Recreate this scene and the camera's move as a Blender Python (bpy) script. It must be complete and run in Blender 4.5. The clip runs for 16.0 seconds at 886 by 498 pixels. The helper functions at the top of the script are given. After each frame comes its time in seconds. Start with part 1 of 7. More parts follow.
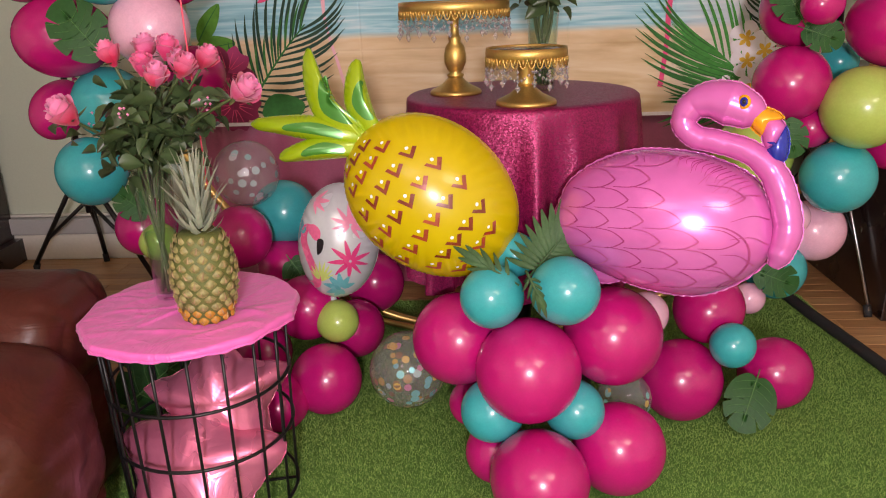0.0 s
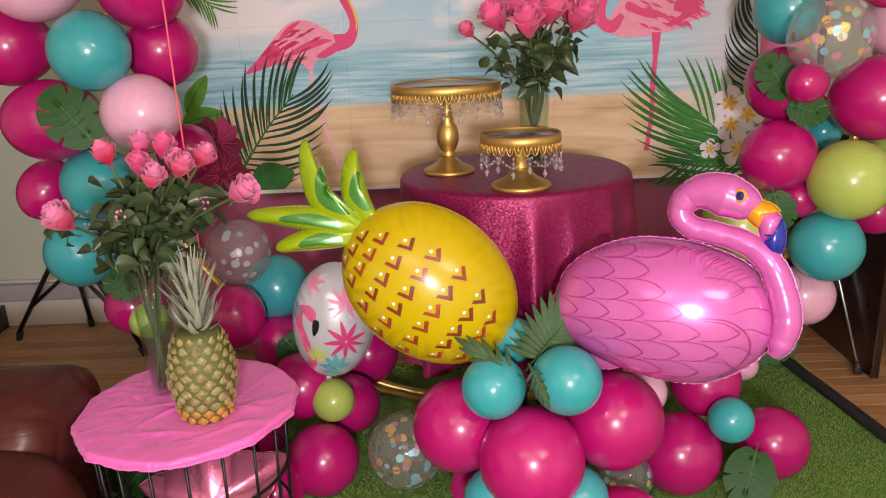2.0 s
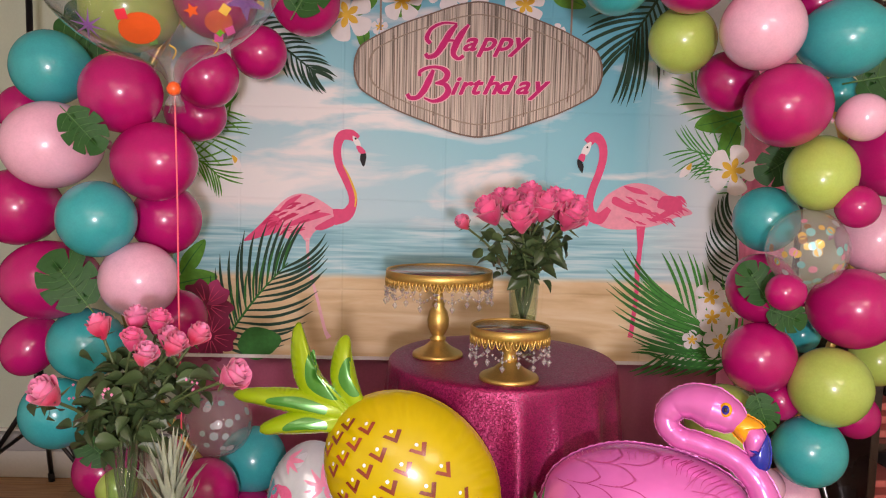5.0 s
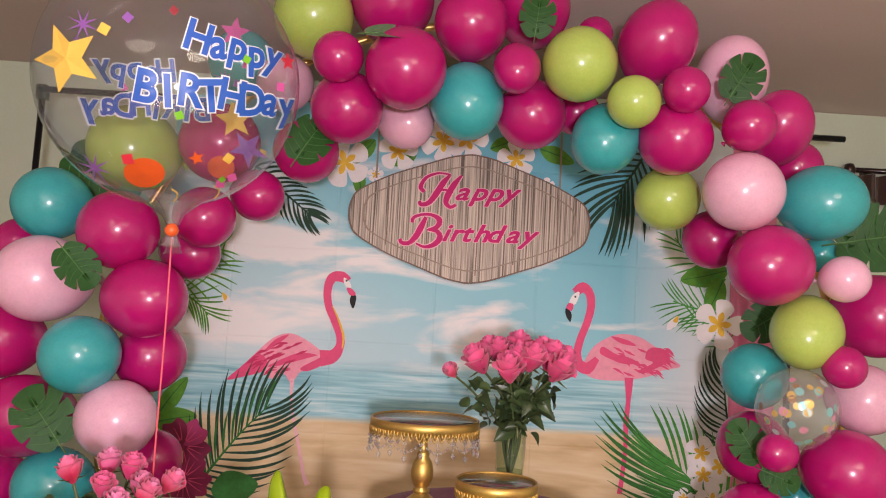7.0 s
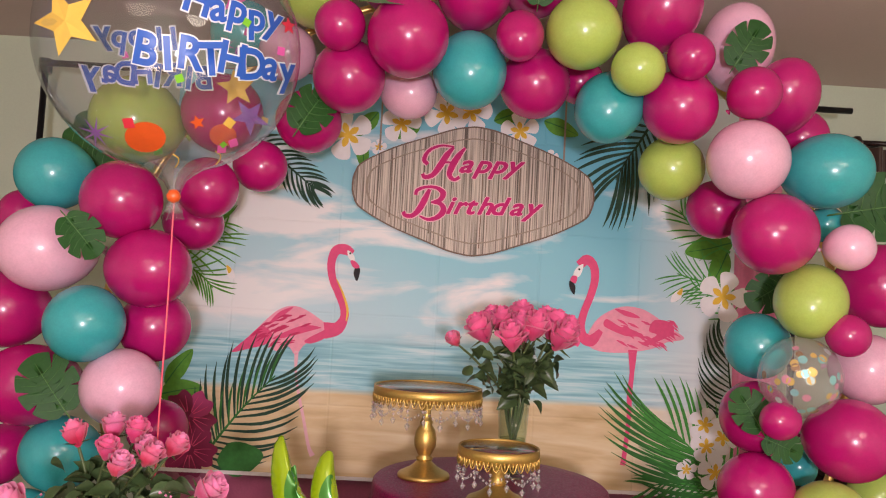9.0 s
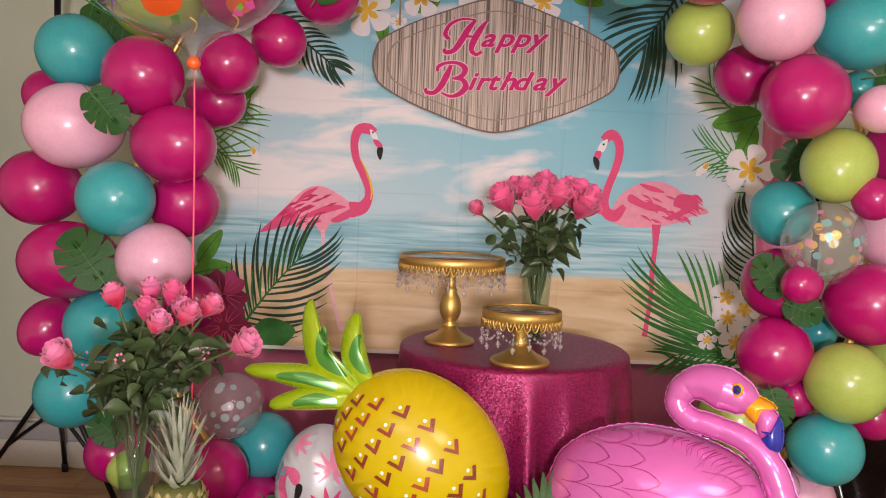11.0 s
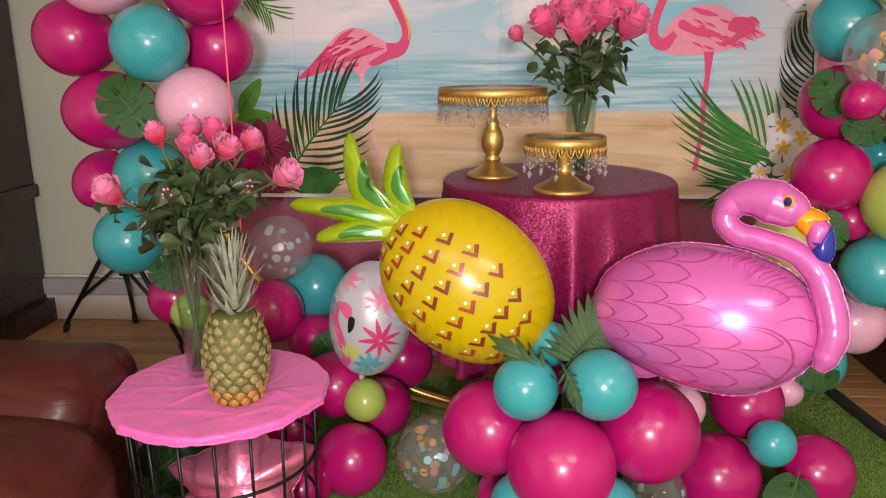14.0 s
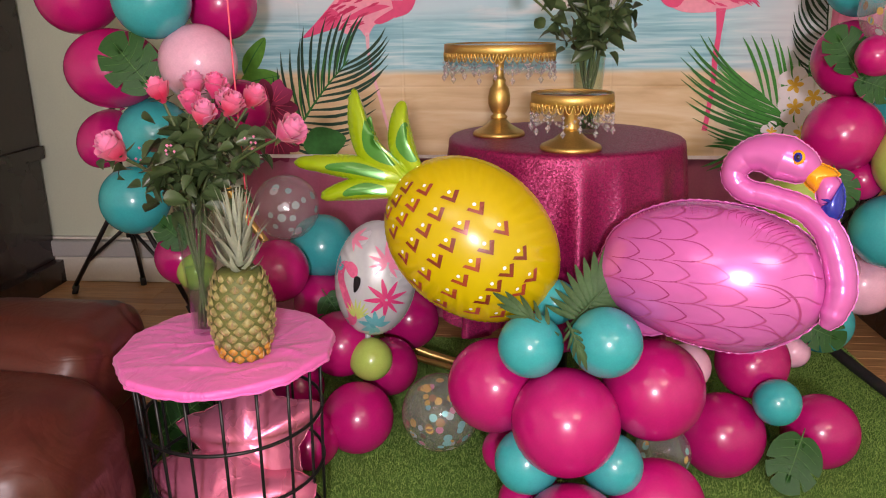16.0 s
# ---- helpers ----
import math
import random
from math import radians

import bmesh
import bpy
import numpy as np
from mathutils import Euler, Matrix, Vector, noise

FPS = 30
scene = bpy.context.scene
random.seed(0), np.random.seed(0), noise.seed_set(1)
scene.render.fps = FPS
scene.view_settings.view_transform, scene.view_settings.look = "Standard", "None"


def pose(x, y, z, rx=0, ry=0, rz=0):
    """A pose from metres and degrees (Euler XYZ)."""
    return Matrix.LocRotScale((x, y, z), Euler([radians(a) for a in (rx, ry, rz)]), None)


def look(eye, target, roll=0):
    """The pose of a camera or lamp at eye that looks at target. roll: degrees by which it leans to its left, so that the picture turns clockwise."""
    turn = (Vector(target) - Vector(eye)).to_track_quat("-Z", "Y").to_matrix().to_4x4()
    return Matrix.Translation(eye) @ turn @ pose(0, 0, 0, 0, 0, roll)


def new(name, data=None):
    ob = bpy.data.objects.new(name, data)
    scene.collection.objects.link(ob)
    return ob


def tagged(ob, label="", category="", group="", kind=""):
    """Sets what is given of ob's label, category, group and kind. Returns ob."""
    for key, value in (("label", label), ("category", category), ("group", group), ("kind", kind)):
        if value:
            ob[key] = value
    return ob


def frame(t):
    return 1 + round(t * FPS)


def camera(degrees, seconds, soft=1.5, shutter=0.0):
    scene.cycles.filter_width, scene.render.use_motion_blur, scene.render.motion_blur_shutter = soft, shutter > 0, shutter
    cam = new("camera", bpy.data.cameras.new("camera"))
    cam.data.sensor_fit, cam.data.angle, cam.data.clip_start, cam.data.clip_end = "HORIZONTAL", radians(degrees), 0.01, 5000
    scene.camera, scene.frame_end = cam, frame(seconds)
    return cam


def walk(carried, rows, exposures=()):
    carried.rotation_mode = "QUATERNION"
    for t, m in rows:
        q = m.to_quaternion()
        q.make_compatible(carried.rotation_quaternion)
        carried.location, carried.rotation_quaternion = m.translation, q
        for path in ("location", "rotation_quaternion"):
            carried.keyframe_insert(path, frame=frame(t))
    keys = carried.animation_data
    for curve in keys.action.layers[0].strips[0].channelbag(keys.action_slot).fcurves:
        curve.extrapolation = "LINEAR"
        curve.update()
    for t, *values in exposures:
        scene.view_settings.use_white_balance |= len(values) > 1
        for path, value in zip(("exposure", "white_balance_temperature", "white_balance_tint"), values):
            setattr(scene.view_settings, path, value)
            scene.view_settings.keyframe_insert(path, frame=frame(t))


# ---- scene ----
cam = camera(60.6, 16.0, 1.1)
METRES, EYE, TILT, LEAN, TURN = 0.53, 1.18, -19.0, 1.8, 1.8
ROWS = [
    (0.0, 0.0, 0.0, 0.0, -0.0, 0.0, -0.0),
    (0.5, -0.0028, 0.0015, 0.0164, -0.24, 0.17, 0.44),
    (1.0, -0.0165, 0.0017, 0.0614, -0.64, 0.54, 0.97),
    (1.5, -0.0551, 0.0101, 0.1793, -1.06, 1.21, 1.25),
    (2.0, -0.0831, 0.0014, 0.2646, -1.53, 2.14, 1.15),
    (2.5, -0.0973, -0.0137, 0.3148, -1.9, 3.08, 0.63),
    (3.0, -0.111, -0.0038, 0.3393, -2.24, 4.15, -0.02),
    (3.5, -0.121, -0.0029, 0.3543, -2.58, 5.79, -0.69),
    (4.0, -0.1252, -0.0116, 0.3794, -2.94, 7.98, -1.21),
    (4.5, -0.1327, -0.0364, 0.4087, -3.16, 10.57, -1.63),
    (5.0, -0.1341, -0.0726, 0.4347, -3.45, 13.46, -2.07),
    (7.5, -0.1491, -0.0951, 0.4697, -5.05, 24.68, -3.76),
    (8.0, -0.1412, -0.0831, 0.4624, -4.92, 24.63, -3.8),
    (10.5, -0.1078, -0.0297, 0.3026, -3.29, 16.75, -3.22),
    (11.0, -0.0999, -0.0431, 0.261, -2.4, 14.88, -3.45),
    (11.5, -0.0801, -0.0235, 0.2179, -1.71, 12.62, -3.19),
    (12.0, -0.0733, -0.0053, 0.185, -1.07, 10.39, -2.72),
    (12.5, -0.0654, 0.0047, 0.173, -0.43, 8.65, -2.43),
    (13.0, -0.0627, 0.0028, 0.1596, 0.31, 7.06, -2.21),
    (13.5, -0.0586, 0.0117, 0.1343, 1.02, 5.61, -2.06),
    (14.0, -0.0564, 0.0187, 0.1131, 1.63, 4.51, -1.94),
    (14.5, -0.0493, 0.0279, 0.0938, 1.96, 3.49, -1.83),
    (15.0, -0.0353, 0.0335, 0.086, 2.03, 2.78, -1.8),
    (15.5, -0.0374, 0.0357, 0.0785, 2.12, 2.23, -1.87),
    (16.0, -0.0426, 0.0395, 0.0767, 2.25, 1.97, -2.02),
]
walk(cam, [(t, pose(0, 0, EYE, TILT, LEAN, TURN) @ pose(METRES * x, METRES * y, METRES * z, 90 + pitch, roll, yaw)) for t, x, y, z, yaw, pitch, roll in ROWS])

# ---- light ----
world = bpy.data.worlds.new("world")
scene.world = world
world.use_nodes = True
world.node_tree.nodes["Background"].inputs[0].default_value = (0.9, 0.95, 1.0, 1)
world.node_tree.nodes["Background"].inputs[1].default_value = 0.12


def lamp(name, kind, power, size, place, target, colour):
    data = bpy.data.lights.new(name, kind)
    data.energy, data.color = power, colour
    if kind == "AREA":
        data.shape, data.size = "DISK", size
    else:
        data.shadow_soft_size = size
    ob = new(name, data)
    ob.matrix_world = look(place, target)
    return ob


# the video light beside the camera, and the room's two ceiling lamps behind it
lamp("video_light", "POINT", 220, 0.10, (0.05, -1.10, 1.36), (0, 2, 1), (1.0, 0.88, 0.95))
lamp("ceiling_lamp_glow", "AREA", 8, 0.9, (-0.9, -0.6, 2.40), (-0.6, 1.4, 0), (1.0, 0.85, 0.70))
lamp("ceiling_lamp_glow", "AREA", 22, 0.9, (1.1, -0.6, 2.40), (0.8, 1.4, 0), (1.0, 0.85, 0.70))


# ---- materials ----
def nodes_of(name):
    m = bpy.data.materials.new(name)
    m.use_nodes = True
    nt = m.node_tree
    return m, nt, nt.nodes["Principled BSDF"]


def add(nt, kind, **props):
    n = nt.nodes.new(kind)
    for k, v in props.items():
        if k in n.inputs:
            n.inputs[k].default_value = v
    return n


def mat(name, colour, rough=0.5, metal=0.0, coat=0.0, vary=0.12, scale=8.0, fine=90.0, bump=0.0, spec=0.5, sheen=0.0, piece=0.0, sss=0.0):
    """Principled surface with two scales of variation, optional relief and a change from piece to piece."""
    m, nt, p = nodes_of(name)
    p.inputs["Metallic"].default_value, p.inputs["Coat Weight"].default_value = metal, coat
    p.inputs["Coat Roughness"].default_value = 0.10
    p.inputs["Specular IOR Level"].default_value, p.inputs["Sheen Weight"].default_value = spec, sheen
    if sss:
        p.inputs["Subsurface Weight"].default_value = sss
        p.inputs["Subsurface Radius"].default_value = (0.02, 0.008, 0.01)
    co = add(nt, "ShaderNodeTexCoord")
    big, small = add(nt, "ShaderNodeTexNoise", Scale=scale, Detail=3.0), add(nt, "ShaderNodeTexNoise", Scale=fine, Detail=2.0)
    both = add(nt, "ShaderNodeMath")
    both.operation = "ADD"
    for n in (big, small):
        nt.links.new(co.outputs["Object"], n.inputs["Vector"])
    nt.links.new(big.outputs["Fac"], both.inputs[0])
    nt.links.new(small.outputs["Fac"], both.inputs[1])
    last = both
    if piece:
        info, mul, plus = add(nt, "ShaderNodeObjectInfo"), add(nt, "ShaderNodeMath"), add(nt, "ShaderNodeMath")
        mul.operation, plus.operation = "MULTIPLY_ADD", "ADD"
        mul.inputs[1].default_value, mul.inputs[2].default_value = piece, -piece / 2
        nt.links.new(info.outputs["Random"], mul.inputs[0])
        nt.links.new(both.outputs[0], plus.inputs[0])
        nt.links.new(mul.outputs[0], plus.inputs[1])
        last = plus
    span = add(nt, "ShaderNodeMapRange")
    span.inputs[1].default_value, span.inputs[2].default_value = 0.55, 1.45
    span.inputs[3].default_value, span.inputs[4].default_value = 1 - vary, 1 + vary
    nt.links.new(last.outputs[0], span.inputs[0])
    hsv = add(nt, "ShaderNodeHueSaturation", Color=(*colour, 1))
    nt.links.new(span.outputs[0], hsv.inputs["Value"])
    nt.links.new(hsv.outputs[0], p.inputs["Base Color"])
    rr = add(nt, "ShaderNodeMapRange")
    rr.inputs[3].default_value, rr.inputs[4].default_value = max(0.02, rough - 0.06), rough + 0.06
    nt.links.new(big.outputs["Fac"], rr.inputs[0])
    nt.links.new(rr.outputs[0], p.inputs["Roughness"])
    if bump:
        b = add(nt, "ShaderNodeBump", Strength=bump, Distance=0.003)
        nt.links.new(both.outputs[0], b.inputs["Height"])
        nt.links.new(b.outputs[0], p.inputs["Normal"])
    return m


def film(name, tint, gloss=0.05, clear=0.94, shine_min=0.045, shine_rim=0.6):
    """Thin clear plastic: see-through, with a Fresnel gloss."""
    m, nt, p = nodes_of(name)
    nt.nodes.remove(p)
    thru, shine, mix = add(nt, "ShaderNodeBsdfTransparent"), add(nt, "ShaderNodeBsdfGlossy", Roughness=gloss), add(nt, "ShaderNodeMixShader")
    veil, mix2 = add(nt, "ShaderNodeBsdfDiffuse"), add(nt, "ShaderNodeMixShader")
    thru.inputs[0].default_value, veil.inputs[0].default_value = (*tint, 1), (0.8, 0.78, 0.8, 1)
    facing, power, fr = add(nt, "ShaderNodeLayerWeight", Blend=0.5), add(nt, "ShaderNodeMath"), add(nt, "ShaderNodeMath")
    power.operation, fr.operation = "POWER", "MULTIPLY_ADD"
    power.inputs[1].default_value, fr.inputs[1].default_value, fr.inputs[2].default_value = 4.0, shine_rim, shine_min
    nt.links.new(facing.outputs["Facing"], power.inputs[0])
    nt.links.new(power.outputs[0], fr.inputs[0])
    mix2.inputs[0].default_value = 1 - clear
    nt.links.new(thru.outputs[0], mix2.inputs[1])
    nt.links.new(veil.outputs[0], mix2.inputs[2])
    nt.links.new(fr.outputs[0], mix.inputs[0])
    nt.links.new(mix2.outputs[0], mix.inputs[1])
    nt.links.new(shine.outputs[0], mix.inputs[2])
    nt.links.new(mix.outputs[0], nt.nodes["Material Output"].inputs[0])
    return m


def islands(name, colours, rough=0.35, metal=0.0):
    """Each loose piece of the mesh takes one of the colours."""
    m, nt, p = nodes_of(name)
    geo, ramp = add(nt, "ShaderNodeNewGeometry"), add(nt, "ShaderNodeValToRGB")
    ramp.color_ramp.interpolation = "CONSTANT"
    while len(ramp.color_ramp.elements) < len(colours):
        ramp.color_ramp.elements.new(0.5)
    for i, c in enumerate(colours):
        ramp.color_ramp.elements[i].position, ramp.color_ramp.elements[i].color = i / len(colours), (*c, 1)
    nt.links.new(geo.outputs["Random Per Island"], ramp.inputs[0])
    nt.links.new(ramp.outputs[0], p.inputs["Base Color"])
    p.inputs["Roughness"].default_value, p.inputs["Metallic"].default_value = rough, metal
    return m


MAGENTA, TEAL, LIME, PINK = (0.46, 0.007, 0.150), (0.045, 0.37, 0.40), (0.41, 0.53, 0.115), (0.78, 0.43, 0.58)
LATEX = {n: mat("latex_" + n, c, 0.24, coat=0.22, vary=0.07, scale=5, fine=20, piece=0.5, sss=0.12) for n, c in
         (("magenta", MAGENTA), ("teal", TEAL), ("lime", LIME), ("pink", PINK))}
CLEAR = film("clear_latex", (0.96, 0.95, 0.95), 0.06, 0.90)
BUBBLE = film("clear_vinyl", (0.90, 0.90, 0.91), 0.06, 0.975, 0.05, 0.75)
GLASS = film("vase_glass", (0.88, 0.94, 0.89), 0.02, 0.994, 0.022)
CRYSTAL = film("cut_acrylic", (0.97, 0.96, 0.96), 0.06, 0.82, 0.20, 0.5)
CONFETTI_PALE = islands("pale_confetti", [(0.42, 0.48, 0.50), (0.28, 0.44, 0.46), (0.48, 0.42, 0.46)], 0.4)
CONFETTI = islands("confetti_foil", [(0.75, 0.50, 0.08), (0.25, 0.62, 0.62), (0.72, 0.48, 0.10), (0.30, 0.16, 0.05), (0.55, 0.72, 0.70), (0.80, 0.30, 0.45)], 0.3, 0.3)
GOLD = mat("gold_paint", (0.62, 0.41, 0.12), 0.40, metal=0.85, vary=0.15, scale=20, fine=200, bump=0.1)
BRASS = mat("gold_hoop", (0.65, 0.42, 0.14), 0.35, metal=0.8, vary=0.15)
BLACK = mat("black_metal", (0.012, 0.011, 0.012), 0.4, metal=0.3, vary=0.2)
STEEL = mat("steel", (0.5, 0.5, 0.52), 0.3, metal=1.0)
WALL = mat("pale_green_paint", (0.56, 0.61, 0.49), 0.75, vary=0.05, scale=2, fine=120, bump=0.12)
CEIL = mat("ceiling_paint", (0.62, 0.50, 0.46), 0.8, vary=0.05, scale=2, fine=120, bump=0.15)
SKIRT = mat("white_gloss_paint", (0.72, 0.70, 0.64), 0.4, vary=0.06, scale=4)
HEATER = mat("grey_enamel", (0.42, 0.42, 0.42), 0.45, vary=0.06)
LEATHER = mat("brown_leather", (0.066, 0.0142, 0.0092), 0.37, spec=0.40, vary=0.22, scale=5, fine=160, bump=0.12)
STITCH = mat("pale_thread", (0.17, 0.085, 0.06), 0.7)
DARKWOOD = mat("dark_wood", (0.022, 0.009, 0.007), 0.28, coat=0.3, vary=0.35, scale=4, fine=60)
PAPER = islands("book_spines", [(0.6, 0.58, 0.52), (0.25, 0.3, 0.45), (0.5, 0.12, 0.1), (0.7, 0.7, 0.66)], 0.6)
STAR = mat("pink_foil", (0.80, 0.22, 0.38), 0.27, metal=0.55, vary=0.06, scale=5, fine=40)
YELLOWFOIL = mat("yellow_foil", (0.53, 0.405, 0.0015), 0.24, metal=0.0, coat=0.2, spec=0.35, vary=0.06, scale=6, fine=30)
GREENFOIL = mat("lime_green_foil", (0.31, 0.45, 0.006), 0.24, metal=0.1, coat=0.6, vary=0.08, scale=8, fine=30)
DARKFOIL = mat("dark_green_foil", (0.06, 0.24, 0.03), 0.22, metal=0.25, coat=0.5, vary=0.08)
FLAMFOIL = mat("flamingo_pink_foil", (0.65, 0.145, 0.475), 0.24, metal=0.25, coat=0.35, vary=0.06, scale=6, fine=30)
FLAMLINE = mat("rose_ink", (0.41, 0.055, 0.22), 0.28, metal=0.2, coat=0.4)
WHITEINK = mat("white_ink", (0.82, 0.80, 0.76), 0.35, coat=0.3, vary=0.04)
REDINK = mat("brick_red_ink", (0.27, 0.040, 0.016), 0.28, coat=0.4, vary=0.35, scale=14, piece=0.9)
ORANGEINK = mat("orange_ink", (0.85, 0.38, 0.01), 0.25, metal=0.2, coat=0.5)
BLUEINK = mat("royal_blue_ink", (0.02, 0.03, 0.36), 0.25, metal=0.2, coat=0.5)
BLACKINK = mat("black_ink", (0.012, 0.01, 0.012), 0.35, coat=0.3)
PINKCLOTH = mat("pink_satin_cover", (0.82, 0.145, 0.50), 0.40, vary=0.06, scale=6, fine=40, sheen=0.2)
FOLIAGE = mat("rose_leaf", (0.047, 0.076, 0.028), 0.36, vary=0.35, scale=30, fine=200, piece=0.7)
STALK = mat("rose_stem", (0.075, 0.105, 0.035), 0.5, vary=0.3, scale=20)
SILK = mat("silk_leaf", (0.022, 0.085, 0.017), 0.40, spec=0.22, vary=0.25, scale=18, fine=160, bump=0.2, piece=0.4)
SILKPALE = mat("silk_leaf_underside", (0.13, 0.26, 0.13), 0.55, vary=0.15, scale=18)
SILKPALM = mat("silk_palm", (0.058, 0.112, 0.045), 0.55, spec=0.2, vary=0.25, scale=18, fine=160, bump=0.2, piece=0.4)
VEIN = mat("leaf_vein", (0.085, 0.20, 0.05), 0.5)


def petal_material(name, foot, rim, rough=0.48):
    """A petal that pales from its foot to its rim, with fine veins."""
    m, nt, p = nodes_of(name)
    co, sep, ramp = add(nt, "ShaderNodeTexCoord"), add(nt, "ShaderNodeSeparateXYZ"), add(nt, "ShaderNodeValToRGB")
    vein, blot, mix, info, hsv = add(nt, "ShaderNodeTexNoise", Scale=9.0, Detail=3.0), add(nt, "ShaderNodeTexNoise", Scale=1.3), add(nt, "ShaderNodeMath"), add(nt, "ShaderNodeObjectInfo"), add(nt, "ShaderNodeHueSaturation")
    plus, span = add(nt, "ShaderNodeMath"), add(nt, "ShaderNodeMapRange")
    mix.operation, plus.operation = "MULTIPLY_ADD", "MULTIPLY_ADD"
    mix.inputs[1].default_value, plus.inputs[1].default_value = 0.28, 0.55
    nt.links.new(co.outputs["Object"], sep.inputs[0])
    nt.links.new(co.outputs["Object"], vein.inputs["Vector"])
    nt.links.new(co.outputs["Object"], blot.inputs["Vector"])
    nt.links.new(vein.outputs["Fac"], mix.inputs[0])
    nt.links.new(sep.outputs["Z"], mix.inputs[2])
    nt.links.new(blot.outputs["Fac"], plus.inputs[0])
    nt.links.new(mix.outputs[0], plus.inputs[2])
    ramp.color_ramp.elements[0].position, ramp.color_ramp.elements[0].color = 0.20, (*foot, 1)
    ramp.color_ramp.elements[1].position, ramp.color_ramp.elements[1].color = 1.0, (*rim, 1)
    nt.links.new(plus.outputs[0], ramp.inputs[0])
    span.inputs[3].default_value, span.inputs[4].default_value = 0.86, 1.12
    nt.links.new(info.outputs["Random"], span.inputs[0])
    nt.links.new(span.outputs[0], hsv.inputs["Value"])
    nt.links.new(ramp.outputs[0], hsv.inputs["Color"])
    nt.links.new(hsv.outputs[0], p.inputs["Base Color"])
    p.inputs["Roughness"].default_value, p.inputs["Sheen Weight"].default_value = rough, 0.25
    p.inputs["Subsurface Weight"].default_value, p.inputs["Subsurface Radius"].default_value = 0.15, (0.012, 0.004, 0.005)
    return m


ROSE = petal_material("rose_petal_pale", (0.66, 0.04, 0.19), (0.82, 0.25, 0.46))
ROSEMID = petal_material("rose_petal_bright", (0.66, 0.035, 0.165), (0.83, 0.135, 0.33))
ROSERED = petal_material("rose_petal_deep", (0.58, 0.014, 0.075), (0.78, 0.16, 0.32))
FRUIT = mat("pineapple_rind", (0.25, 0.22, 0.080), 0.5, vary=0.6, scale=45, fine=150, bump=0.3)
FRUITRIPE = mat("pineapple_ripe_rind", (0.42, 0.20, 0.025), 0.5, vary=0.35, scale=14, fine=150, bump=0.3)
FRUITGREEN = mat("pineapple_groove", (0.11, 0.125, 0.03), 0.6, vary=0.4, scale=14, fine=150)
SPIKE = mat("pineapple_bract", (0.36, 0.25, 0.13), 0.6, vary=0.25)
CROWN = mat("pineapple_crown_leaf", (0.33, 0.36, 0.27), 0.5, vary=0.22, scale=12, fine=150, piece=0.6)
RUBBER = mat("black_foam_edge", (0.02, 0.02, 0.021), 0.7, vary=0.3, bump=0.3)
STRING = mat("red_ribbon", (0.75, 0.08, 0.14), 0.4)
WATER = film("vase_water", (0.82, 0.86, 0.72), 0.02, 0.985, 0.01, 0.2)


def crinkle(m, scale, strength):
    """Adds sharp creases to a plain surface."""
    nt = m.node_tree
    co, n, r, b = add(nt, "ShaderNodeTexCoord"), add(nt, "ShaderNodeTexNoise", Scale=scale, Detail=3.0, Distortion=1.6), add(nt, "ShaderNodeMath"), add(nt, "ShaderNodeBump", Strength=strength, Distance=0.02)
    r.operation = "PINGPONG"
    r.inputs[1].default_value = 0.11
    nt.links.new(co.outputs["Object"], n.inputs["Vector"])
    nt.links.new(n.outputs["Fac"], r.inputs[0])
    nt.links.new(r.outputs[0], b.inputs["Height"])
    nt.links.new(b.outputs[0], nt.nodes["Principled BSDF"].inputs["Normal"])


crinkle(PINKCLOTH, 7.0, 0.55)
crinkle(STAR, 9.0, 0.25)
crinkle(LEATHER, 6.0, 0.26)


# ---- building helpers ----
def empty(name, x=0, y=0, z=0):
    ob = new(name)
    ob.location = (x, y, z)
    bpy.context.view_layer.update()
    return ob


def part(name, bm, material, parent=None, label="", smooth=True):
    """Links a bmesh (in world coordinates) as one mesh object under a thing or a part."""
    me = bpy.data.meshes.new(name)
    bm.to_mesh(me)
    bm.free()
    me.materials.append(material)
    if smooth:
        me.shade_smooth()
    ob = new(name, me)
    if parent is not None:
        ob.parent = parent
        ob.matrix_parent_inverse = world_of(parent).inverted()
    if label:
        ob["label"] = label
    return ob


def world_of(ob):
    m = ob.matrix_basis
    if ob.parent is not None:
        m = world_of(ob.parent) @ ob.matrix_parent_inverse @ m
    return m


def box(bm, lo, hi, bevel=0.0, segs=2):
    m = Matrix.Translation([(a + b) / 2 for a, b in zip(lo, hi)]) @ Matrix.Diagonal([b - a for a, b in zip(lo, hi)] + [1])
    made = bmesh.ops.create_cube(bm, size=1, matrix=m)["verts"]
    if bevel:
        edges = {e for v in made for e in v.link_edges}
        bmesh.ops.bevel(bm, geom=list(edges), offset=bevel, segments=segs, affect="EDGES", profile=0.5)
    return bm


def smooth_line(points, n=6):
    """Catmull-Rom through the points."""
    p = [Vector(q) for q in points]
    p = [2 * p[0] - p[1]] + p + [2 * p[-1] - p[-2]]
    out = []
    for i in range(1, len(p) - 2):
        for k in range(n):
            t = k / n
            out.append(0.5 * (2 * p[i] + (p[i + 1] - p[i - 1]) * t + (2 * p[i - 1] - 5 * p[i] + 4 * p[i + 1] - p[i + 2]) * t * t
                              + (3 * p[i] - p[i - 1] - 3 * p[i + 1] + p[i + 2]) * t ** 3))
    return out + [p[-2]]


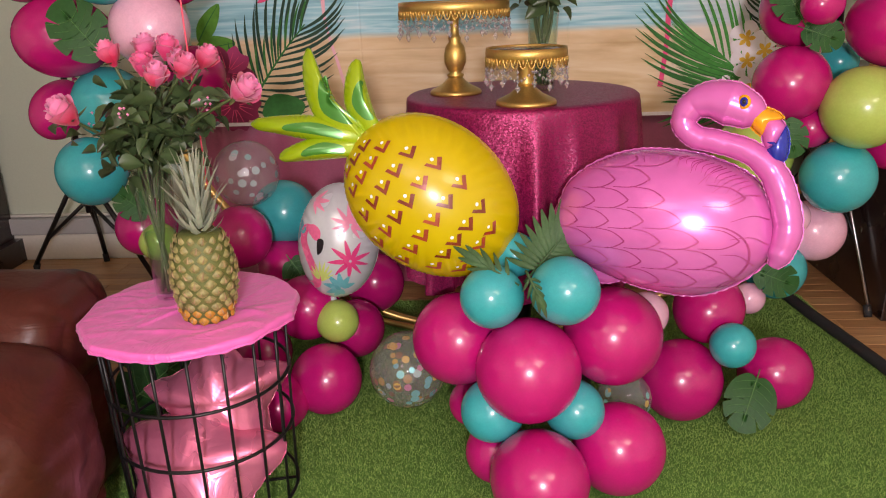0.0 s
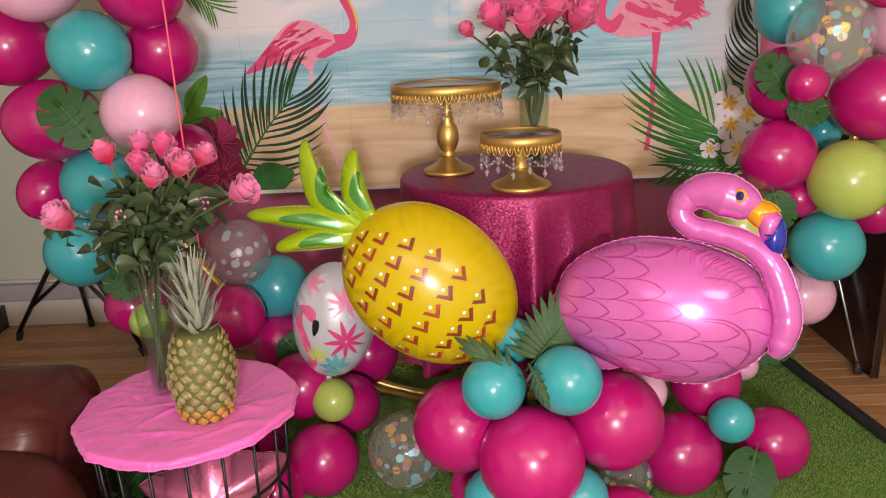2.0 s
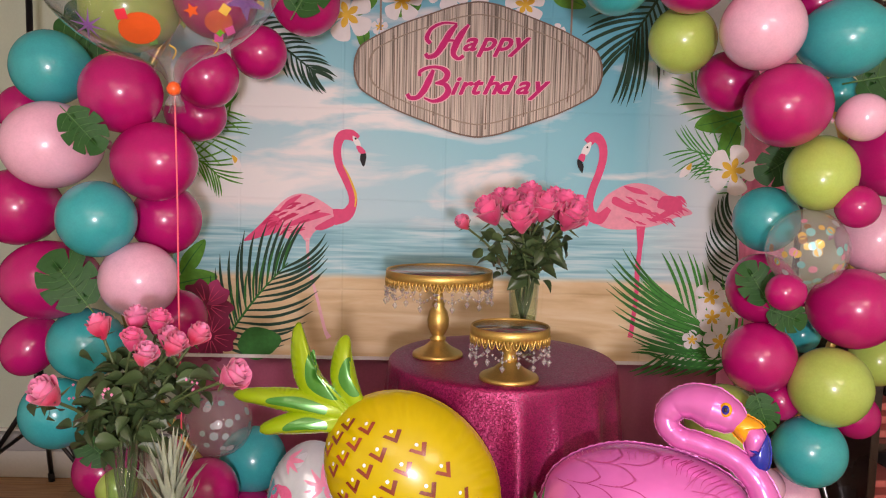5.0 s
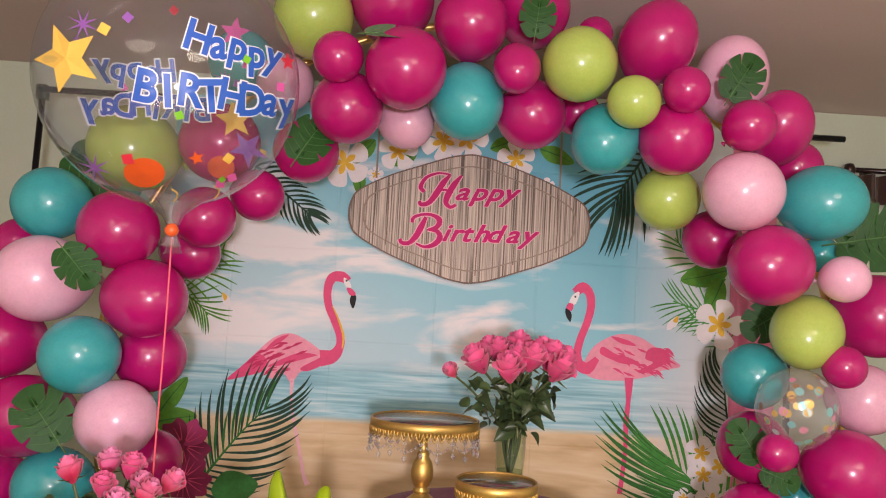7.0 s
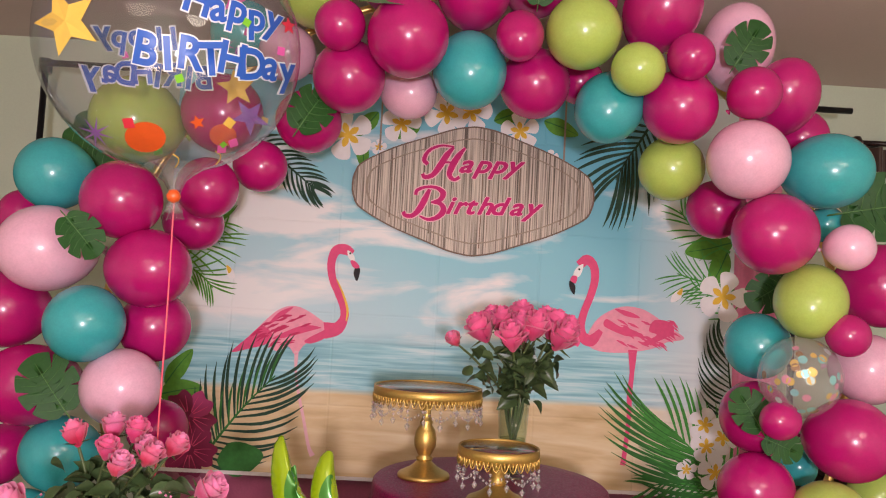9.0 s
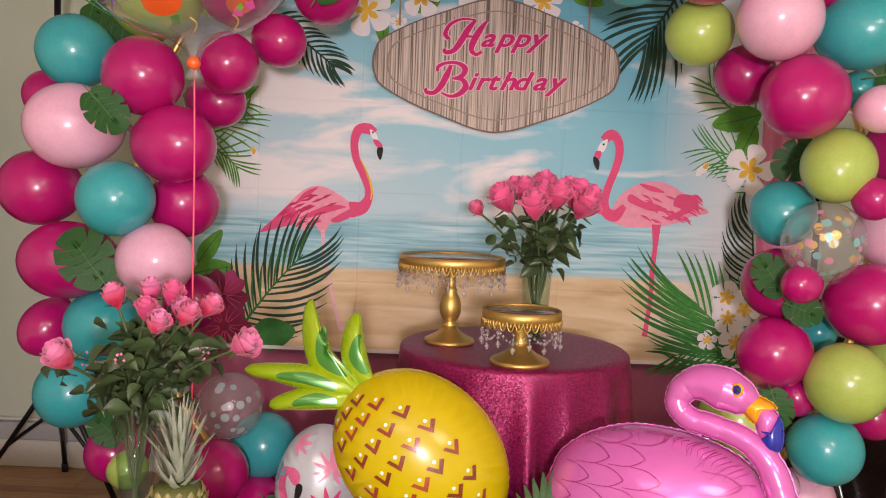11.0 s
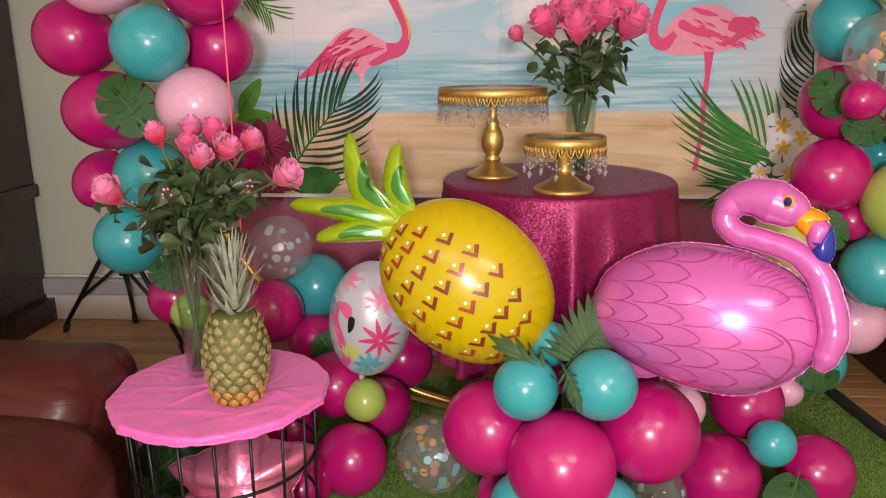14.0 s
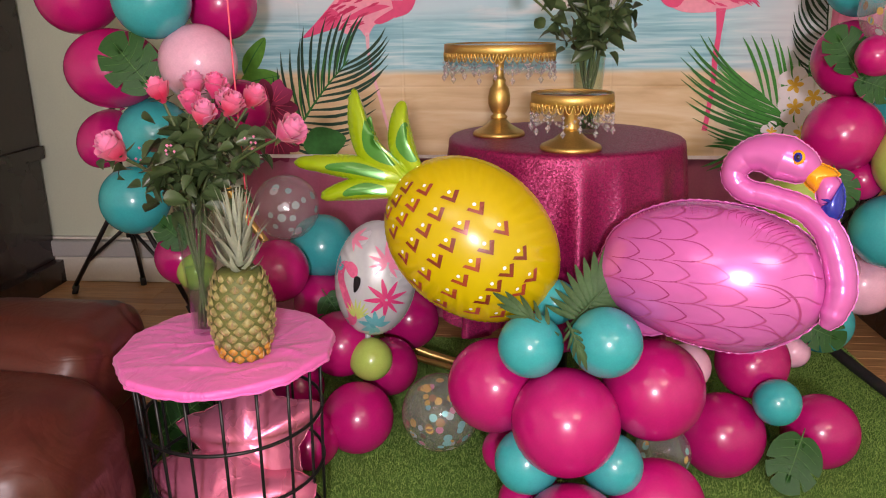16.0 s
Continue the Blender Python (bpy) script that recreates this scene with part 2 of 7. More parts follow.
def tube(bm, points, radius, sides=8, caps=True):
    """A round bar along the points; radius a number or one for each point."""
    pts = [Vector(p) for p in points]
    rad = radius if isinstance(radius, (list, tuple)) else [radius] * len(pts)
    rings, side = [], None
    for i, p in enumerate(pts):
        d = (pts[min(i + 1, len(pts) - 1)] - pts[max(i - 1, 0)]).normalized()
        if side is None:
            side = d.orthogonal().normalized()
        side = (side - d * side.dot(d)).normalized()
        up = d.cross(side)
        rings.append([bm.verts.new(p + rad[i] * (side * math.cos(a) + up * math.sin(a))) for a in (2 * math.pi * k / sides for k in range(sides))])
    for a, b in zip(rings, rings[1:]):
        for k in range(sides):
            bm.faces.new((a[k], a[(k + 1) % sides], b[(k + 1) % sides], b[k]))
    if caps:
        bm.faces.new(rings[0][::-1])
        bm.faces.new(rings[-1])
    return bm


def lathe(bm, profile, centre=(0, 0, 0), sides=32, ripple=None):
    """Turns (radius, height) pairs round the vertical through centre."""
    c, rings = Vector(centre), []
    for r, z in profile:
        if r < 1e-6:
            rings.append([bm.verts.new(c + Vector((0, 0, z)))])
            continue
        ring = []
        for k in range(sides):
            a = 2 * math.pi * k / sides
            rr = r + (ripple(a, z) if ripple else 0)
            ring.append(bm.verts.new(c + Vector((rr * math.cos(a), rr * math.sin(a), z))))
        rings.append(ring)
    for a, b in zip(rings, rings[1:]):
        if len(a) == 1 and len(b) == 1:
            continue
        for k in range(sides):
            j = (k + 1) % sides
            if len(a) == 1:
                bm.faces.new((a[0], b[j], b[k]))
            elif len(b) == 1:
                bm.faces.new((a[k], a[j], b[0]))
            else:
                bm.faces.new((a[k], a[j], b[j], b[k]))
    return bm


def grid(bm, nu, nv, place):
    """A sheet of nu by nv cells; place(u, v) with u, v from 0 to 1."""
    vs = [[bm.verts.new(place(i / nu, j / nv)) for j in range(nv + 1)] for i in range(nu + 1)]
    for i in range(nu):
        for j in range(nv):
            bm.faces.new((vs[i][j], vs[i + 1][j], vs[i + 1][j + 1], vs[i][j + 1]))
    return vs


def lettering(text, size, shear=0.0, bold=0.0, spacing=1.0):
    """The outlines of a text in the built-in font as a flat bmesh in x, y, centred."""
    cu = bpy.data.curves.new("lettering", "FONT")
    cu.body, cu.size, cu.shear, cu.offset, cu.space_character = text, size, shear, bold, spacing
    cu.align_x, cu.align_y, cu.resolution_u = "CENTER", "CENTER", 4
    ob = new("lettering", cu)
    dg = bpy.context.evaluated_depsgraph_get()
    me = bpy.data.meshes.new_from_object(ob.evaluated_get(dg))
    bm = bmesh.new()
    bm.from_mesh(me)
    bpy.data.objects.remove(ob)
    bpy.data.meshes.remove(me)
    bpy.data.curves.remove(cu)
    return bm

# ---- the room ----
BACK, LEFT, RIGHT, FRONT, TOP = 3.46, -2.98, 2.55, -2.4, 2.47


def planks_material():
    m, nt, p = nodes_of("oak_boards")
    co, mp = add(nt, "ShaderNodeTexCoord"), add(nt, "ShaderNodeMapping")
    mp.inputs["Scale"].default_value = (2.0, 26.0, 1.0)
    grain, blot = add(nt, "ShaderNodeTexNoise", Scale=3.0, Detail=6.0, Distortion=0.6), add(nt, "ShaderNodeTexNoise", Scale=2.0)
    info, mix, ramp = add(nt, "ShaderNodeObjectInfo"), add(nt, "ShaderNodeMath"), add(nt, "ShaderNodeValToRGB")
    mul = add(nt, "ShaderNodeMath")
    mul.operation, mix.operation = "MULTIPLY", "ADD"
    mul.inputs[1].default_value = 0.35
    nt.links.new(co.outputs["Object"], mp.inputs[0])
    nt.links.new(mp.outputs[0], grain.inputs["Vector"])
    nt.links.new(info.outputs["Random"], mul.inputs[0])
    nt.links.new(grain.outputs["Fac"], mix.inputs[0])
    nt.links.new(mul.outputs[0], mix.inputs[1])
    nt.links.new(mix.outputs[0], ramp.inputs[0])
    ramp.color_ramp.elements[0].position, ramp.color_ramp.elements[0].color = 0.35, (0.29, 0.136, 0.050, 1)
    ramp.color_ramp.elements[1].position, ramp.color_ramp.elements[1].color = 0.95, (0.57, 0.33, 0.15, 1)
    nt.links.new(ramp.outputs[0], p.inputs["Base Color"])
    p.inputs["Roughness"].default_value = 0.32
    return m


PLANK = planks_material()
floor = tagged(part("floor", box(bmesh.new(), (LEFT, FRONT, -0.10), (RIGHT, BACK, -0.030)), PLANK), "oak board floor under a grass mat", "floor", kind="structure")
for nm, lo, hi in (("wall_north", (LEFT - 0.1, BACK, -0.1), (RIGHT + 0.1, BACK + 0.12, TOP)), ("wall_west", (LEFT - 0.12, FRONT, -0.1), (LEFT, BACK, TOP)),
                   ("wall_east", (RIGHT, FRONT, -0.1), (RIGHT + 0.12, BACK, TOP)), ("wall_south", (LEFT - 0.1, FRONT - 0.12, -0.1), (RIGHT + 0.1, FRONT, TOP))):
    tagged(part(nm, box(bmesh.new(), lo, hi), WALL, smooth=False), "pale green painted plaster wall", "wall", kind="structure")
tagged(part("ceiling", box(bmesh.new(), (LEFT - 0.12, FRONT - 0.12, TOP + 0.002), (RIGHT + 0.12, BACK + 0.12, TOP + 0.12)), CEIL, smooth=False), "plain beige painted ceiling", "ceiling", kind="structure")

# skirting board with the grey heater rail above it
sk = tagged(part("baseboard", box(bmesh.new(), (LEFT + 0.02, BACK - 0.045, -0.012), (RIGHT - 0.02, BACK - 0.002, 0.115), 0.006), SKIRT, smooth=False), "white painted baseboard heater along the wall", "baseboard", kind="structure")
bm = bmesh.new()
box(bm, (LEFT + 0.02, BACK - 0.060, 0.118), (RIGHT - 0.02, BACK - 0.002, 0.198), 0.008)
part("heater_rail", bm, HEATER, sk, "grey enamel top rail", False)
part("wood_cap", box(bmesh.new(), (LEFT + 0.02, BACK - 0.03, 0.200), (RIGHT - 0.02, BACK - 0.002, 0.212), 0.003), SKIRT, sk, smooth=False)

# grass mat with a black foam edge
MAT_L, MAT_R, MAT_B = -1.10, 1.27, 2.80


def grass_material():
    m, nt, p = nodes_of("artificial_grass")
    geo, ramp, noise_n = add(nt, "ShaderNodeNewGeometry"), add(nt, "ShaderNodeValToRGB"), add(nt, "ShaderNodeTexNoise", Scale=5.0, Detail=4.0)
    mix = add(nt, "ShaderNodeMath")
    mix.operation = "MULTIPLY_ADD"
    mix.inputs[1].default_value = 0.7
    nt.links.new(geo.outputs["Random Per Island"], mix.inputs[0])
    co = add(nt, "ShaderNodeTexCoord")
    nt.links.new(co.outputs["Object"], noise_n.inputs["Vector"])
    half = add(nt, "ShaderNodeMath")
    half.operation = "MULTIPLY"
    half.inputs[1].default_value = 0.3
    nt.links.new(noise_n.outputs["Fac"], half.inputs[0])
    nt.links.new(half.outputs[0], mix.inputs[2])
    nt.links.new(mix.outputs[0], ramp.inputs[0])
    ramp.color_ramp.elements[0].color = (0.085, 0.20, 0.026, 1)
    ramp.color_ramp.elements[1].color = (0.36, 0.54, 0.125, 1)
    nt.links.new(ramp.outputs[0], p.inputs["Base Color"])
    p.inputs["Roughness"].default_value = 0.55
    return m


GRASSBASE = mat("grass_backing", (0.09, 0.20, 0.03), 0.8, vary=0.3, scale=40, fine=400, bump=0.6)
bm = bmesh.new()
box(bm, (MAT_L, -0.6, -0.012), (MAT_R, MAT_B, 0.001), 0.003)
mat_thing = tagged(part("grass_mat", bm, GRASSBASE), "green artificial grass mat laid on the floor", "grass mat", kind="structure")
rng = np.random.default_rng(5)
N = 280000
bx, by = rng.uniform(MAT_L, MAT_R, N), rng.uniform(1.05, MAT_B, N)
ang, hgt, lean = rng.uniform(0, 6.28, N), rng.uniform(0.004, 0.010, N), rng.uniform(0, 0.009, N)
base = np.stack([bx, by, np.full(N, 0.0)], 1)
side = np.stack([np.cos(ang), np.sin(ang), np.zeros(N)], 1) * 0.0010
tip = base + np.stack([np.cos(ang * 3.1) * lean, np.sin(ang * 3.1) * lean, hgt], 1)
co = np.empty((N * 3, 3))
co[0::3], co[1::3], co[2::3] = base - side, base + side, tip
me = bpy.data.meshes.new("grass_blades")
me.from_pydata(co.tolist(), [], np.arange(N * 3).reshape(-1, 3).tolist())
me.materials.append(grass_material())
blades = tagged(new("grass_blades", me), "short green plastic grass blades", kind="stuff")
blades.parent = mat_thing
bm = bmesh.new()
tube(bm, smooth_line([(1.20, 2.80, 0.016), (1.22, 2.6, 0.016), (1.26, 2.3, 0.017), (1.295, 2.0, 0.016), (1.32, 1.6, 0.016)]), 0.02, 10)
tagged(part("foam_strip", bm, RUBBER), "black foam strip along the edge of the grass mat", "edge strip")


# ---- balloons ----
def balloon_mesh(colour):
    """A unit balloon, neck down, with a slight pear shape."""
    bm = bmesh.new()
    prof = []
    for k in range(23):
        a = -math.pi / 2 + math.pi * k / 22
        z, r = math.sin(a), math.cos(a)
        if z < 0:
            r *= 1 - 0.10 * z * z * (1 - 0.2 * r)
            z *= 1.05 + 0.05 * z * z
        prof.append((max(r, 0.0 if k in (0, 22) else 0.01), z))
    lathe(bm, prof, sides=36)
    me = bpy.data.meshes.new("balloon_" + colour)
    bm.to_mesh(me)
    bm.free()
    me.materials.append(CLEAR if colour == "clear" else LATEX[colour])
    me.shade_smooth()
    return me


def knot_mesh(colour):
    bm = bmesh.new()
    lathe(bm, [(0.0, -1.02), (0.06, -1.07), (0.035, -1.13), (0.055, -1.17), (0.12, -1.24), (0.115, -1.25), (0.03, -1.20), (0, -1.19)], sides=14)
    me = bpy.data.meshes.new("knot_" + colour)
    bm.to_mesh(me)
    bm.free()
    me.materials.append(CLEAR if colour == "clear" else LATEX[colour])
    me.shade_smooth()
    return me


COLOURS = ("magenta", "teal", "lime", "pink", "clear")
BODY = {c: balloon_mesh(c) for c in COLOURS}
KNOT = {c: knot_mesh(c) for c in COLOURS}
WORDS = {"magenta": "deep magenta", "teal": "turquoise", "lime": "lime green", "pink": "pale pink", "clear": "clear"}


def balloon(x, y, z, r, long, angle, colour, group, home):
    """angle: the lean of its long axis, degrees from level; home: the point towards which its neck is tied."""
    a = radians(angle)
    axis = Vector((math.cos(a), 0, math.sin(a)))
    inward = (Vector(home) - Vector((x, y, z))).normalized()
    if axis.dot(inward) < 0:
        axis = -axis
    back = 0.45 if z > 0.62 else 1.5
    axis = (axis * 0.9 + inward * 0.5 + Vector((0, back, 0))).normalized()
    if z < 0.62:
        axis = (axis - Vector((0, 0, max(0.0, axis.z)))).normalized()
    turn = (-axis).to_track_quat("Z", "Y").to_matrix().to_4x4()
    long = min(max(long, 0.97), 1.2)
    ob = new("balloon", BODY[colour])
    ob.matrix_world = Matrix.Translation((x, y, z)) @ turn @ Matrix.Diagonal((r, r, r * long, 1))
    size = "small" if r < 0.075 else "large" if r > 0.108 else "round"
    tagged(ob, "%s %s latex balloon tied into a garland" % (size, WORDS[colour]), "balloon", group)
    k = new("knot", KNOT[colour])
    k.parent = ob
    return ob


RING_C, RING_R, RING_Y = (0.02, 1.16), 1.13, 2.45


def ring_point(x, z):
    d = Vector((x - RING_C[0], z - RING_C[1])).normalized() * RING_R
    return (RING_C[0] + d.x, RING_Y, RING_C[1] + d.y)


def garland(rows, group, home=None):
    for x, y, z, r, long, angle, colour in rows:
        balloon(x, y, z, r, long, angle, colour, group, home or ring_point(x, z))


garland([
    (-0.44, 2.25, 2.30, 0.119, 1.01, 90, "lime"),
    (-0.99, 2.38, 1.89, 0.134, 1.02, 0, "lime"),
    (-0.73, 2.40, 1.93, 0.125, 1.02, 0, "magenta"),
    (-0.68, 2.40, 2.19, 0.104, 1.01, 0, "teal"),
    (-0.53, 2.35, 2.12, 0.088, 1.00, 0, "pink"),
    (-0.45, 2.35, 1.91, 0.098, 1.05, 0, "magenta"),
    (-0.60, 2.40, 1.77, 0.081, 1.05, 0, "magenta"),
    (-0.34, 2.10, 2.13, 0.071, 1.01, 90, "magenta"),
    (-0.32, 2.22, 2.02, 0.106, 1.02, 90, "magenta"),
    (-0.21, 2.28, 2.38, 0.128, 1.03, 90, "magenta"),
    (-0.15, 2.10, 2.11, 0.114, 1.03, 80, "magenta"),
    (-0.15, 2.35, 2.02, 0.083, 1.10, 0, "pink"),
    (0.03, 2.20, 2.29, 0.109, 1.01, 90, "magenta"),
    (0.03, 2.22, 2.06, 0.109, 1.10, 95, "teal"),
    (0.22, 2.28, 2.38, 0.115, 1.01, 90, "magenta"),
    (0.16, 2.10, 2.13, 0.067, 1.18, 85, "magenta"),
    (0.23, 2.28, 2.05, 0.106, 1.00, 90, "magenta"),
], "the crown of the balloon arch")
garland([
    (0.34, 2.12, 2.16, 0.106, 1.00, 80, "lime"),
    (0.43, 2.35, 2.34, 0.057, 0.98, 90, "magenta"),
    (0.57, 2.15, 2.25, 0.110, 1.14, 70, "magenta"),
    (0.48, 2.05, 2.04, 0.073, 0.98, 80, "lime"),
    (0.44, 2.20, 1.97, 0.099, 1.16, 65, "teal"),
    (0.39, 2.40, 2.10, 0.073, 1.02, 0, "magenta"),
    (0.85, 2.30, 2.21, 0.109, 1.25, 115, "pink"),
    (0.62, 2.04, 2.08, 0.064, 0.98, 60, "magenta"),
    (0.63, 2.15, 1.97, 0.106, 0.98, 60, "magenta"),
    (0.66, 2.30, 1.82, 0.098, 1.01, 30, "lime"),
    (0.81, 2.07, 2.00, 0.072, 1.00, 40, "magenta"),
    (0.98, 2.25, 2.05, 0.096, 1.21, 110, "magenta"),
    (1.10, 2.40, 1.96, 0.091, 0.94, 0, "magenta"),
    (0.81, 2.10, 1.82, 0.110, 1.05, 0, "pink"),
    (1.06, 2.15, 1.81, 0.108, 1.12, 175, "teal"),
    (0.82, 2.35, 1.71, 0.091, 0.98, 0, "magenta"),
], "the shoulder of the balloon arch")
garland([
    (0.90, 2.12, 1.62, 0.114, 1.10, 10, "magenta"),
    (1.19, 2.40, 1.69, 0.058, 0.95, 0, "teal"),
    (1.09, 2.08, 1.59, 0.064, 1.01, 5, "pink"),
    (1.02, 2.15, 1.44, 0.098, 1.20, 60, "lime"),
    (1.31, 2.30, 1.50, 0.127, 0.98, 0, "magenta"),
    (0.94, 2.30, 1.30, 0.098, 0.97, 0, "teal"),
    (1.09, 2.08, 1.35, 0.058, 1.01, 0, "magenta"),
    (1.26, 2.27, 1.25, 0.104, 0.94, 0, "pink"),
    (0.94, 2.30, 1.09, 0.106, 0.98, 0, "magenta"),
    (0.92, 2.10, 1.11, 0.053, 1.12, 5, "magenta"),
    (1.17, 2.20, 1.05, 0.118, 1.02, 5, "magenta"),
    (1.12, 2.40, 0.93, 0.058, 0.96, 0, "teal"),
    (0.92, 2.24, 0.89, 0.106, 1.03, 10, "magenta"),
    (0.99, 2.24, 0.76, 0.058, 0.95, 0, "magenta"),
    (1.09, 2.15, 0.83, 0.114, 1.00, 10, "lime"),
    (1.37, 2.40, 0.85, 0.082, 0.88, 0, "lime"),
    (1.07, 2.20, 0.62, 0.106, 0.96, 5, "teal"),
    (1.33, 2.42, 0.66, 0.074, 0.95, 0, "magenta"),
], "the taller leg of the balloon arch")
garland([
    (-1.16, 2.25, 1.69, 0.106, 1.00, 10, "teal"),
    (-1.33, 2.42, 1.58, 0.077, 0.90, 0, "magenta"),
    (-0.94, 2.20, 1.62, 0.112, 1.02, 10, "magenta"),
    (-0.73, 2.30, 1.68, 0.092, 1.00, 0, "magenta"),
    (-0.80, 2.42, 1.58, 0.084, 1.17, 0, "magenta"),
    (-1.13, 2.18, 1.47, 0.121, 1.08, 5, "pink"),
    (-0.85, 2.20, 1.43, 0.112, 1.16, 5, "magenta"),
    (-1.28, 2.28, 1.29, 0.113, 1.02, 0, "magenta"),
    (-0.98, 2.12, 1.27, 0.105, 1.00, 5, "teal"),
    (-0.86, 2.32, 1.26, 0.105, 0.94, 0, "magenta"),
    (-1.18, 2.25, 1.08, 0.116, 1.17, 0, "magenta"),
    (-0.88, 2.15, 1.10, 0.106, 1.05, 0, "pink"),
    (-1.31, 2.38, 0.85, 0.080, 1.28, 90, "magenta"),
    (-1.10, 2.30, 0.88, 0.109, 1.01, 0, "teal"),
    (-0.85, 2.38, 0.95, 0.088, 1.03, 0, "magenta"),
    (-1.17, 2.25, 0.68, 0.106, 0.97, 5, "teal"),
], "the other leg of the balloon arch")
garland([
    (-1.07, 2.35, 0.47, 0.095, 1.13, 90, "magenta"),
    (-1.01, 2.28, 0.44, 0.062, 0.94, 0, "lime"),
    (-0.70, 2.15, 0.49, 0.095, 1.07, 90, "magenta"),
    (-0.61, 2.35, 0.51, 0.103, 1.01, 0, "teal"),
    (-0.61, 2.30, 0.34, 0.090, 1.06, 90, "magenta"),
    (-0.34, 2.42, 0.23, 0.101, 1.08, 90, "magenta"),
    (-0.38, 2.20, 0.16, 0.093, 1.17, 90, "magenta"),
    (-0.51, 2.12, 0.27, 0.100, 1.05, 0, "magenta"),
    (-0.41, 2.06, 0.25, 0.064, 1.06, 0, "lime"),
    (-0.44, 1.98, 0.10, 0.105, 0.99, 90, "magenta"),
    (-0.56, 1.90, 0.07, 0.081, 1.32, 90, "magenta"),
    (-0.66, 2.12, 0.12, 0.089, 0.97, 0, "magenta"),
], "the foot of the balloon arch beside the side table")
garland([
    (0.85, 2.30, 0.67, 0.120, 0.87, 60, "lime"),
    (1.09, 2.35, 0.41, 0.098, 0.95, 0, "pink"),
    (0.98, 2.28, 0.48, 0.057, 1.22, 90, "pink"),
    (0.97, 2.32, 0.29, 0.095, 1.00, 0, "teal"),
    (0.87, 2.25, 0.22, 0.050, 0.93, 0, "pink"),
    (0.67, 2.02, 0.29, 0.100, 1.14, 0, "magenta"),
    (0.58, 1.93, 0.11, 0.117, 0.94, 0, "magenta"),
    (0.69, 1.86, 0.25, 0.061, 0.97, 0, "teal"),
    (0.87, 2.00, 0.09, 0.105, 0.98, 90, "magenta"),
    (0.45, 1.85, 0.35, 0.060, 1.14, 90, "pink"),
], "the foot of the balloon arch beneath the flamingo")
garland([
    (-0.04, 1.68, 0.37, 0.113, 0.82, 90, "magenta"),
    (0.33, 1.66, 0.38, 0.119, 0.97, 0, "magenta"),
    (0.12, 1.55, 0.35, 0.121, 0.96, 90, "magenta"),
    (0.04, 1.58, 0.52, 0.072, 1.05, 0, "teal"),
    (0.20, 1.56, 0.54, 0.077, 1.05, 0, "teal"),
    (0.10, 1.72, 0.57, 0.054, 1.00, 0, "teal"),
    (0.04, 1.58, 0.23, 0.076, 1.06, 0, "teal"),
    (0.23, 1.58, 0.23, 0.070, 1.08, 0, "teal"),
    (0.14, 1.46, 0.12, 0.112, 1.05, 0, "magenta"),
    (0.34, 1.58, 0.12, 0.112, 0.97, 90, "magenta"),
    (0.05, 1.62, 0.09, 0.078, 1.07, 0, "magenta"),
    (-0.01, 1.75, 0.15, 0.061, 1.02, 0, "magenta"),
], "the cluster in front of the round table", (0.12, 1.72, 0.3))
CLEAR_ROWS = [
    (0.98, 2.12, 1.23, 0.110, 0.95, 0, "clear"),
    (-0.68, 2.22, 0.67, 0.099, 0.96, 0, "clear"),
    (-0.19, 1.90, 0.17, 0.108, 1.03, 0, "clear"),
    (0.39, 1.78, 0.14, 0.072, 0.96, 0, "clear"),
]


# the gold hoop that carries the garland
bm = bmesh.new()
tube(bm, [(0.11 + 1.18 * math.cos(a), RING_Y, 1.205 + 1.18 * math.sin(a)) for a in (2 * math.pi * k / 96 for k in range(97))], 0.014, 8, False)
hoop = tagged(part("hoop_stand", bm, BRASS), "large gold metal hoop standing behind the balloons", "hoop stand")
part("base_bar", tube(bmesh.new(), smooth_line([(-0.52, 2.68, 0.016), (-0.335, 2.57, 0.016), (-0.25, 2.525, 0.016), (-0.165, 2.488, 0.016), (0.02, 2.452, 0.016), (0.25, 2.47, 0.016), (0.50, 2.56, 0.016)]), 0.012, 10), BRASS, hoop, "curved gold base bar")


# ---- backdrop and curtain ----
BD_Y, BD_L, BD_R, BD_B, BD_T = 2.88, -1.03, 1.10, 0.71, 2.21


def cloth(x, z):
    """The depth of the hanging print, with its slack."""
    return BD_Y + 0.006 * math.sin(4.1 * x + 1.3 * z) + 0.004 * math.sin(2.3 * x - 5.2 * z + 1)


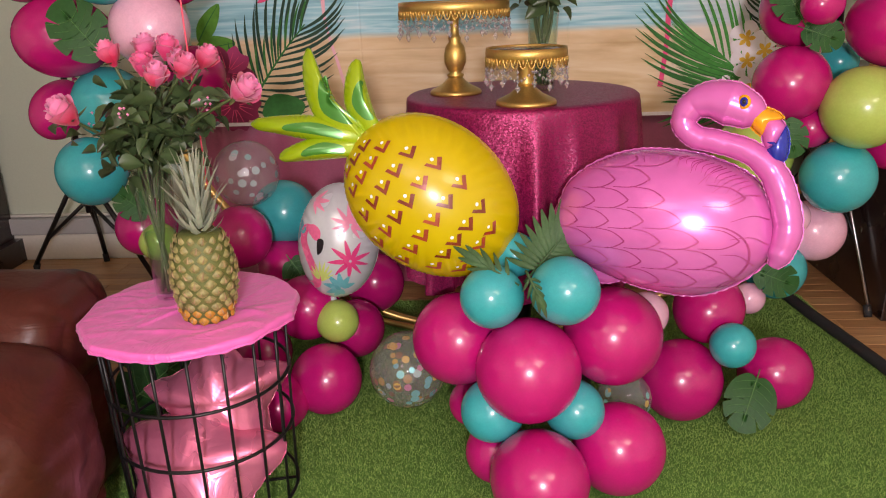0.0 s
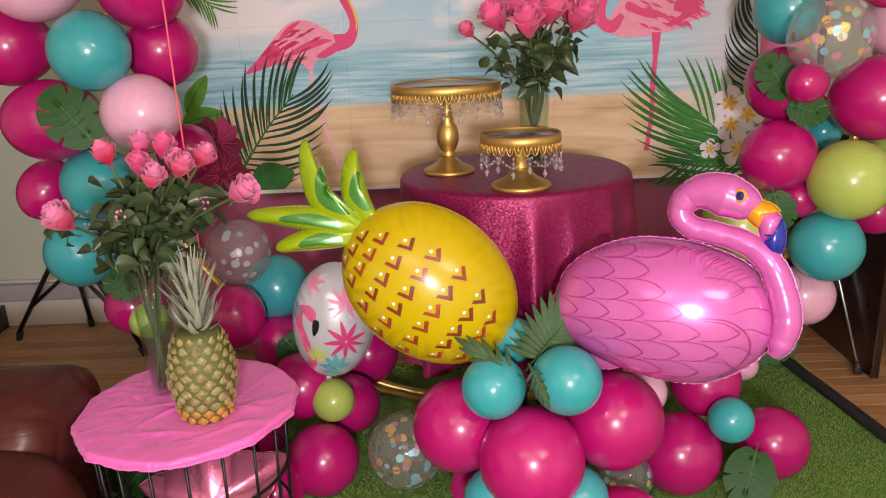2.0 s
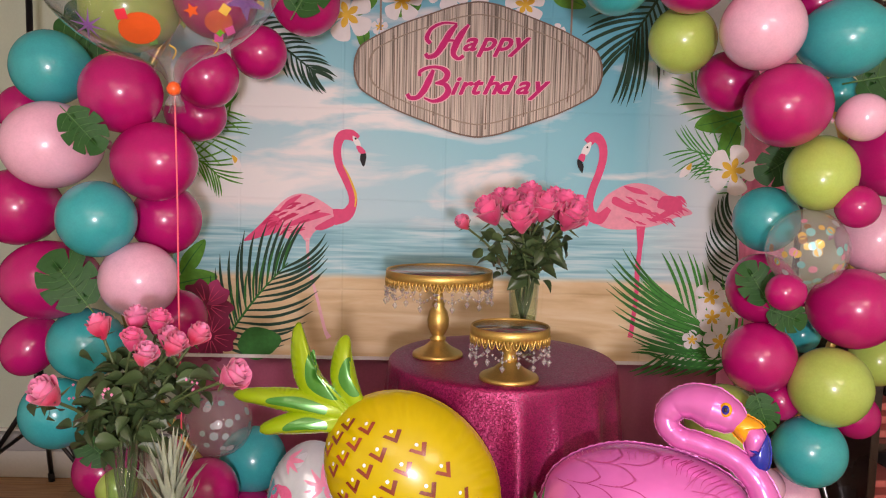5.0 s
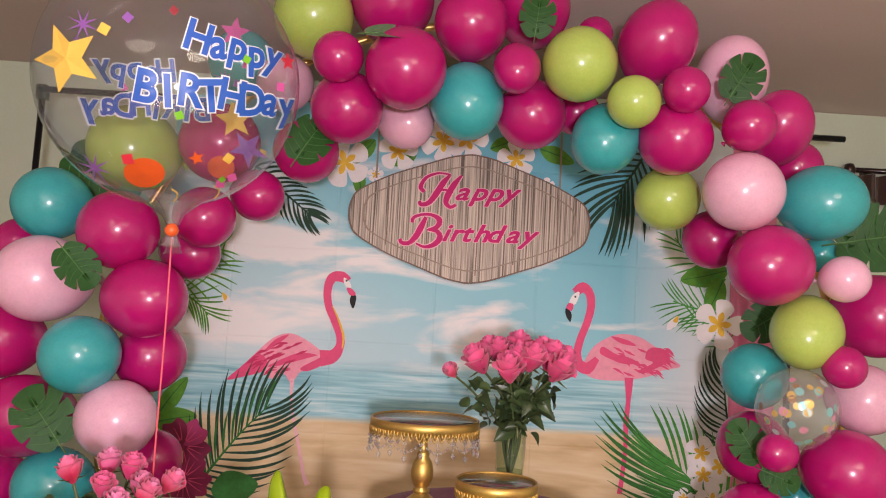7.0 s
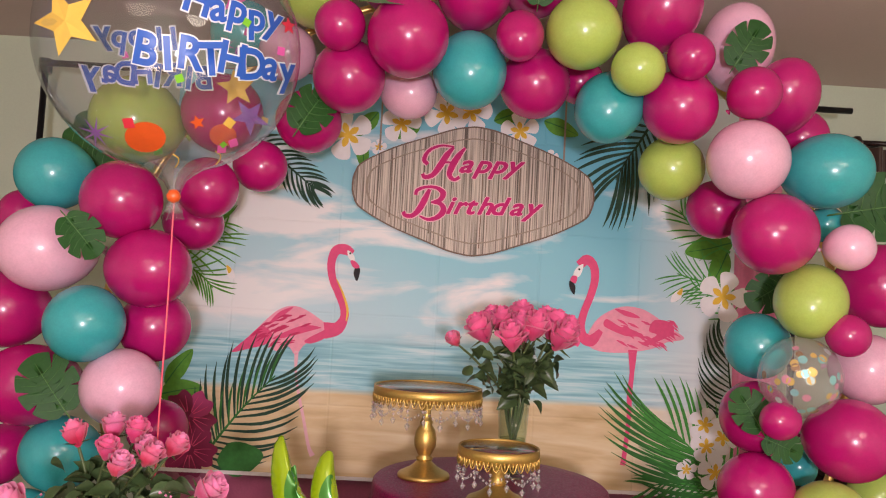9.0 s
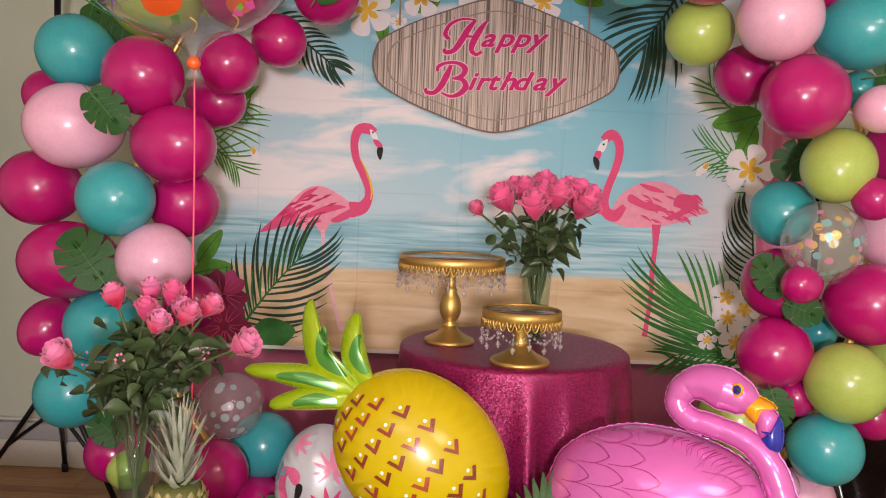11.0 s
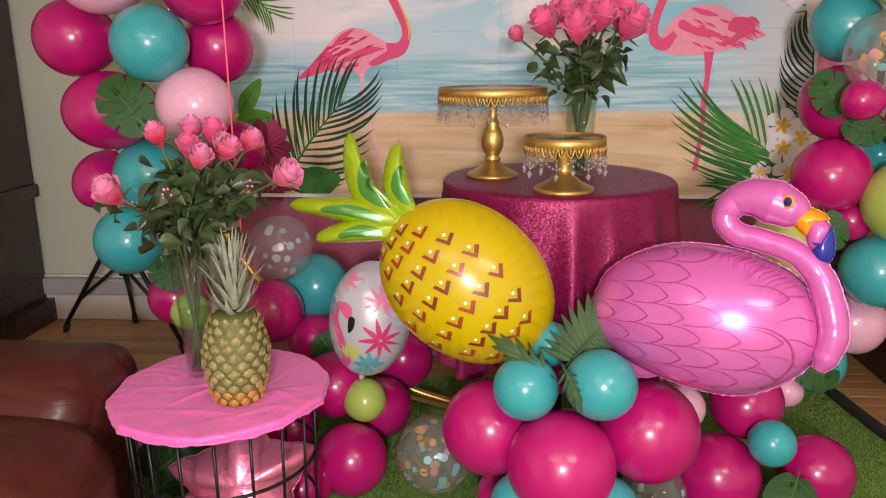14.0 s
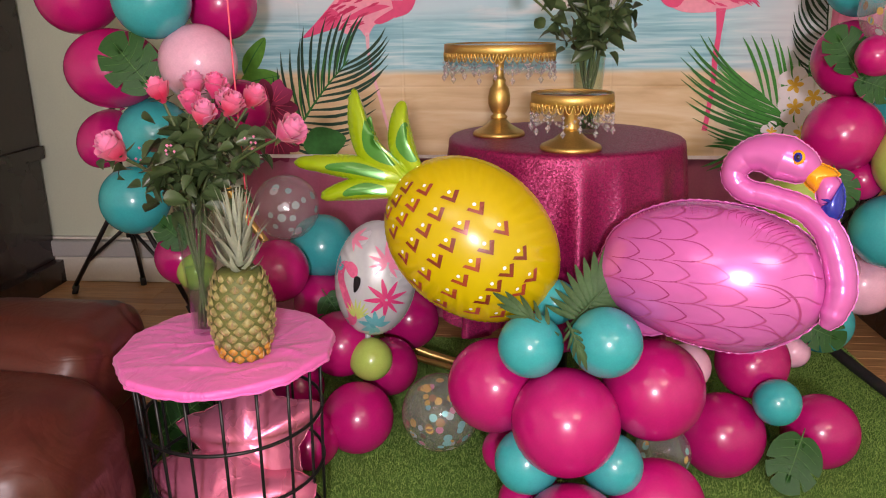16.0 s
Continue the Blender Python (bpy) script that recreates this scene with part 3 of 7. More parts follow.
def print_material():
    m, nt, p = nodes_of("printed_beach")
    co, sep = add(nt, "ShaderNodeTexCoord"), add(nt, "ShaderNodeSeparateXYZ")
    nt.links.new(co.outputs["Object"], sep.inputs[0])

    def streaks(scale, sx, sz, detail=5.0):
        mp, n = add(nt, "ShaderNodeMapping"), add(nt, "ShaderNodeTexNoise", Scale=scale, Detail=detail, Distortion=0.5)
        mp.inputs["Scale"].default_value = (sx, 0.0, sz)
        nt.links.new(co.outputs["Object"], mp.inputs[0])
        nt.links.new(mp.outputs[0], n.inputs["Vector"])
        return n.outputs["Fac"]

    def ramp(src, *stops):
        r = add(nt, "ShaderNodeValToRGB")
        while len(r.color_ramp.elements) < len(stops):
            r.color_ramp.elements.new(0.5)
        for e, (pos, c) in zip(r.color_ramp.elements, stops):
            e.position, e.color = pos, (*c, 1)
        nt.links.new(src, r.inputs[0])
        return r.outputs[0]

    def maths(op, a, b):
        n = add(nt, "ShaderNodeMath")
        n.operation = op
        for i, v in enumerate((a, b)):
            if isinstance(v, (int, float)):
                n.inputs[i].default_value = v
            else:
                nt.links.new(v, n.inputs[i])
        return n.outputs[0]

    def mixed(fac, a, b):
        n = add(nt, "ShaderNodeMix")
        n.data_type = "RGBA"
        nt.links.new(fac, n.inputs[0])
        nt.links.new(a, n.inputs[6])
        nt.links.new(b, n.inputs[7])
        return n.outputs[2]

    z, x = sep.outputs["Z"], sep.outputs["X"]
    edge = maths("ADD", z, maths("MULTIPLY", streaks(2.0, 1.5, 1.0), 0.02))
    sand = ramp(streaks(3.0, 1.0, 7.0), (0.30, (0.60, 0.40, 0.20)), (0.5, (0.74, 0.54, 0.31)), (0.72, (0.84, 0.68, 0.47)))
    sea = ramp(streaks(4.0, 0.8, 14.0), (0.30, (0.16, 0.40, 0.50)), (0.52, (0.36, 0.64, 0.72)), (0.72, (0.66, 0.80, 0.84)))
    blue = ramp(maths("ADD", maths("MULTIPLY", x, 0.15), maths("MULTIPLY", z, 0.30)), (0.26, (0.66, 0.77, 0.83)), (0.46, (0.31, 0.62, 0.73)), (0.74, (0.09, 0.44, 0.60)))
    white = ramp(z, (0.0, (0.86, 0.82, 0.84)), (1.0, (0.88, 0.84, 0.86)))
    cloud = maths("SUBTRACT", streaks(1.5, 1.1, 4.6, 6.0), maths("MULTIPLY", x, 0.10))
    bands = maths("COSINE", maths("MULTIPLY", maths("SUBTRACT", z, 1.385), 21.0), 0.0)
    cloud = maths("ADD", cloud, maths("MULTIPLY", bands, 0.065))
    cloud = maths("SUBTRACT", cloud, maths("MULTIPLY", maths("MAXIMUM", maths("SUBTRACT", z, 1.78), 0.0), 0.55))
    cm = add(nt, "ShaderNodeMapRange")
    cm.inputs[1].default_value, cm.inputs[2].default_value = 0.49, 0.60
    nt.links.new(cloud, cm.inputs[0])
    sky = mixed(cm.outputs[0], blue, white)

    def step(level, soft):
        s = add(nt, "ShaderNodeMapRange")
        s.inputs[1].default_value, s.inputs[2].default_value = level - soft, level + soft
        nt.links.new(edge, s.inputs[0])
        return s.outputs[0]

    low = mixed(step(1.035, 0.012), sand, sea)
    # the print pales towards +x, spread wider to put missing light into the colour
    pale_lift = add(nt, "ShaderNodeMapRange")
    pale_lift.inputs[1].default_value, pale_lift.inputs[2].default_value, pale_lift.inputs[4].default_value = 0.68, 0.96, 0.75
    nt.links.new(x, pale_lift.inputs[0])
    nt.links.new(mixed(pale_lift.outputs[0], mixed(step(1.235, 0.03), low, sky), white), p.inputs["Base Color"])
    p.inputs["Roughness"].default_value, p.inputs["Sheen Weight"].default_value = 0.62, 0.1
    fx = maths("PINGPONG", maths("ADD", x, 0.02), 0.19)
    fz = maths("PINGPONG", maths("ADD", z, 0.05), 0.17)
    crease = maths("MINIMUM", maths("MINIMUM", fx, 0.006), maths("MINIMUM", fz, 0.006))
    wr = maths("MULTIPLY", streaks(6.0, 1.0, 1.0, 3.0), 0.006)
    b = add(nt, "ShaderNodeBump", Strength=0.40, Distance=0.6)
    nt.links.new(maths("ADD", crease, wr), b.inputs["Height"])
    nt.links.new(b.outputs[0], p.inputs["Normal"])
    return m


def ink(name, colour, vary=0.1, scale=10):
    return mat("ink_" + name, colour, 0.62, vary=vary, scale=scale, fine=60, spec=0.3)


bm = bmesh.new()
grid(bm, 40, 30, lambda u, v: (BD_L + (BD_R - BD_L) * u, cloth(BD_L + (BD_R - BD_L) * u, BD_B + (BD_T - BD_B) * v), BD_B + (BD_T - BD_B) * v))
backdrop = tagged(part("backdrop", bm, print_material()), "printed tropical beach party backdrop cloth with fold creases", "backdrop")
part("hem", box(bmesh.new(), (BD_L, BD_Y - 0.014, BD_B - 0.005), (BD_R, BD_Y - 0.0105, BD_B + 0.008)), ink("hem", (0.78, 0.70, 0.70)), backdrop, "pale stitched hem", False)

I_PALM, I_PALM2, I_DARK = ink("palm_green", (0.035, 0.16, 0.03), 0.3), ink("palm_bright", (0.07, 0.30, 0.05), 0.3), ink("palm_dark", (0.018, 0.055, 0.03), 0.3)
I_FLAM, I_HOT, I_RED, I_WHITE = ink("flamingo", (0.88, 0.34, 0.46), 0.12, 5), ink("hot_pink", (0.78, 0.08, 0.22)), ink("crimson", (0.62, 0.03, 0.13)), ink("petal_white", (0.90, 0.84, 0.86), 0.05)
I_YELLOW, I_BLACK, I_LEAF, I_BLUSH = ink("yellow", (0.85, 0.52, 0.06)), ink("black", (0.015, 0.012, 0.015)), ink("leaf", (0.10, 0.28, 0.03), 0.3), ink("blush", (0.86, 0.48, 0.56))
I_PLUM, I_BRIM, I_SHADE = islands("ink_plum", [(0.24, 0.005, 0.06), (0.36, 0.012, 0.10), (0.29, 0.006, 0.075), (0.42, 0.03, 0.14), (0.20, 0.004, 0.05)], 0.6), ink("brown_edge", (0.20, 0.13, 0.10)), ink("plank_shade", (0.33, 0.25, 0.20))


def on_cloth(p, layer):
    depth = cloth(p[0], p[1]) - 0.0035 if layer < 6 else BD_Y - 0.012
    return Vector((p[0], depth - 0.0011 * layer, p[1]))


def blob(bm, points, layer, n=5):
    """A filled closed smooth outline on the cloth."""
    pts = [Vector((p[0], p[1], 0)) for p in points]
    line = smooth_line([pts[-1]] + pts + [pts[0], pts[1]], n)[n:-n]
    vs = [bm.verts.new(on_cloth(p, layer)) for p in line[:-1]]
    f = bm.faces.new(vs)
    bmesh.ops.triangulate(bm, faces=[f], ngon_method="EAR_CLIP")


def stroke(bm, points, widths, layer, n=5):
    """A ribbon of changing width on the cloth."""
    line = smooth_line([Vector((p[0], p[1], 0)) for p in points], n)
    prev = None
    for i, p in enumerate(line):
        d = (line[min(i + 1, len(line) - 1)] - line[max(i - 1, 0)]).normalized()
        s = i / (len(line) - 1) * (len(widths) - 1)
        k = min(int(s), len(widths) - 2)
        w = widths[k] + (widths[k + 1] - widths[k]) * (s - k)
        nrm = Vector((-d.y, d.x, 0)) * w / 2
        cur = (bm.verts.new(on_cloth(p + nrm, layer)), bm.verts.new(on_cloth(p - nrm, layer)))
        if prev:
            bm.faces.new((prev[0], prev[1], cur[1], cur[0]))
        prev = cur


def printed(name, bm, material, label):
    bmesh.ops.recalc_face_normals(bm, faces=bm.faces)
    return part(name, bm, material, backdrop, label, False)


def palm(stem, n, left, right, material, layer, width=0.009):
    """A printed palm frond. left, right: the leaflets' length in the middle, their angle from the stem at base and tip, and how far they curl."""
    bm = bmesh.new()
    line = smooth_line([Vector((p[0], p[1], 0)) for p in stem], 10)
    stroke(bm, stem, (0.011, 0.004), layer + 0.5)
    for i in range(n):
        s = (i + 0.3) / n
        k = min(int(s * (len(line) - 1)), len(line) - 2)
        p, d = line[k], (line[k + 1] - line[k]).normalized()
        for sd, (reach, a0, a1, curl) in ((1, left), (-1, right)):
            if not reach:
                continue
            size = reach * (0.62 + 1.25 * s - 1.25 * s * s) * random.uniform(0.94, 1.06)
            a = radians(a0 + (a1 - a0) * s + random.uniform(-2, 2))
            way = lambda g: Vector((d.x * math.cos(g * sd) - d.y * math.sin(g * sd), d.x * math.sin(g * sd) + d.y * math.cos(g * sd), 0))
            c = radians(curl)
            p1 = p + way(a - c * 0.2) * size * 0.4
            p2 = p1 + way(a + c * 0.4) * size * 0.35
            p3 = p2 + way(a + c) * size * 0.25
            stroke(bm, [p, p1, p2, p3], (width * 0.5, width, width * 0.8, 0.0012), layer + (0.3 if i % 2 else 0), 3)
    return printed("printed_palm", bm, material, "printed palm frond")


def plumeria(x, z, r, turn, layer=4):
    bm, mid = bmesh.new(), bmesh.new()
    for k in range(5):
        a = radians(turn + 72 * k)
        ux, uz = math.cos(a), math.sin(a)
        f = lambda l, s: (x + r * (l * ux - s * uz), z + r * (l * uz + s * ux))
        blob(bm, [f(0.02, 0), f(0.35, -0.26), f(0.75, -0.46), f(1.03, -0.12), f(0.90, 0.34), f(0.40, 0.22)], layer + 0.15 * k, 4)
        blob(mid, [f(0.0, 0), f(0.3, -0.15), f(0.52, -0.02), f(0.3, 0.12)], layer + 1.2, 3)
    printed("printed_blossom", bm, I_WHITE, "printed white plumeria blossom")
    printed("blossom_centre", mid, I_YELLOW, "printed yellow blossom centre")


def leaf_print(x, z, length, turn, wide=0.4, material=None, layer=2):
    a = radians(turn)
    f = lambda l, s: (x + length * (l * math.cos(a) - s * math.sin(a)), z + length * (l * math.sin(a) + s * math.cos(a)))
    bm = bmesh.new()
    blob(bm, [f(0, 0), f(0.3, -wide / 2), f(0.7, -wide * 0.4), f(1, 0), f(0.7, wide * 0.4), f(0.3, wide / 2)], layer)
    printed("printed_leaf", bm, material or I_LEAF, "printed green leaf")
    bm = bmesh.new()
    stroke(bm, [f(0, 0), f(0.5, 0.02), f(0.95, 0)], (0.006, 0.002), layer + 0.7)
    printed("leaf_rib", bm, I_PALM, "printed leaf rib")


# flamingo looking to the right
bm = bmesh.new()
blob(bm, [(-0.41, 1.25), (-0.47, 1.30), (-0.54, 1.33), (-0.60, 1.315), (-0.66, 1.26), (-0.70, 1.205), (-0.64, 1.185), (-0.60, 1.16), (-0.56, 1.18), (-0.53, 1.15), (-0.50, 1.19), (-0.45, 1.215)], 1)
printed("printed_flamingo", bm, I_FLAM, "printed pink flamingo body")
bm = bmesh.new()
blob(bm, [(-0.66, 1.25), (-0.62, 1.22), (-0.64, 1.185), (-0.70, 1.165), (-0.765, 1.15), (-0.71, 1.205)], 2)
blob(bm, [(-0.44, 1.255), (-0.50, 1.245), (-0.56, 1.215), (-0.62, 1.205), (-0.56, 1.24), (-0.50, 1.262)], 2)
blob(bm, [(-0.55, 1.325), (-0.60, 1.305), (-0.64, 1.255), (-0.60, 1.28)], 2)
blob(bm, [(-0.40, 1.262), (-0.44, 1.242), (-0.50, 1.205), (-0.475, 1.195), (-0.42, 1.222)], 2)
printed("wing_shading", bm, I_HOT, "printed deep pink feathers")
bm = bmesh.new()
stroke(bm, [(-0.43, 1.245), (-0.385, 1.255), (-0.362, 1.29), (-0.362, 1.33), (-0.385, 1.385), (-0.412, 1.44), (-0.420, 1.50), (-0.405, 1.545), (-0.37, 1.55), (-0.345, 1.535)], (0.062, 0.048, 0.032, 0.030, 0.030, 0.028, 0.030, 0.036, 0.04, 0.03), 2.6)
printed("printed_neck", bm, I_HOT, "printed hot pink neck")
bm = bmesh.new()
stroke(bm, [(-0.352, 1.285), (-0.350, 1.33), (-0.372, 1.39), (-0.398, 1.44)], (0.004, 0.009, 0.007, 0.003), 3.4)
printed("neck_highlight", bm, I_YELLOW, "printed orange highlight")
bm = bmesh.new()
blob(bm, [(-0.362, 1.548), (-0.338, 1.53), (-0.333, 1.505), (-0.348, 1.51), (-0.36, 1.525)], 3.5)
printed("printed_face", bm, I_WHITE, "printed white face")
bm = bmesh.new()
blob(bm, [(-0.330, 1.486), (-0.313, 1.482), (-0.314, 1.455), (-0.322, 1.435), (-0.335, 1.46)], 3.6)
printed("printed_beak", bm, I_BLACK, "printed black beak")
bm = bmesh.new()
stroke(bm, [(-0.528, 1.165), (-0.525, 1.08), (-0.508, 1.0), (-0.487, 0.92), (-0.462, 0.82), (-0.445, 0.785)], (0.016, 0.008, 0.010, 0.011, 0.012, 0.02), 1)
printed("printed_leg", bm, I_BLUSH, "printed pink leg")
# flamingo looking to the left
bm = bmesh.new()
blob(bm, [(0.545, 1.26), (0.575, 1.33), (0.62, 1.37), (0.68, 1.395), (0.75, 1.39), (0.81, 1.36), (0.86, 1.325), (0.915, 1.288), (0.85, 1.27), (0.80, 1.245), (0.73, 1.228), (0.68, 1.222), (0.61, 1.222), (0.565, 1.235)], 1)
printed("printed_flamingo", bm, I_FLAM, "printed pink flamingo body")
bm = bmesh.new()
blob(bm, [(0.80, 1.35), (0.86, 1.345), (0.875, 1.31), (0.85, 1.29), (0.78, 1.255), (0.76, 1.265), (0.81, 1.295), (0.78, 1.31)], 2)
blob(bm, [(0.62, 1.345), (0.67, 1.32), (0.72, 1.31), (0.755, 1.29), (0.70, 1.285), (0.65, 1.30), (0.61, 1.32)], 2)
blob(bm, [(0.65, 1.385), (0.71, 1.375), (0.745, 1.355), (0.69, 1.36)], 2)
printed("wing_shading", bm, I_HOT, "printed deep pink feathers")
bm = bmesh.new()
stroke(bm, [(0.60, 1.30), (0.565, 1.262), (0.532, 1.275), (0.524, 1.315), (0.535, 1.37), (0.556, 1.43), (0.569, 1.49), (0.562, 1.54), (0.535, 1.563), (0.507, 1.54)], (0.02, 0.045, 0.040, 0.030, 0.028, 0.028, 0.030, 0.032, 0.038, 0.034), 2.6)
printed("printed_neck", bm, I_HOT, "printed hot pink neck")
bm = bmesh.new()
blob(bm, [(0.522, 1.545), (0.497, 1.53), (0.486, 1.50), (0.505, 1.495), (0.518, 1.515)], 3.5)
printed("printed_face", bm, I_WHITE, "printed white face")
bm = bmesh.new()
blob(bm, [(0.474, 1.480), (0.474, 1.460), (0.482, 1.442), (0.494, 1.43), (0.497, 1.458), (0.488, 1.474)], 3.6)
printed("printed_beak", bm, I_BLACK, "printed black beak")
bm = bmesh.new()
stroke(bm, [(0.722, 1.235), (0.722, 1.15), (0.716, 1.07), (0.716, 0.98), (0.705, 0.85), (0.70, 0.81)], (0.034, 0.017, 0.02, 0.016, 0.017, 0.02), 1)
printed("printed_leg", bm, I_HOT, "printed hot pink leg")

for pts, eye in (([(-0.350, 1.510), (-0.331, 1.508), (-0.314, 1.488), (-0.328, 1.482), (-0.340, 1.488)], (-0.352, 1.537)), ([(0.484, 1.500), (0.502, 1.496), (0.497, 1.472), (0.484, 1.476), (0.476, 1.484)], (0.508, 1.525))):
    bm = bmesh.new()
    blob(bm, pts, 3.9)
    printed("beak_band", bm, I_HOT, "printed pink beak band")
    bm = bmesh.new()
    blob(bm, [(eye[0] + 0.004 * math.cos(q), eye[1] + 0.004 * math.sin(q)) for q in (math.pi / 3 * g for g in range(6))], 4.4, 2)
    printed("printed_eye", bm, I_BLACK, "printed dark eye")
# loose feather strokes on both birds
for name_x, strokes in ((-1, [(-0.50, 1.300), (-0.53, 1.285), (-0.57, 1.285), (-0.56, 1.255), (-0.60, 1.262), (-0.52, 1.235), (-0.64, 1.225), (-0.48, 1.270)]),
                        (1, [(0.66, 1.345), (0.70, 1.335), (0.75, 1.345), (0.79, 1.325), (0.74, 1.268), (0.70, 1.255), (0.66, 1.268), (0.82, 1.335)])):
    bm = bmesh.new()
    for i, (fx, fz) in enumerate(strokes):
        stroke(bm, [(fx, fz), (fx + name_x * 0.020, fz - 0.008), (fx + name_x * 0.042, fz - 0.022 + 0.004 * (i % 3))], (0.003, 0.010, 0.002), 2.5, 4)
    printed("feather_strokes", bm, I_RED if name_x < 0 else I_HOT, "printed dark feather strokes")
frnd = random.Random(12)
for way, spots in ((1, ((0.845, 1.33), (0.855, 1.31), (0.84, 1.29), (0.81, 1.27), (0.78, 1.262), (0.86, 1.345), (0.70, 1.30), (0.73, 1.29), (0.755, 1.285), (0.68, 1.315))), (-1, ((-0.66, 1.235), (-0.64, 1.215), (-0.60, 1.235), (-0.57, 1.255), (-0.62, 1.26), (-0.55, 1.30), (-0.58, 1.195), (-0.54, 1.20)))):
    bm = bmesh.new()
    for fx, fz in spots:
        for k in range(3):
            x0, z0, ln = fx + frnd.uniform(-0.012, 0.012), fz + frnd.uniform(-0.010, 0.010), frnd.uniform(0.030, 0.052)
            stroke(bm, [(x0, z0), (x0 + way * ln * 0.5, z0 - 0.004), (x0 + way * ln, z0 - 0.016 - frnd.uniform(0, 0.008))], (0.002, 0.0085, 0.0012), 2.75 + 0.05 * k, 3)
    printed("feather_tips", bm, I_RED if way < 0 else I_HOT, "printed ragged feather tips")
# palms, leaves and blossoms
palm([(-0.85, 0.75), (-0.79, 0.84), (-0.70, 0.96), (-0.60, 1.07)], 15, (0.31, 58, 20, -14), (0.31, 74, 12, -26), I_DARK, 3, 0.0125)
palm([(-0.84, 0.76), (-0.79, 0.84), (-0.70, 0.96), (-0.60, 1.07)], 11, (0.17, 52, 24, -10), (0, 0, 0, 0), I_PALM, 4, 0.009)
RIGHT_STEM = [(1.10, 0.71), (1.04, 0.79), (0.97, 0.865), (0.88, 0.95)]
palm(RIGHT_STEM, 24, (0.46, 58, 4, -18), (0, 0, 0, 0), I_PALM, 2.6, 0.0115)
palm(RIGHT_STEM, 24, (0.30, 56, 6, -12), (0, 0, 0, 0), I_PALM2, 3.4, 0.0075)
palm(RIGHT_STEM, 11, (0, 0, 0, 0), (0.32, 46, 26, -10), I_PALM2, 2.9, 0.0125)
palm([(1.10, 0.74), (1.00, 0.76), (0.90, 0.76), (0.80, 0.74)], 12, (0.20, 55, 20, -15), (0.16, 40, 20, -10), I_PALM, 3.8, 0.010)
palm([(1.13, 0.98), (1.10, 1.08), (1.085, 1.18), (1.08, 1.28)], 16, (0.20, 60, 22, -38), (0, 0, 0, 0), I_DARK, 3, 0.0085)
palm([(0.75, 2.08), (0.71, 2.01), (0.67, 1.95), (0.63, 1.87)], 10, (0.30, 58, 12, -12), (0.27, 68, 10, -16), I_DARK, 3, 0.014)
palm([(-0.72, 1.95), (-0.64, 1.88), (-0.55, 1.81), (-0.50, 1.77)], 14, (0.13, 60, 20, -20), (0.13, 60, 20, -20), I_DARK, 3, 0.010)
palm([(-1.0, 1.50), (-0.93, 1.52), (-0.87, 1.55), (-0.82, 1.59)], 9, (0.14, 60, 30, 10), (0.15, 60, 30, 10), I_LEAF, 2, 0.007)
palm([(-1.0, 1.46), (-0.94, 1.45), (-0.89, 1.42), (-0.85, 1.38)], 9, (0.14, 50, 25, 10), (0.12, 50, 25, 10), I_LEAF, 2.4, 0.007)
palm([(-1.0, 1.62), (-0.93, 1.62), (-0.87, 1.62), (-0.83, 1.63)], 8, (0.12, 50, 25, 10), (0.12, 50, 25, 10), I_LEAF, 2.2, 0.007)
palm([(1.10, 1.48), (1.02, 1.50), (0.95, 1.51), (0.88, 1.53)], 10, (0.15, 60, 25, 10), (0.15, 60, 25, 10), I_PALM2, 2, 0.006)
palm([(1.08, 1.62), (1.0, 1.66), (0.93, 1.71), (0.88, 1.77)], 9, (0.13, 60, 25, 10), (0.15, 60, 25, 10), I_PALM2, 2, 0.007)
palm([(1.09, 1.36), (1.05, 1.42), (1.0, 1.46), (0.95, 1.48)], 8, (0.12, 60, 25, 10), (0.10, 60, 25, 10), I_PALM2, 2.2, 0.006)
leaf_print(1.09, 1.66, 0.19, 195, 0.5)
leaf_print(1.07, 1.62, 0.15, 245, 0.5)
leaf_print(-1.02, 0.98, 0.16, 12, 0.55)
leaf_print(-1.0, 1.02, 0.16, 55, 0.4)
leaf_print(-0.79, 0.745, 0.17, 12, 0.72, I_PALM, 4.5)
leaf_print(-0.34, 1.97, 0.12, -80, 0.4)
for lx, lz, ln, tn in ((-0.12, 2.03, 0.12, 200), (0.1, 2.10, 0.16, 160), (0.16, 2.07, 0.13, 20), (0.35, 2.08, 0.14, -20), (-0.28, 2.08, 0.13, 230)):
    leaf_print(lx, lz, ln, tn, 0.45)
for px, pz, pr, tn in ((0.999, 0.973, 0.062, 80), (1.068, 0.930, 0.062, 60), (1.008, 0.895, 0.060, 95), (1.045, 0.800, 0.066, 20), (0.936, 0.807, 0.038, 90), (1.057, 1.452, 0.094, 75),
                       (-0.39, 1.985, 0.095, 40), (-0.19, 2.04, 0.075, 90), (-0.02, 2.09, 0.085, 60), (0.07, 2.10, 0.08, 10), (0.26, 2.035, 0.072, 100), (-0.27, 1.945, 0.03, 20), (0.38, 1.94, 0.03, 20)):
    plumeria(px, pz, pr, tn)
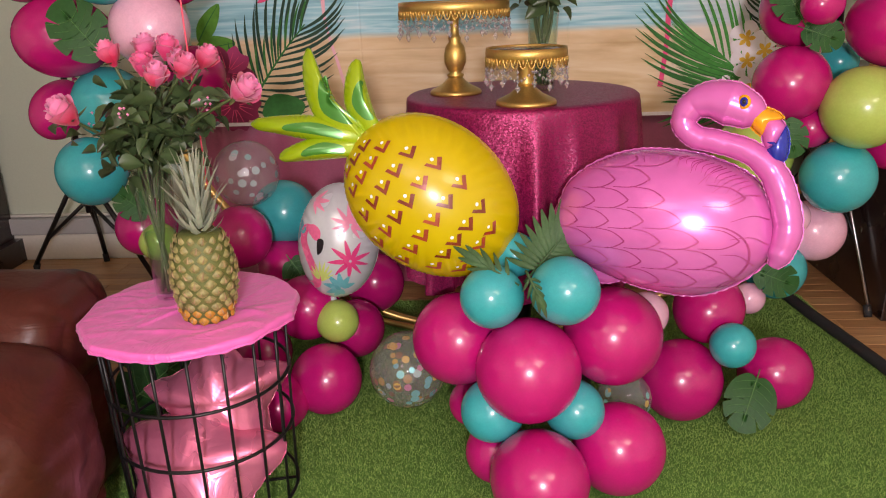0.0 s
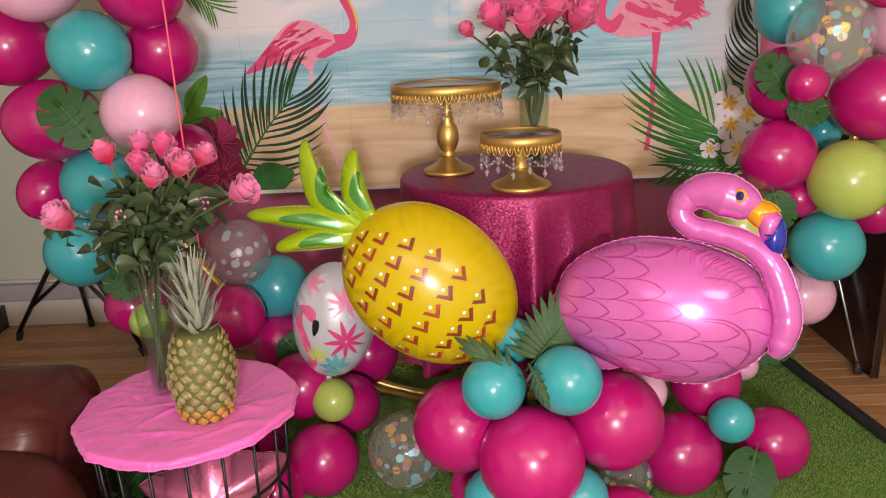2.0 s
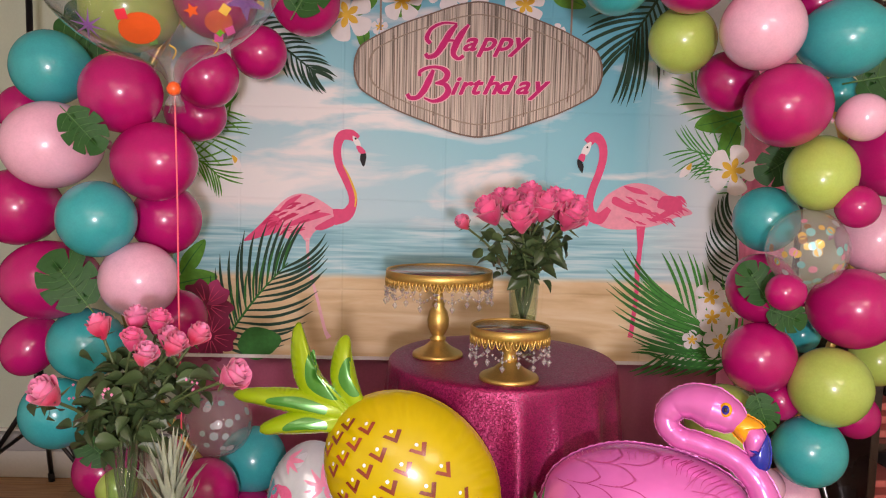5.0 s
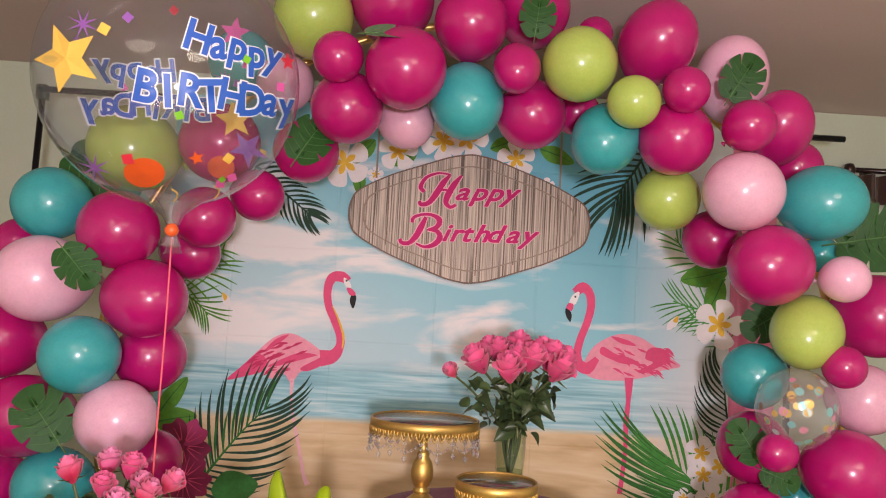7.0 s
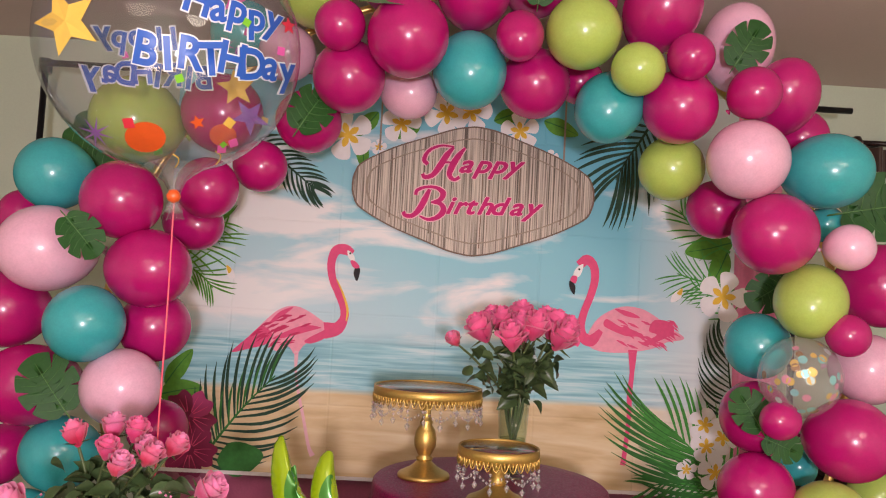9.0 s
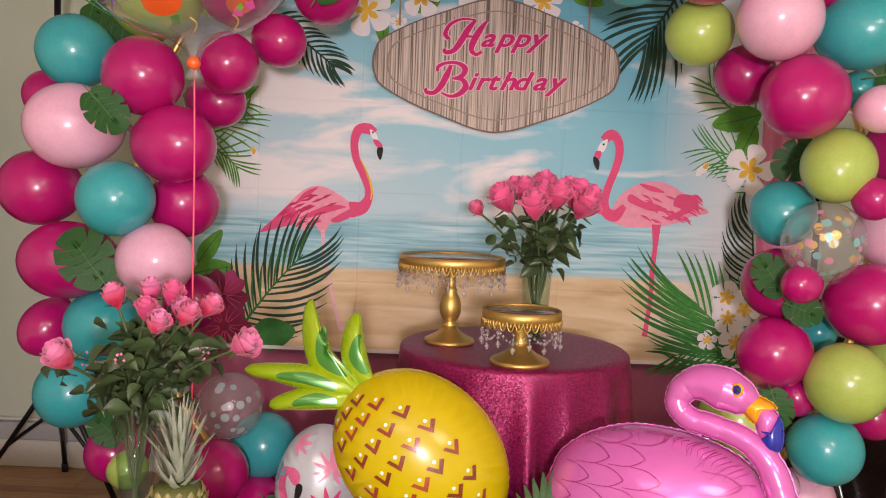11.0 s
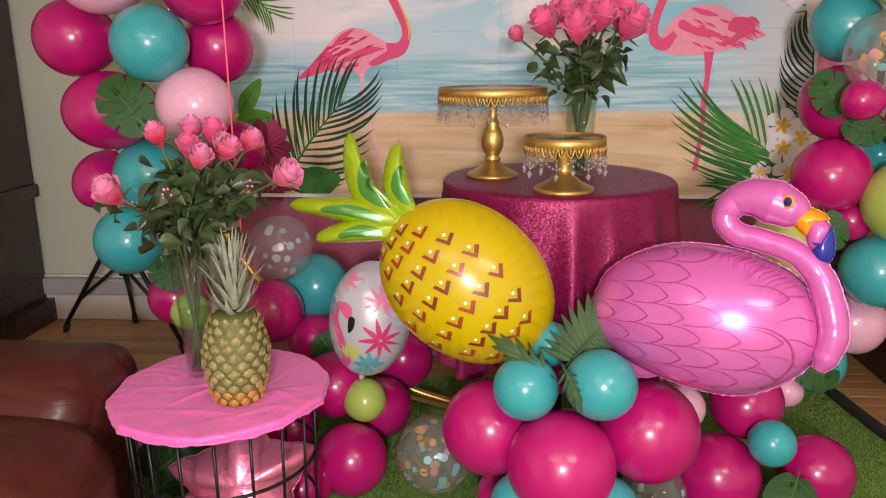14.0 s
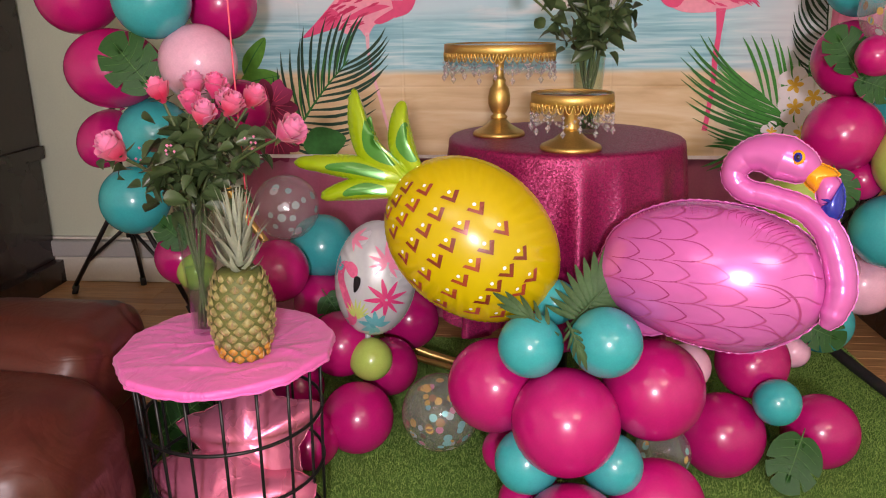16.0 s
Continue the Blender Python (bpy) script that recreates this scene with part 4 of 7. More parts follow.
for px, pz, tn in ((-0.79, 1.445, 120), (0.885, 1.45, 60)):
    bm = bmesh.new()
    blob(bm, [(px - 0.015, pz + 0.02), (px + 0.01, pz + 0.005), (px + 0.018, pz - 0.025), (px - 0.008, pz - 0.02)] if tn == 120 else [(px + 0.015, pz + 0.025), (px + 0.012, pz - 0.01), (px - 0.025, pz - 0.03), (px - 0.02, pz)], 3)
    printed("printed_petal", bm, I_WHITE, "printed drifting petal")
    bm = bmesh.new()
    blob(bm, [(px - 0.016, pz + 0.022), (px + 0.004, pz + 0.008), (px - 0.006, pz - 0.008)] if tn == 120 else [(px + 0.016, pz + 0.026), (px + 0.013, pz), (px - 0.004, pz + 0.006)], 4)
    printed("petal_base", bm, I_YELLOW, "printed yellow petal base")
bm = bmesh.new()
veins = bmesh.new()
for hx, hz in ((-0.905, 0.905), (-0.895, 0.785), (-0.985, 0.845)):
    for k in range(5):
        a = radians(72 * k + hx * 900)
        f = lambda l, s: (hx + 0.105 * (l * math.cos(a) - s * math.sin(a)), hz + 0.105 * (l * math.sin(a) + s * math.cos(a)))
        blob(bm, [f(0.0, 0), f(0.5, -0.42), f(0.92, -0.30), f(0.86, 0.0), f(0.96, 0.30), f(0.5, 0.42)], 5 + 0.1 * k, 3)
        for b in (-0.16, 0.0, 0.16):
            stroke(veins, [f(0.18, b * 0.3), f(0.45, b), f(0.72, b * 1.5)], (0.004, 0.0008), 5.75, 2)
printed("hibiscus_veins", veins, I_HOT, "printed pink veins")
printed("printed_hibiscus", bm, I_PLUM, "printed plum red hibiscus")

# the printed wooden sign with its lettering
SX, SZ = 0.095, 1.796


def sign_outline(w, h):
    """A lozenge with blunt ends."""
    out = []
    for sx, sz in ((1, 1), (-1, 1), (-1, -1), (1, -1)):
        quarter = [(1.0, 0.0), (0.985, 0.18), (0.92, 0.36), (0.67, 0.61), (0.40, 0.80), (0.19, 0.94), (0.06, 0.99), (0.0, 1.0)]
        q = quarter if sx * sz > 0 else quarter[::-1]
        out += [(SX + sx * w * a, SZ + sz * h * b) for a, b in q[:-1]]
    return out


def sign_material():
    m, nt, p = nodes_of("printed_planks")
    co, mp = add(nt, "ShaderNodeTexCoord"), add(nt, "ShaderNodeMapping")
    mp.inputs["Scale"].default_value = (105.0, 0.0, 1.1)
    n = add(nt, "ShaderNodeTexNoise", Scale=1.6, Detail=5.0)
    r = add(nt, "ShaderNodeValToRGB")
    for e, (pos, c) in zip(r.color_ramp.elements, ((0.38, (0.13, 0.095, 0.075, 1)), (0.58, (0.68, 0.57, 0.49, 1)))):
        e.position, e.color = pos, c
    nt.links.new(co.outputs["Object"], mp.inputs[0])
    nt.links.new(mp.outputs[0], n.inputs["Vector"])
    nt.links.new(n.outputs["Fac"], r.inputs[0])
    nt.links.new(r.outputs[0], p.inputs["Base Color"])
    p.inputs["Roughness"].default_value = 0.6
    return m


PLANKS = sign_material()
for w, h, layer, material, nm in ((0.457, 0.246, 6.0, I_BRIM, "sign_edge"), (0.450, 0.240, 6.8, PLANKS, "printed_sign"), (0.404, 0.200, 7.6, I_SHADE, "sign_groove"), (0.396, 0.195, 8.6, PLANKS, "sign_panel")):
    bm = bmesh.new()
    blob(bm, sign_outline(w, h), layer, 5)
    printed(nm, bm, material, "printed weathered wooden sign")
bm = bmesh.new()
for k, sx in enumerate((-0.31, -0.16, 0.03, 0.17, 0.33)):
    stroke(bm, [(SX + sx, SZ - 0.225 * (1 - abs(sx) * 1.55)), (SX + sx + 0.002, SZ), (SX + sx, SZ + 0.225 * (1 - abs(sx) * 1.55))], (0.004, 0.003), 9.4, 3)
printed("plank_joints", bm, I_BRIM, "printed joints between the planks")
for sx in (-0.265, 0.43):
    bm = bmesh.new()
    stroke(bm, [(sx, 1.93), (sx, 2.05), (sx, 2.2)], (0.007, 0.007), 6, 2)
    printed("sign_cord", bm, I_SHADE, "printed cord")


I_SCRIPT = ink("script_pink", (0.60, 0.012, 0.17))


def sign_text(word, left, right, z, size, layer):
    """Slanted lower-case letters from left to right, on the line z, each a little above the one before."""
    ref = lettering("x", size)
    base = min(v.co.y for v in ref.verts)
    ref.free()
    room = {"i": 0.52, "r": 0.74, "t": 0.70}
    total, x0 = sum(room.get(ch, 1.0) for ch in word), left
    for k, ch in enumerate(word):
        step = (right - left) * room.get(ch, 1.0) / total
        for grow, lay, ink_m, nm in ((0.0062, layer + 0.05 * k, I_BLUSH, "letter_rim"), (0.0030, layer + 1.2 + 0.05 * k, I_SCRIPT, "letter")):
            whole = bmesh.new()
            for c in range(8):
                bm = lettering(ch, size, 0.38)
                lo, hi = min(v.co.x for v in bm.verts), max(v.co.x for v in bm.verts)
                for v in bm.verts:
                    x = x0 + step / 2 + (v.co.x - (lo + hi) / 2) * (1.12 if ch in room else 1.22)
                    v.co = on_cloth((x + grow * math.cos(math.pi / 4 * c), z + v.co.y - base + 0.03 * (x - left) + grow * 0.8 * math.sin(math.pi / 4 * c)), lay + 0.08 * c)
                me = bpy.data.meshes.new("scratch")
                bm.to_mesh(me)
                bm.free()
                whole.from_mesh(me)
                bpy.data.meshes.remove(me)
            printed(nm, whole, ink_m, "printed slanted pink letter")
        x0 += step


def capital(strokes, layer):
    """A swash capital: each stroke a path and its widths."""
    for grow, lay, ink_m, nm in ((0.008, layer, I_BLUSH, "letter_rim"), (0.0, layer + 1.2, I_SCRIPT, "letters")):
        bm = bmesh.new()
        for k, (path, widths) in enumerate(strokes):
            stroke(bm, path, [w + grow for w in widths], lay + 0.15 * k, 7)
        printed(nm, bm, ink_m, "printed swash capital")


capital([([(0.012, 1.956), (-0.012, 1.925), (-0.038, 1.880), (-0.062, 1.847), (-0.090, 1.838), (-0.100, 1.850)], (0.010, 0.022, 0.023, 0.018, 0.015, 0.013)),
         ([(-0.082, 1.886), (-0.096, 1.905), (-0.078, 1.940), (-0.035, 1.960), (0.014, 1.958)], (0.013, 0.017, 0.012, 0.008, 0.006)),
         ([(0.056, 1.957), (0.030, 1.922), (0.008, 1.880), (0.002, 1.850), (0.020, 1.834), (0.040, 1.845)], (0.007, 0.022, 0.024, 0.019, 0.012, 0.012)),
         ([(-0.046, 1.886), (-0.015, 1.898), (0.024, 1.896)], (0.006, 0.009, 0.006))], 10.4)
capital([([(-0.070, 1.792), (-0.085, 1.755), (-0.105, 1.715), (-0.128, 1.691), (-0.155, 1.690), (-0.163, 1.704)], (0.012, 0.023, 0.022, 0.016, 0.014, 0.013)),
         ([(-0.120, 1.768), (-0.116, 1.786), (-0.085, 1.800), (-0.045, 1.800), (-0.019, 1.782), (-0.028, 1.756), (-0.062, 1.744)], (0.012, 0.013, 0.010, 0.012, 0.022, 0.018, 0.006)),
         ([(-0.062, 1.744), (-0.026, 1.740), (-0.014, 1.715), (-0.036, 1.689), (-0.070, 1.679), (-0.102, 1.690)], (0.006, 0.016, 0.023, 0.018, 0.011, 0.006))], 10.4)
sign_text("appy", 0.034, 0.272, 1.864, 0.094, 10.4)
sign_text("irthday", 0.000, 0.348, 1.706, 0.092, 10.4)

# satin curtain behind and below the print
SATIN = mat("dusty_rose_satin", (0.36, 0.075, 0.15), 0.38, vary=0.15, scale=3, fine=120, sheen=0.4)
SATINPINK = mat("pink_satin", (0.80, 0.22, 0.42), 0.4, vary=0.1, scale=3, sheen=0.3)
bm = bmesh.new()
grid(bm, 160, 4, lambda u, v: (-1.05 + 2.2 * u, 2.945 + 0.018 * math.sin(46 * u + 2 * math.sin(9 * u)) * (1 - 0.3 * v), 0.03 + 2.2 * v))
tagged(part("curtain", bm, SATIN), "dusty rose satin curtain hanging behind the backdrop", "curtain")
bm = bmesh.new()
grid(bm, 30, 4, lambda u, v: (1.06 + 0.24 * u, 2.925 + 0.012 * math.sin(20 * u), 0.62 + 1.58 * v))
tagged(part("curtain", bm, SATINPINK), "bright pink satin panel beside the backdrop", "curtain")


# light stands and the bar that carries the cloth
def stand(x, y, feet, hub, label, leg=0.011, metal=BLACK):
    t = empty("backdrop_stand", x, y, 0)
    part("pole", tube(bmesh.new(), [(x, y, hub * 0.6), (x, y, 2.24)], 0.013, 10), BLACK, t)
    part("collar", tube(bmesh.new(), [(x, y, hub - 0.04), (x, y, hub + 0.04)], 0.024, 12), BLACK, t)
    part("lower_collar", tube(bmesh.new(), [(x, y, hub * 0.66), (x, y, hub * 0.74)], 0.022, 12), BLACK, t)
    for fx, fy in feet:
        part("leg", tube(bmesh.new(), [(x, y, hub), (fx, fy, 0.012)], leg, 8), metal, t)
        mx, my = x + (fx - x) * 0.70, y + (fy - y) * 0.70
        part("brace", tube(bmesh.new(), [(x, y, hub * 0.70), (mx, my, hub * 0.31)], leg * 0.75, 6), BLACK, t)
        d = Vector((fx - x, fy - y, 0)).normalized()
        part("rubber_foot", tube(bmesh.new(), [(fx, fy, -0.0125 if abs(fx) > 1.12 else 0.004), Vector((fx, fy, 0.028)) - d * 0.02], 0.014, 10), RUBBER, t)
    part("top_clamp", box(bmesh.new(), (x - 0.02, y - 0.02, 2.21), (x + 0.02, y + 0.02, 2.27), 0.004), BLACK, t)
    return tagged(t, label, "backdrop stand", "backdrop stands")


stand(-1.655, 3.10, ((-2.04, 3.25), (-1.765, 3.385), (-1.37, 3.02)), 0.52, "black telescopic tripod stand holding the backdrop bar")
stand(1.43, 3.10, ((1.445, 2.60), (1.15, 3.25), (1.44, 3.40)), 0.72, "slim grey tripod stand holding the backdrop bar", 0.006, STEEL)
tagged(part("crossbar", tube(bmesh.new(), [(-1.66, 3.07, 2.245), (1.64, 3.07, 2.245)], 0.013, 10), BLACK), "black crossbar clamped between the two stands", "crossbar")


# ---- round table, sequin cloth and cake stands ----
def sequin_material():
    m, nt, p = nodes_of("magenta_sequins")
    co, vo = add(nt, "ShaderNodeTexCoord"), add(nt, "ShaderNodeTexVoronoi", Scale=330.0)
    nt.links.new(co.outputs["Object"], vo.inputs["Vector"])
    geo = add(nt, "ShaderNodeNewGeometry")
    sub, sc, ad, nm = [add(nt, "ShaderNodeVectorMath") for _ in range(4)]
    sub.operation, sc.operation, ad.operation, nm.operation = "SUBTRACT", "SCALE", "ADD", "NORMALIZE"
    sub.inputs[1].default_value, sc.inputs["Scale"].default_value = (0.5, 0.5, 0.5), 0.26
    nt.links.new(vo.outputs["Color"], sub.inputs[0])
    nt.links.new(sub.outputs[0], sc.inputs[0])
    nt.links.new(geo.outputs["Normal"], ad.inputs[0])
    nt.links.new(sc.outputs[0], ad.inputs[1])
    nt.links.new(ad.outputs[0], nm.inputs[0])
    nt.links.new(nm.outputs[0], p.inputs["Normal"])
    ramp = add(nt, "ShaderNodeValToRGB")
    ramp.color_ramp.elements[0].color, ramp.color_ramp.elements[1].color = (0.15, 0.004, 0.048, 1), (0.34, 0.012, 0.105, 1)
    sep = add(nt, "ShaderNodeSeparateColor")
    nt.links.new(vo.outputs["Color"], sep.inputs[0])
    nt.links.new(sep.outputs[0], ramp.inputs[0])
    nt.links.new(ramp.outputs[0], p.inputs["Base Color"])
    p.inputs["Roughness"].default_value, p.inputs["Metallic"].default_value = 0.42, 0.40
    return m


SEQUIN = sequin_material()
TX, TY, TZ, TR = 0.143, 2.145, 0.898, 0.318
table = empty("round_table", TX, TY, 0.0)
part("tabletop", lathe(bmesh.new(), [(0, TZ - 0.025), (TR - 0.012, TZ - 0.025), (TR - 0.010, TZ - 0.005), (0, TZ - 0.005)], (TX, TY, 0), 48), DARKWOOD, table)
part("column", lathe(bmesh.new(), [(0, 0.02), (0.03, 0.02), (0.03, TZ - 0.026), (0, TZ - 0.026)], (TX, TY, 0), 16), BLACK, table)
part("foot_plate", lathe(bmesh.new(), [(0, 0.002), (0.22, 0.002), (0.2, 0.018), (0, 0.02)], (TX, TY, 0), 32), BLACK, table)
tagged(table, "round pedestal table hidden under a sequin cloth", "table")


def drape(a, z):
    k = min(1.0, max(0.0, (TZ - 0.02 - z) / 0.38)) ** 0.8
    wave = math.sin(19 * a + 1.6 * math.sin(2 * a) + 0.8 * math.sin(5 * a))
    return k * (0.030 * wave * (0.75 + 0.35 * math.sin(7 * a)) + 0.010 * wave * wave + 0.009 * math.sin(7 * a + 1) + 0.010) + (0.010 * math.sin(31 * a + 2 * math.sin(3 * a)) * (0.52 - z) / 0.1 if z < 0.52 else 0)


prof = [(0, TZ)] + [(TR * k / 8, TZ) for k in range(1, 8)] + [(TR - 0.004, TZ - 0.001), (TR + 0.002, TZ - 0.006), (TR + 0.004, TZ - 0.016)]
prof += [(TR + 0.004 + 0.012 * k / 14, TZ - 0.016 - (TZ - 0.435) * k / 14) for k in range(1, 15)]
bm = lathe(bmesh.new(), prof, (TX, TY, 0), 220, drape)
for v in bm.verts:
    if v.co.z < 0.50:
        a = math.atan2(v.co.y - TY, v.co.x - TX)
        v.co.z += (0.50 - v.co.z) / 0.08 * (0.016 * math.sin(9 * a + 1.0) + 0.009 * math.sin(23 * a))
tagged(part("tablecloth", bm, SEQUIN), "magenta sequin tablecloth with a ruffled hem over a round table", "tablecloth")

PLATE = mat("mirror_plate", (0.42, 0.38, 0.34), 0.18, metal=0.85, vary=0.06)


def bead(bm, p, r, long=1.0):
    """A cut crystal: a double cone of six sides."""
    p = Vector(p)
    top, low = bm.verts.new(p + Vector((0, 0, r * long))), bm.verts.new(p - Vector((0, 0, r * long * 1.25)))
    ring = [bm.verts.new(p + Vector((r * math.cos(a), r * math.sin(a), 0))) for a in (math.pi / 3 * k for k in range(6))]
    for k in range(6):
        bm.faces.new((top, ring[k], ring[(k + 1) % 6]))
        bm.faces.new((low, ring[(k + 1) % 6], ring[k]))


def cake_stand(x, y, z0, height, r, base_r, strands, label):
    t = empty("cake_stand", x, y, z0)
    c, h = (x, y, z0 + 0.0005), height
    foot = [(0, 0), (base_r, 0), (base_r, 0.006), (base_r * 0.96, 0.011), (base_r * 0.9, 0.013), (base_r * 0.55, 0.026), (base_r * 0.3, 0.042), (base_r * 0.26, 0.048), (0, 0.048)]
    part("base", lathe(bmesh.new(), foot, c, 48, lambda a, zz: 0.0012 * math.sin(24 * a) if 0.012 < zz < 0.045 else 0), GOLD, t)
    if h > 0.2:
        stem = [(0, 0.046), (0.022, 0.046), (0.024, 0.052), (0.016, 0.058), (0.022, 0.066), (0.030, 0.085), (0.031, 0.105), (0.026, 0.128), (0.016, 0.142), (0.019, 0.150), (0.014, 0.156),
                (0.011, 0.175), (0.012, h - 0.05), (0.019, h - 0.036), (0.017, h - 0.026), (0, h - 0.024)]
    else:
        stem = [(0, 0.046), (0.020, 0.046), (0.022, 0.054), (0.017, 0.062), (0.021, 0.072), (0.020, h - 0.04), (0.025, h - 0.03), (0.022, h - 0.024), (0, h - 0.024)]
    part("stem", lathe(bmesh.new(), stem, c, 28), GOLD, t)
    part("plate", lathe(bmesh.new(), [(0, h - 0.022), (r - 0.004, h - 0.022), (r - 0.003, h - 0.003), (0, h - 0.003)], c, 64), PLATE, t, "smoky mirror plate")
    part("rim", lathe(bmesh.new(), [(r - 0.001, h - 0.029), (r + 0.002, h - 0.029), (r + 0.003, h - 0.012), (r + 0.002, h), (r - 0.002, h + 0.0005), (r - 0.0025, h - 0.004)], c, 72), GOLD, t)
    # pierced lace band: two wires, posts and scallops
    bm, n = bmesh.new(), int(r * 320)
    for k in range(n):
        a, b = 2 * math.pi * k / n, 2 * math.pi * (k + 1) / n
        at = lambda q, zz: (x + (r + 0.002) * math.cos(q), y + (r + 0.002) * math.sin(q), z0 + zz)
        tube(bm, [at(a, h - 0.021), at((a * 3 + b) / 4, h - 0.038), at((a + b) / 2, h - 0.043), at((a + 3 * b) / 4, h - 0.038), at(b, h - 0.021)], 0.0019, 5, False)
        tube(bm, [at((a + b) / 2, h - 0.022), at((a + b) / 2, h - 0.036)], 0.0030, 5)
    part("lace_band", bm, GOLD, t, "pierced gold lace band")
    for k in range(strands):
        a = 2 * math.pi * (k + 0.3) / strands
        bx, by, bm = x + (r + 0.003) * math.cos(a), y + (r + 0.003) * math.sin(a), bmesh.new()
        zz = z0 + h - 0.045
        for s in range(3 if k % 2 else 2):
            bead(bm, (bx, by, zz - 0.004), 0.0048)
            zz -= 0.0115
        bead(bm, (bx, by, zz - 0.008), 0.0072, 1.35)
        part("crystal_pendant", bm, CRYSTAL, t, "clear cut crystal drops", False)
    for k in range(0, strands, 2):
        bm = bmesh.new()
        for s in range(9):
            f = (s + 0.5) / 9
            a = 2 * math.pi * (k + 0.3 + 2 * f) / strands
            bead(bm, (x + (r + 0.001) * math.cos(a), y + (r + 0.001) * math.sin(a), z0 + h - 0.044 - 0.026 * math.sin(math.pi * f)), 0.0046)
        tagged(part("crystal_swag", bm, CRYSTAL, t, "looped string of crystal beads", False), kind="stuff")
    return tagged(t, label, "cake stand", "gold cake stands")


cake_stand(-0.040, 2.16, TZ, 0.247, 0.148, 0.072, 22, "tall gold cake stand hung with crystal drops")
cake_stand(0.140, 1.925, TZ, 0.138, 0.098, 0.076, 16, "low gold cake stand hung with crystal drops")


# ---- roses ----
def petal_set(kind, outer, guard, inner, opened):
    """The petals of a rose head of unit radius: cups wrapped round each other in turns, the rims of the outer ones rolled out."""
    rnd, made = random.Random(len(kind)), []
    for ring, (n, r, top) in enumerate(((2, 0.17, 0.98), (3, 0.32, 1.0), (3, 0.48, 0.93), (4, 0.66, 0.84), (5, 0.84, 0.62))):
        for k in range(n):
            a0, half = 2 * math.pi * (k + 0.41 * ring) / n + rnd.uniform(-0.2, 0.2), min(1.5, math.pi / n * 1.5)
            roll = (0.0, 0.03, 0.10, 0.20, 0.34)[ring] * opened * rnd.uniform(0.6, 1.3)
            tall, lean = top * rnd.uniform(0.93, 1.04), rnd.uniform(-0.06, 0.06)
            bm = bmesh.new()

            def petal(u, v, a0=a0, half=half, r=r, tall=tall, roll=roll, ring=ring, lean=lean):
                q = 2 * u - 1
                broad = math.sin(math.pi * (0.16 + 0.46 * v)) ** 0.7
                a = a0 + q * half * broad
                cup = 0.18 + 0.82 * math.sin(min(1.0, v * 1.25) * math.pi / 2)
                rad = r * cup * (1.0 - 0.10 * q) + lean * v * q
                h = -0.82 + (tall + 0.82) * (v - 0.20 * v * v * abs(q) ** 2.6)
                out = max(0.0, v - 0.62) / 0.38
                rad += roll * out * out * (1 - 0.35 * q * q) - (0.10 * out * r if ring < 2 else 0)
                h -= roll * 0.75 * out ** 3 * (1 - 0.3 * q * q)
                rad += 0.018 * math.sin(5 * q + 9 * lean) * v * v
                return (rad * math.cos(a), rad * math.sin(a), h)
            grid(bm, 10, 9, petal)
            me = bpy.data.meshes.new("petal_" + kind)
            bm.to_mesh(me)
            bm.free()
            me.materials.append(inner if ring < 2 else guard if ring == 4 and k % 2 == 0 else outer)
            me.shade_smooth()
            made.append(me)
    heart = lathe(bmesh.new(), [(0, -0.86), (0.22, -0.78), (0.30, -0.4), (0.13, 0.5), (0, 0.62)], sides=12)
    me = bpy.data.meshes.new("bloom_" + kind)
    heart.to_mesh(me)
    heart.free()
    me.materials.append(inner)
    me.shade_smooth()
    return me, made


def leaf_mesh(name, material, wide=0.5, fold=0.18, droop=0.25, nu=6, teeth=0.0):
    """A leaf of unit length along x."""
    bm = bmesh.new()

    def spot(u, v):
        s = 2 * v - 1
        w = wide * math.sin(math.pi * u ** 0.8) ** 0.85 * (1 - 0.25 * u) * 0.5 + (teeth * math.sin(40 * u) if abs(s) > 0.9 else 0)
        return (u, s * w, abs(s) * fold * w * 2 - droop * u * u)
    grid(bm, nu * 2, 4, spot)
    me = bpy.data.meshes.new(name)
    bm.to_mesh(me)
    bm.free()
    me.materials.append(material)
    me.shade_smooth()
    return me


BLOOMS = [petal_set("pale", ROSE, ROSERED, ROSE, 0.75), petal_set("open", ROSEMID, ROSEMID, ROSEMID, 1.0), petal_set("deep_red", ROSERED, ROSERED, ROSE, 0.45)]
LEAVES = [leaf_mesh("leaf_a", FOLIAGE, 0.86, 0.30, 0.35, 9, 0.016), leaf_mesh("leaf_b", FOLIAGE, 0.70, 0.55, -0.15, 9, 0.014), leaf_mesh("leaf_c", FOLIAGE, 0.78, 0.15, 0.6, 9, 0.016)]
SEPAL = leaf_mesh("sepal", STALK, 0.3, 0.3, -0.3, 3)
rrng = random.Random(11)


def place_part(name, mesh, parent, m):
    ob = new(name, mesh)
    ob.parent = parent
    ob.matrix_parent_inverse = world_of(parent).inverted()
    ob.matrix_basis = m
    return ob


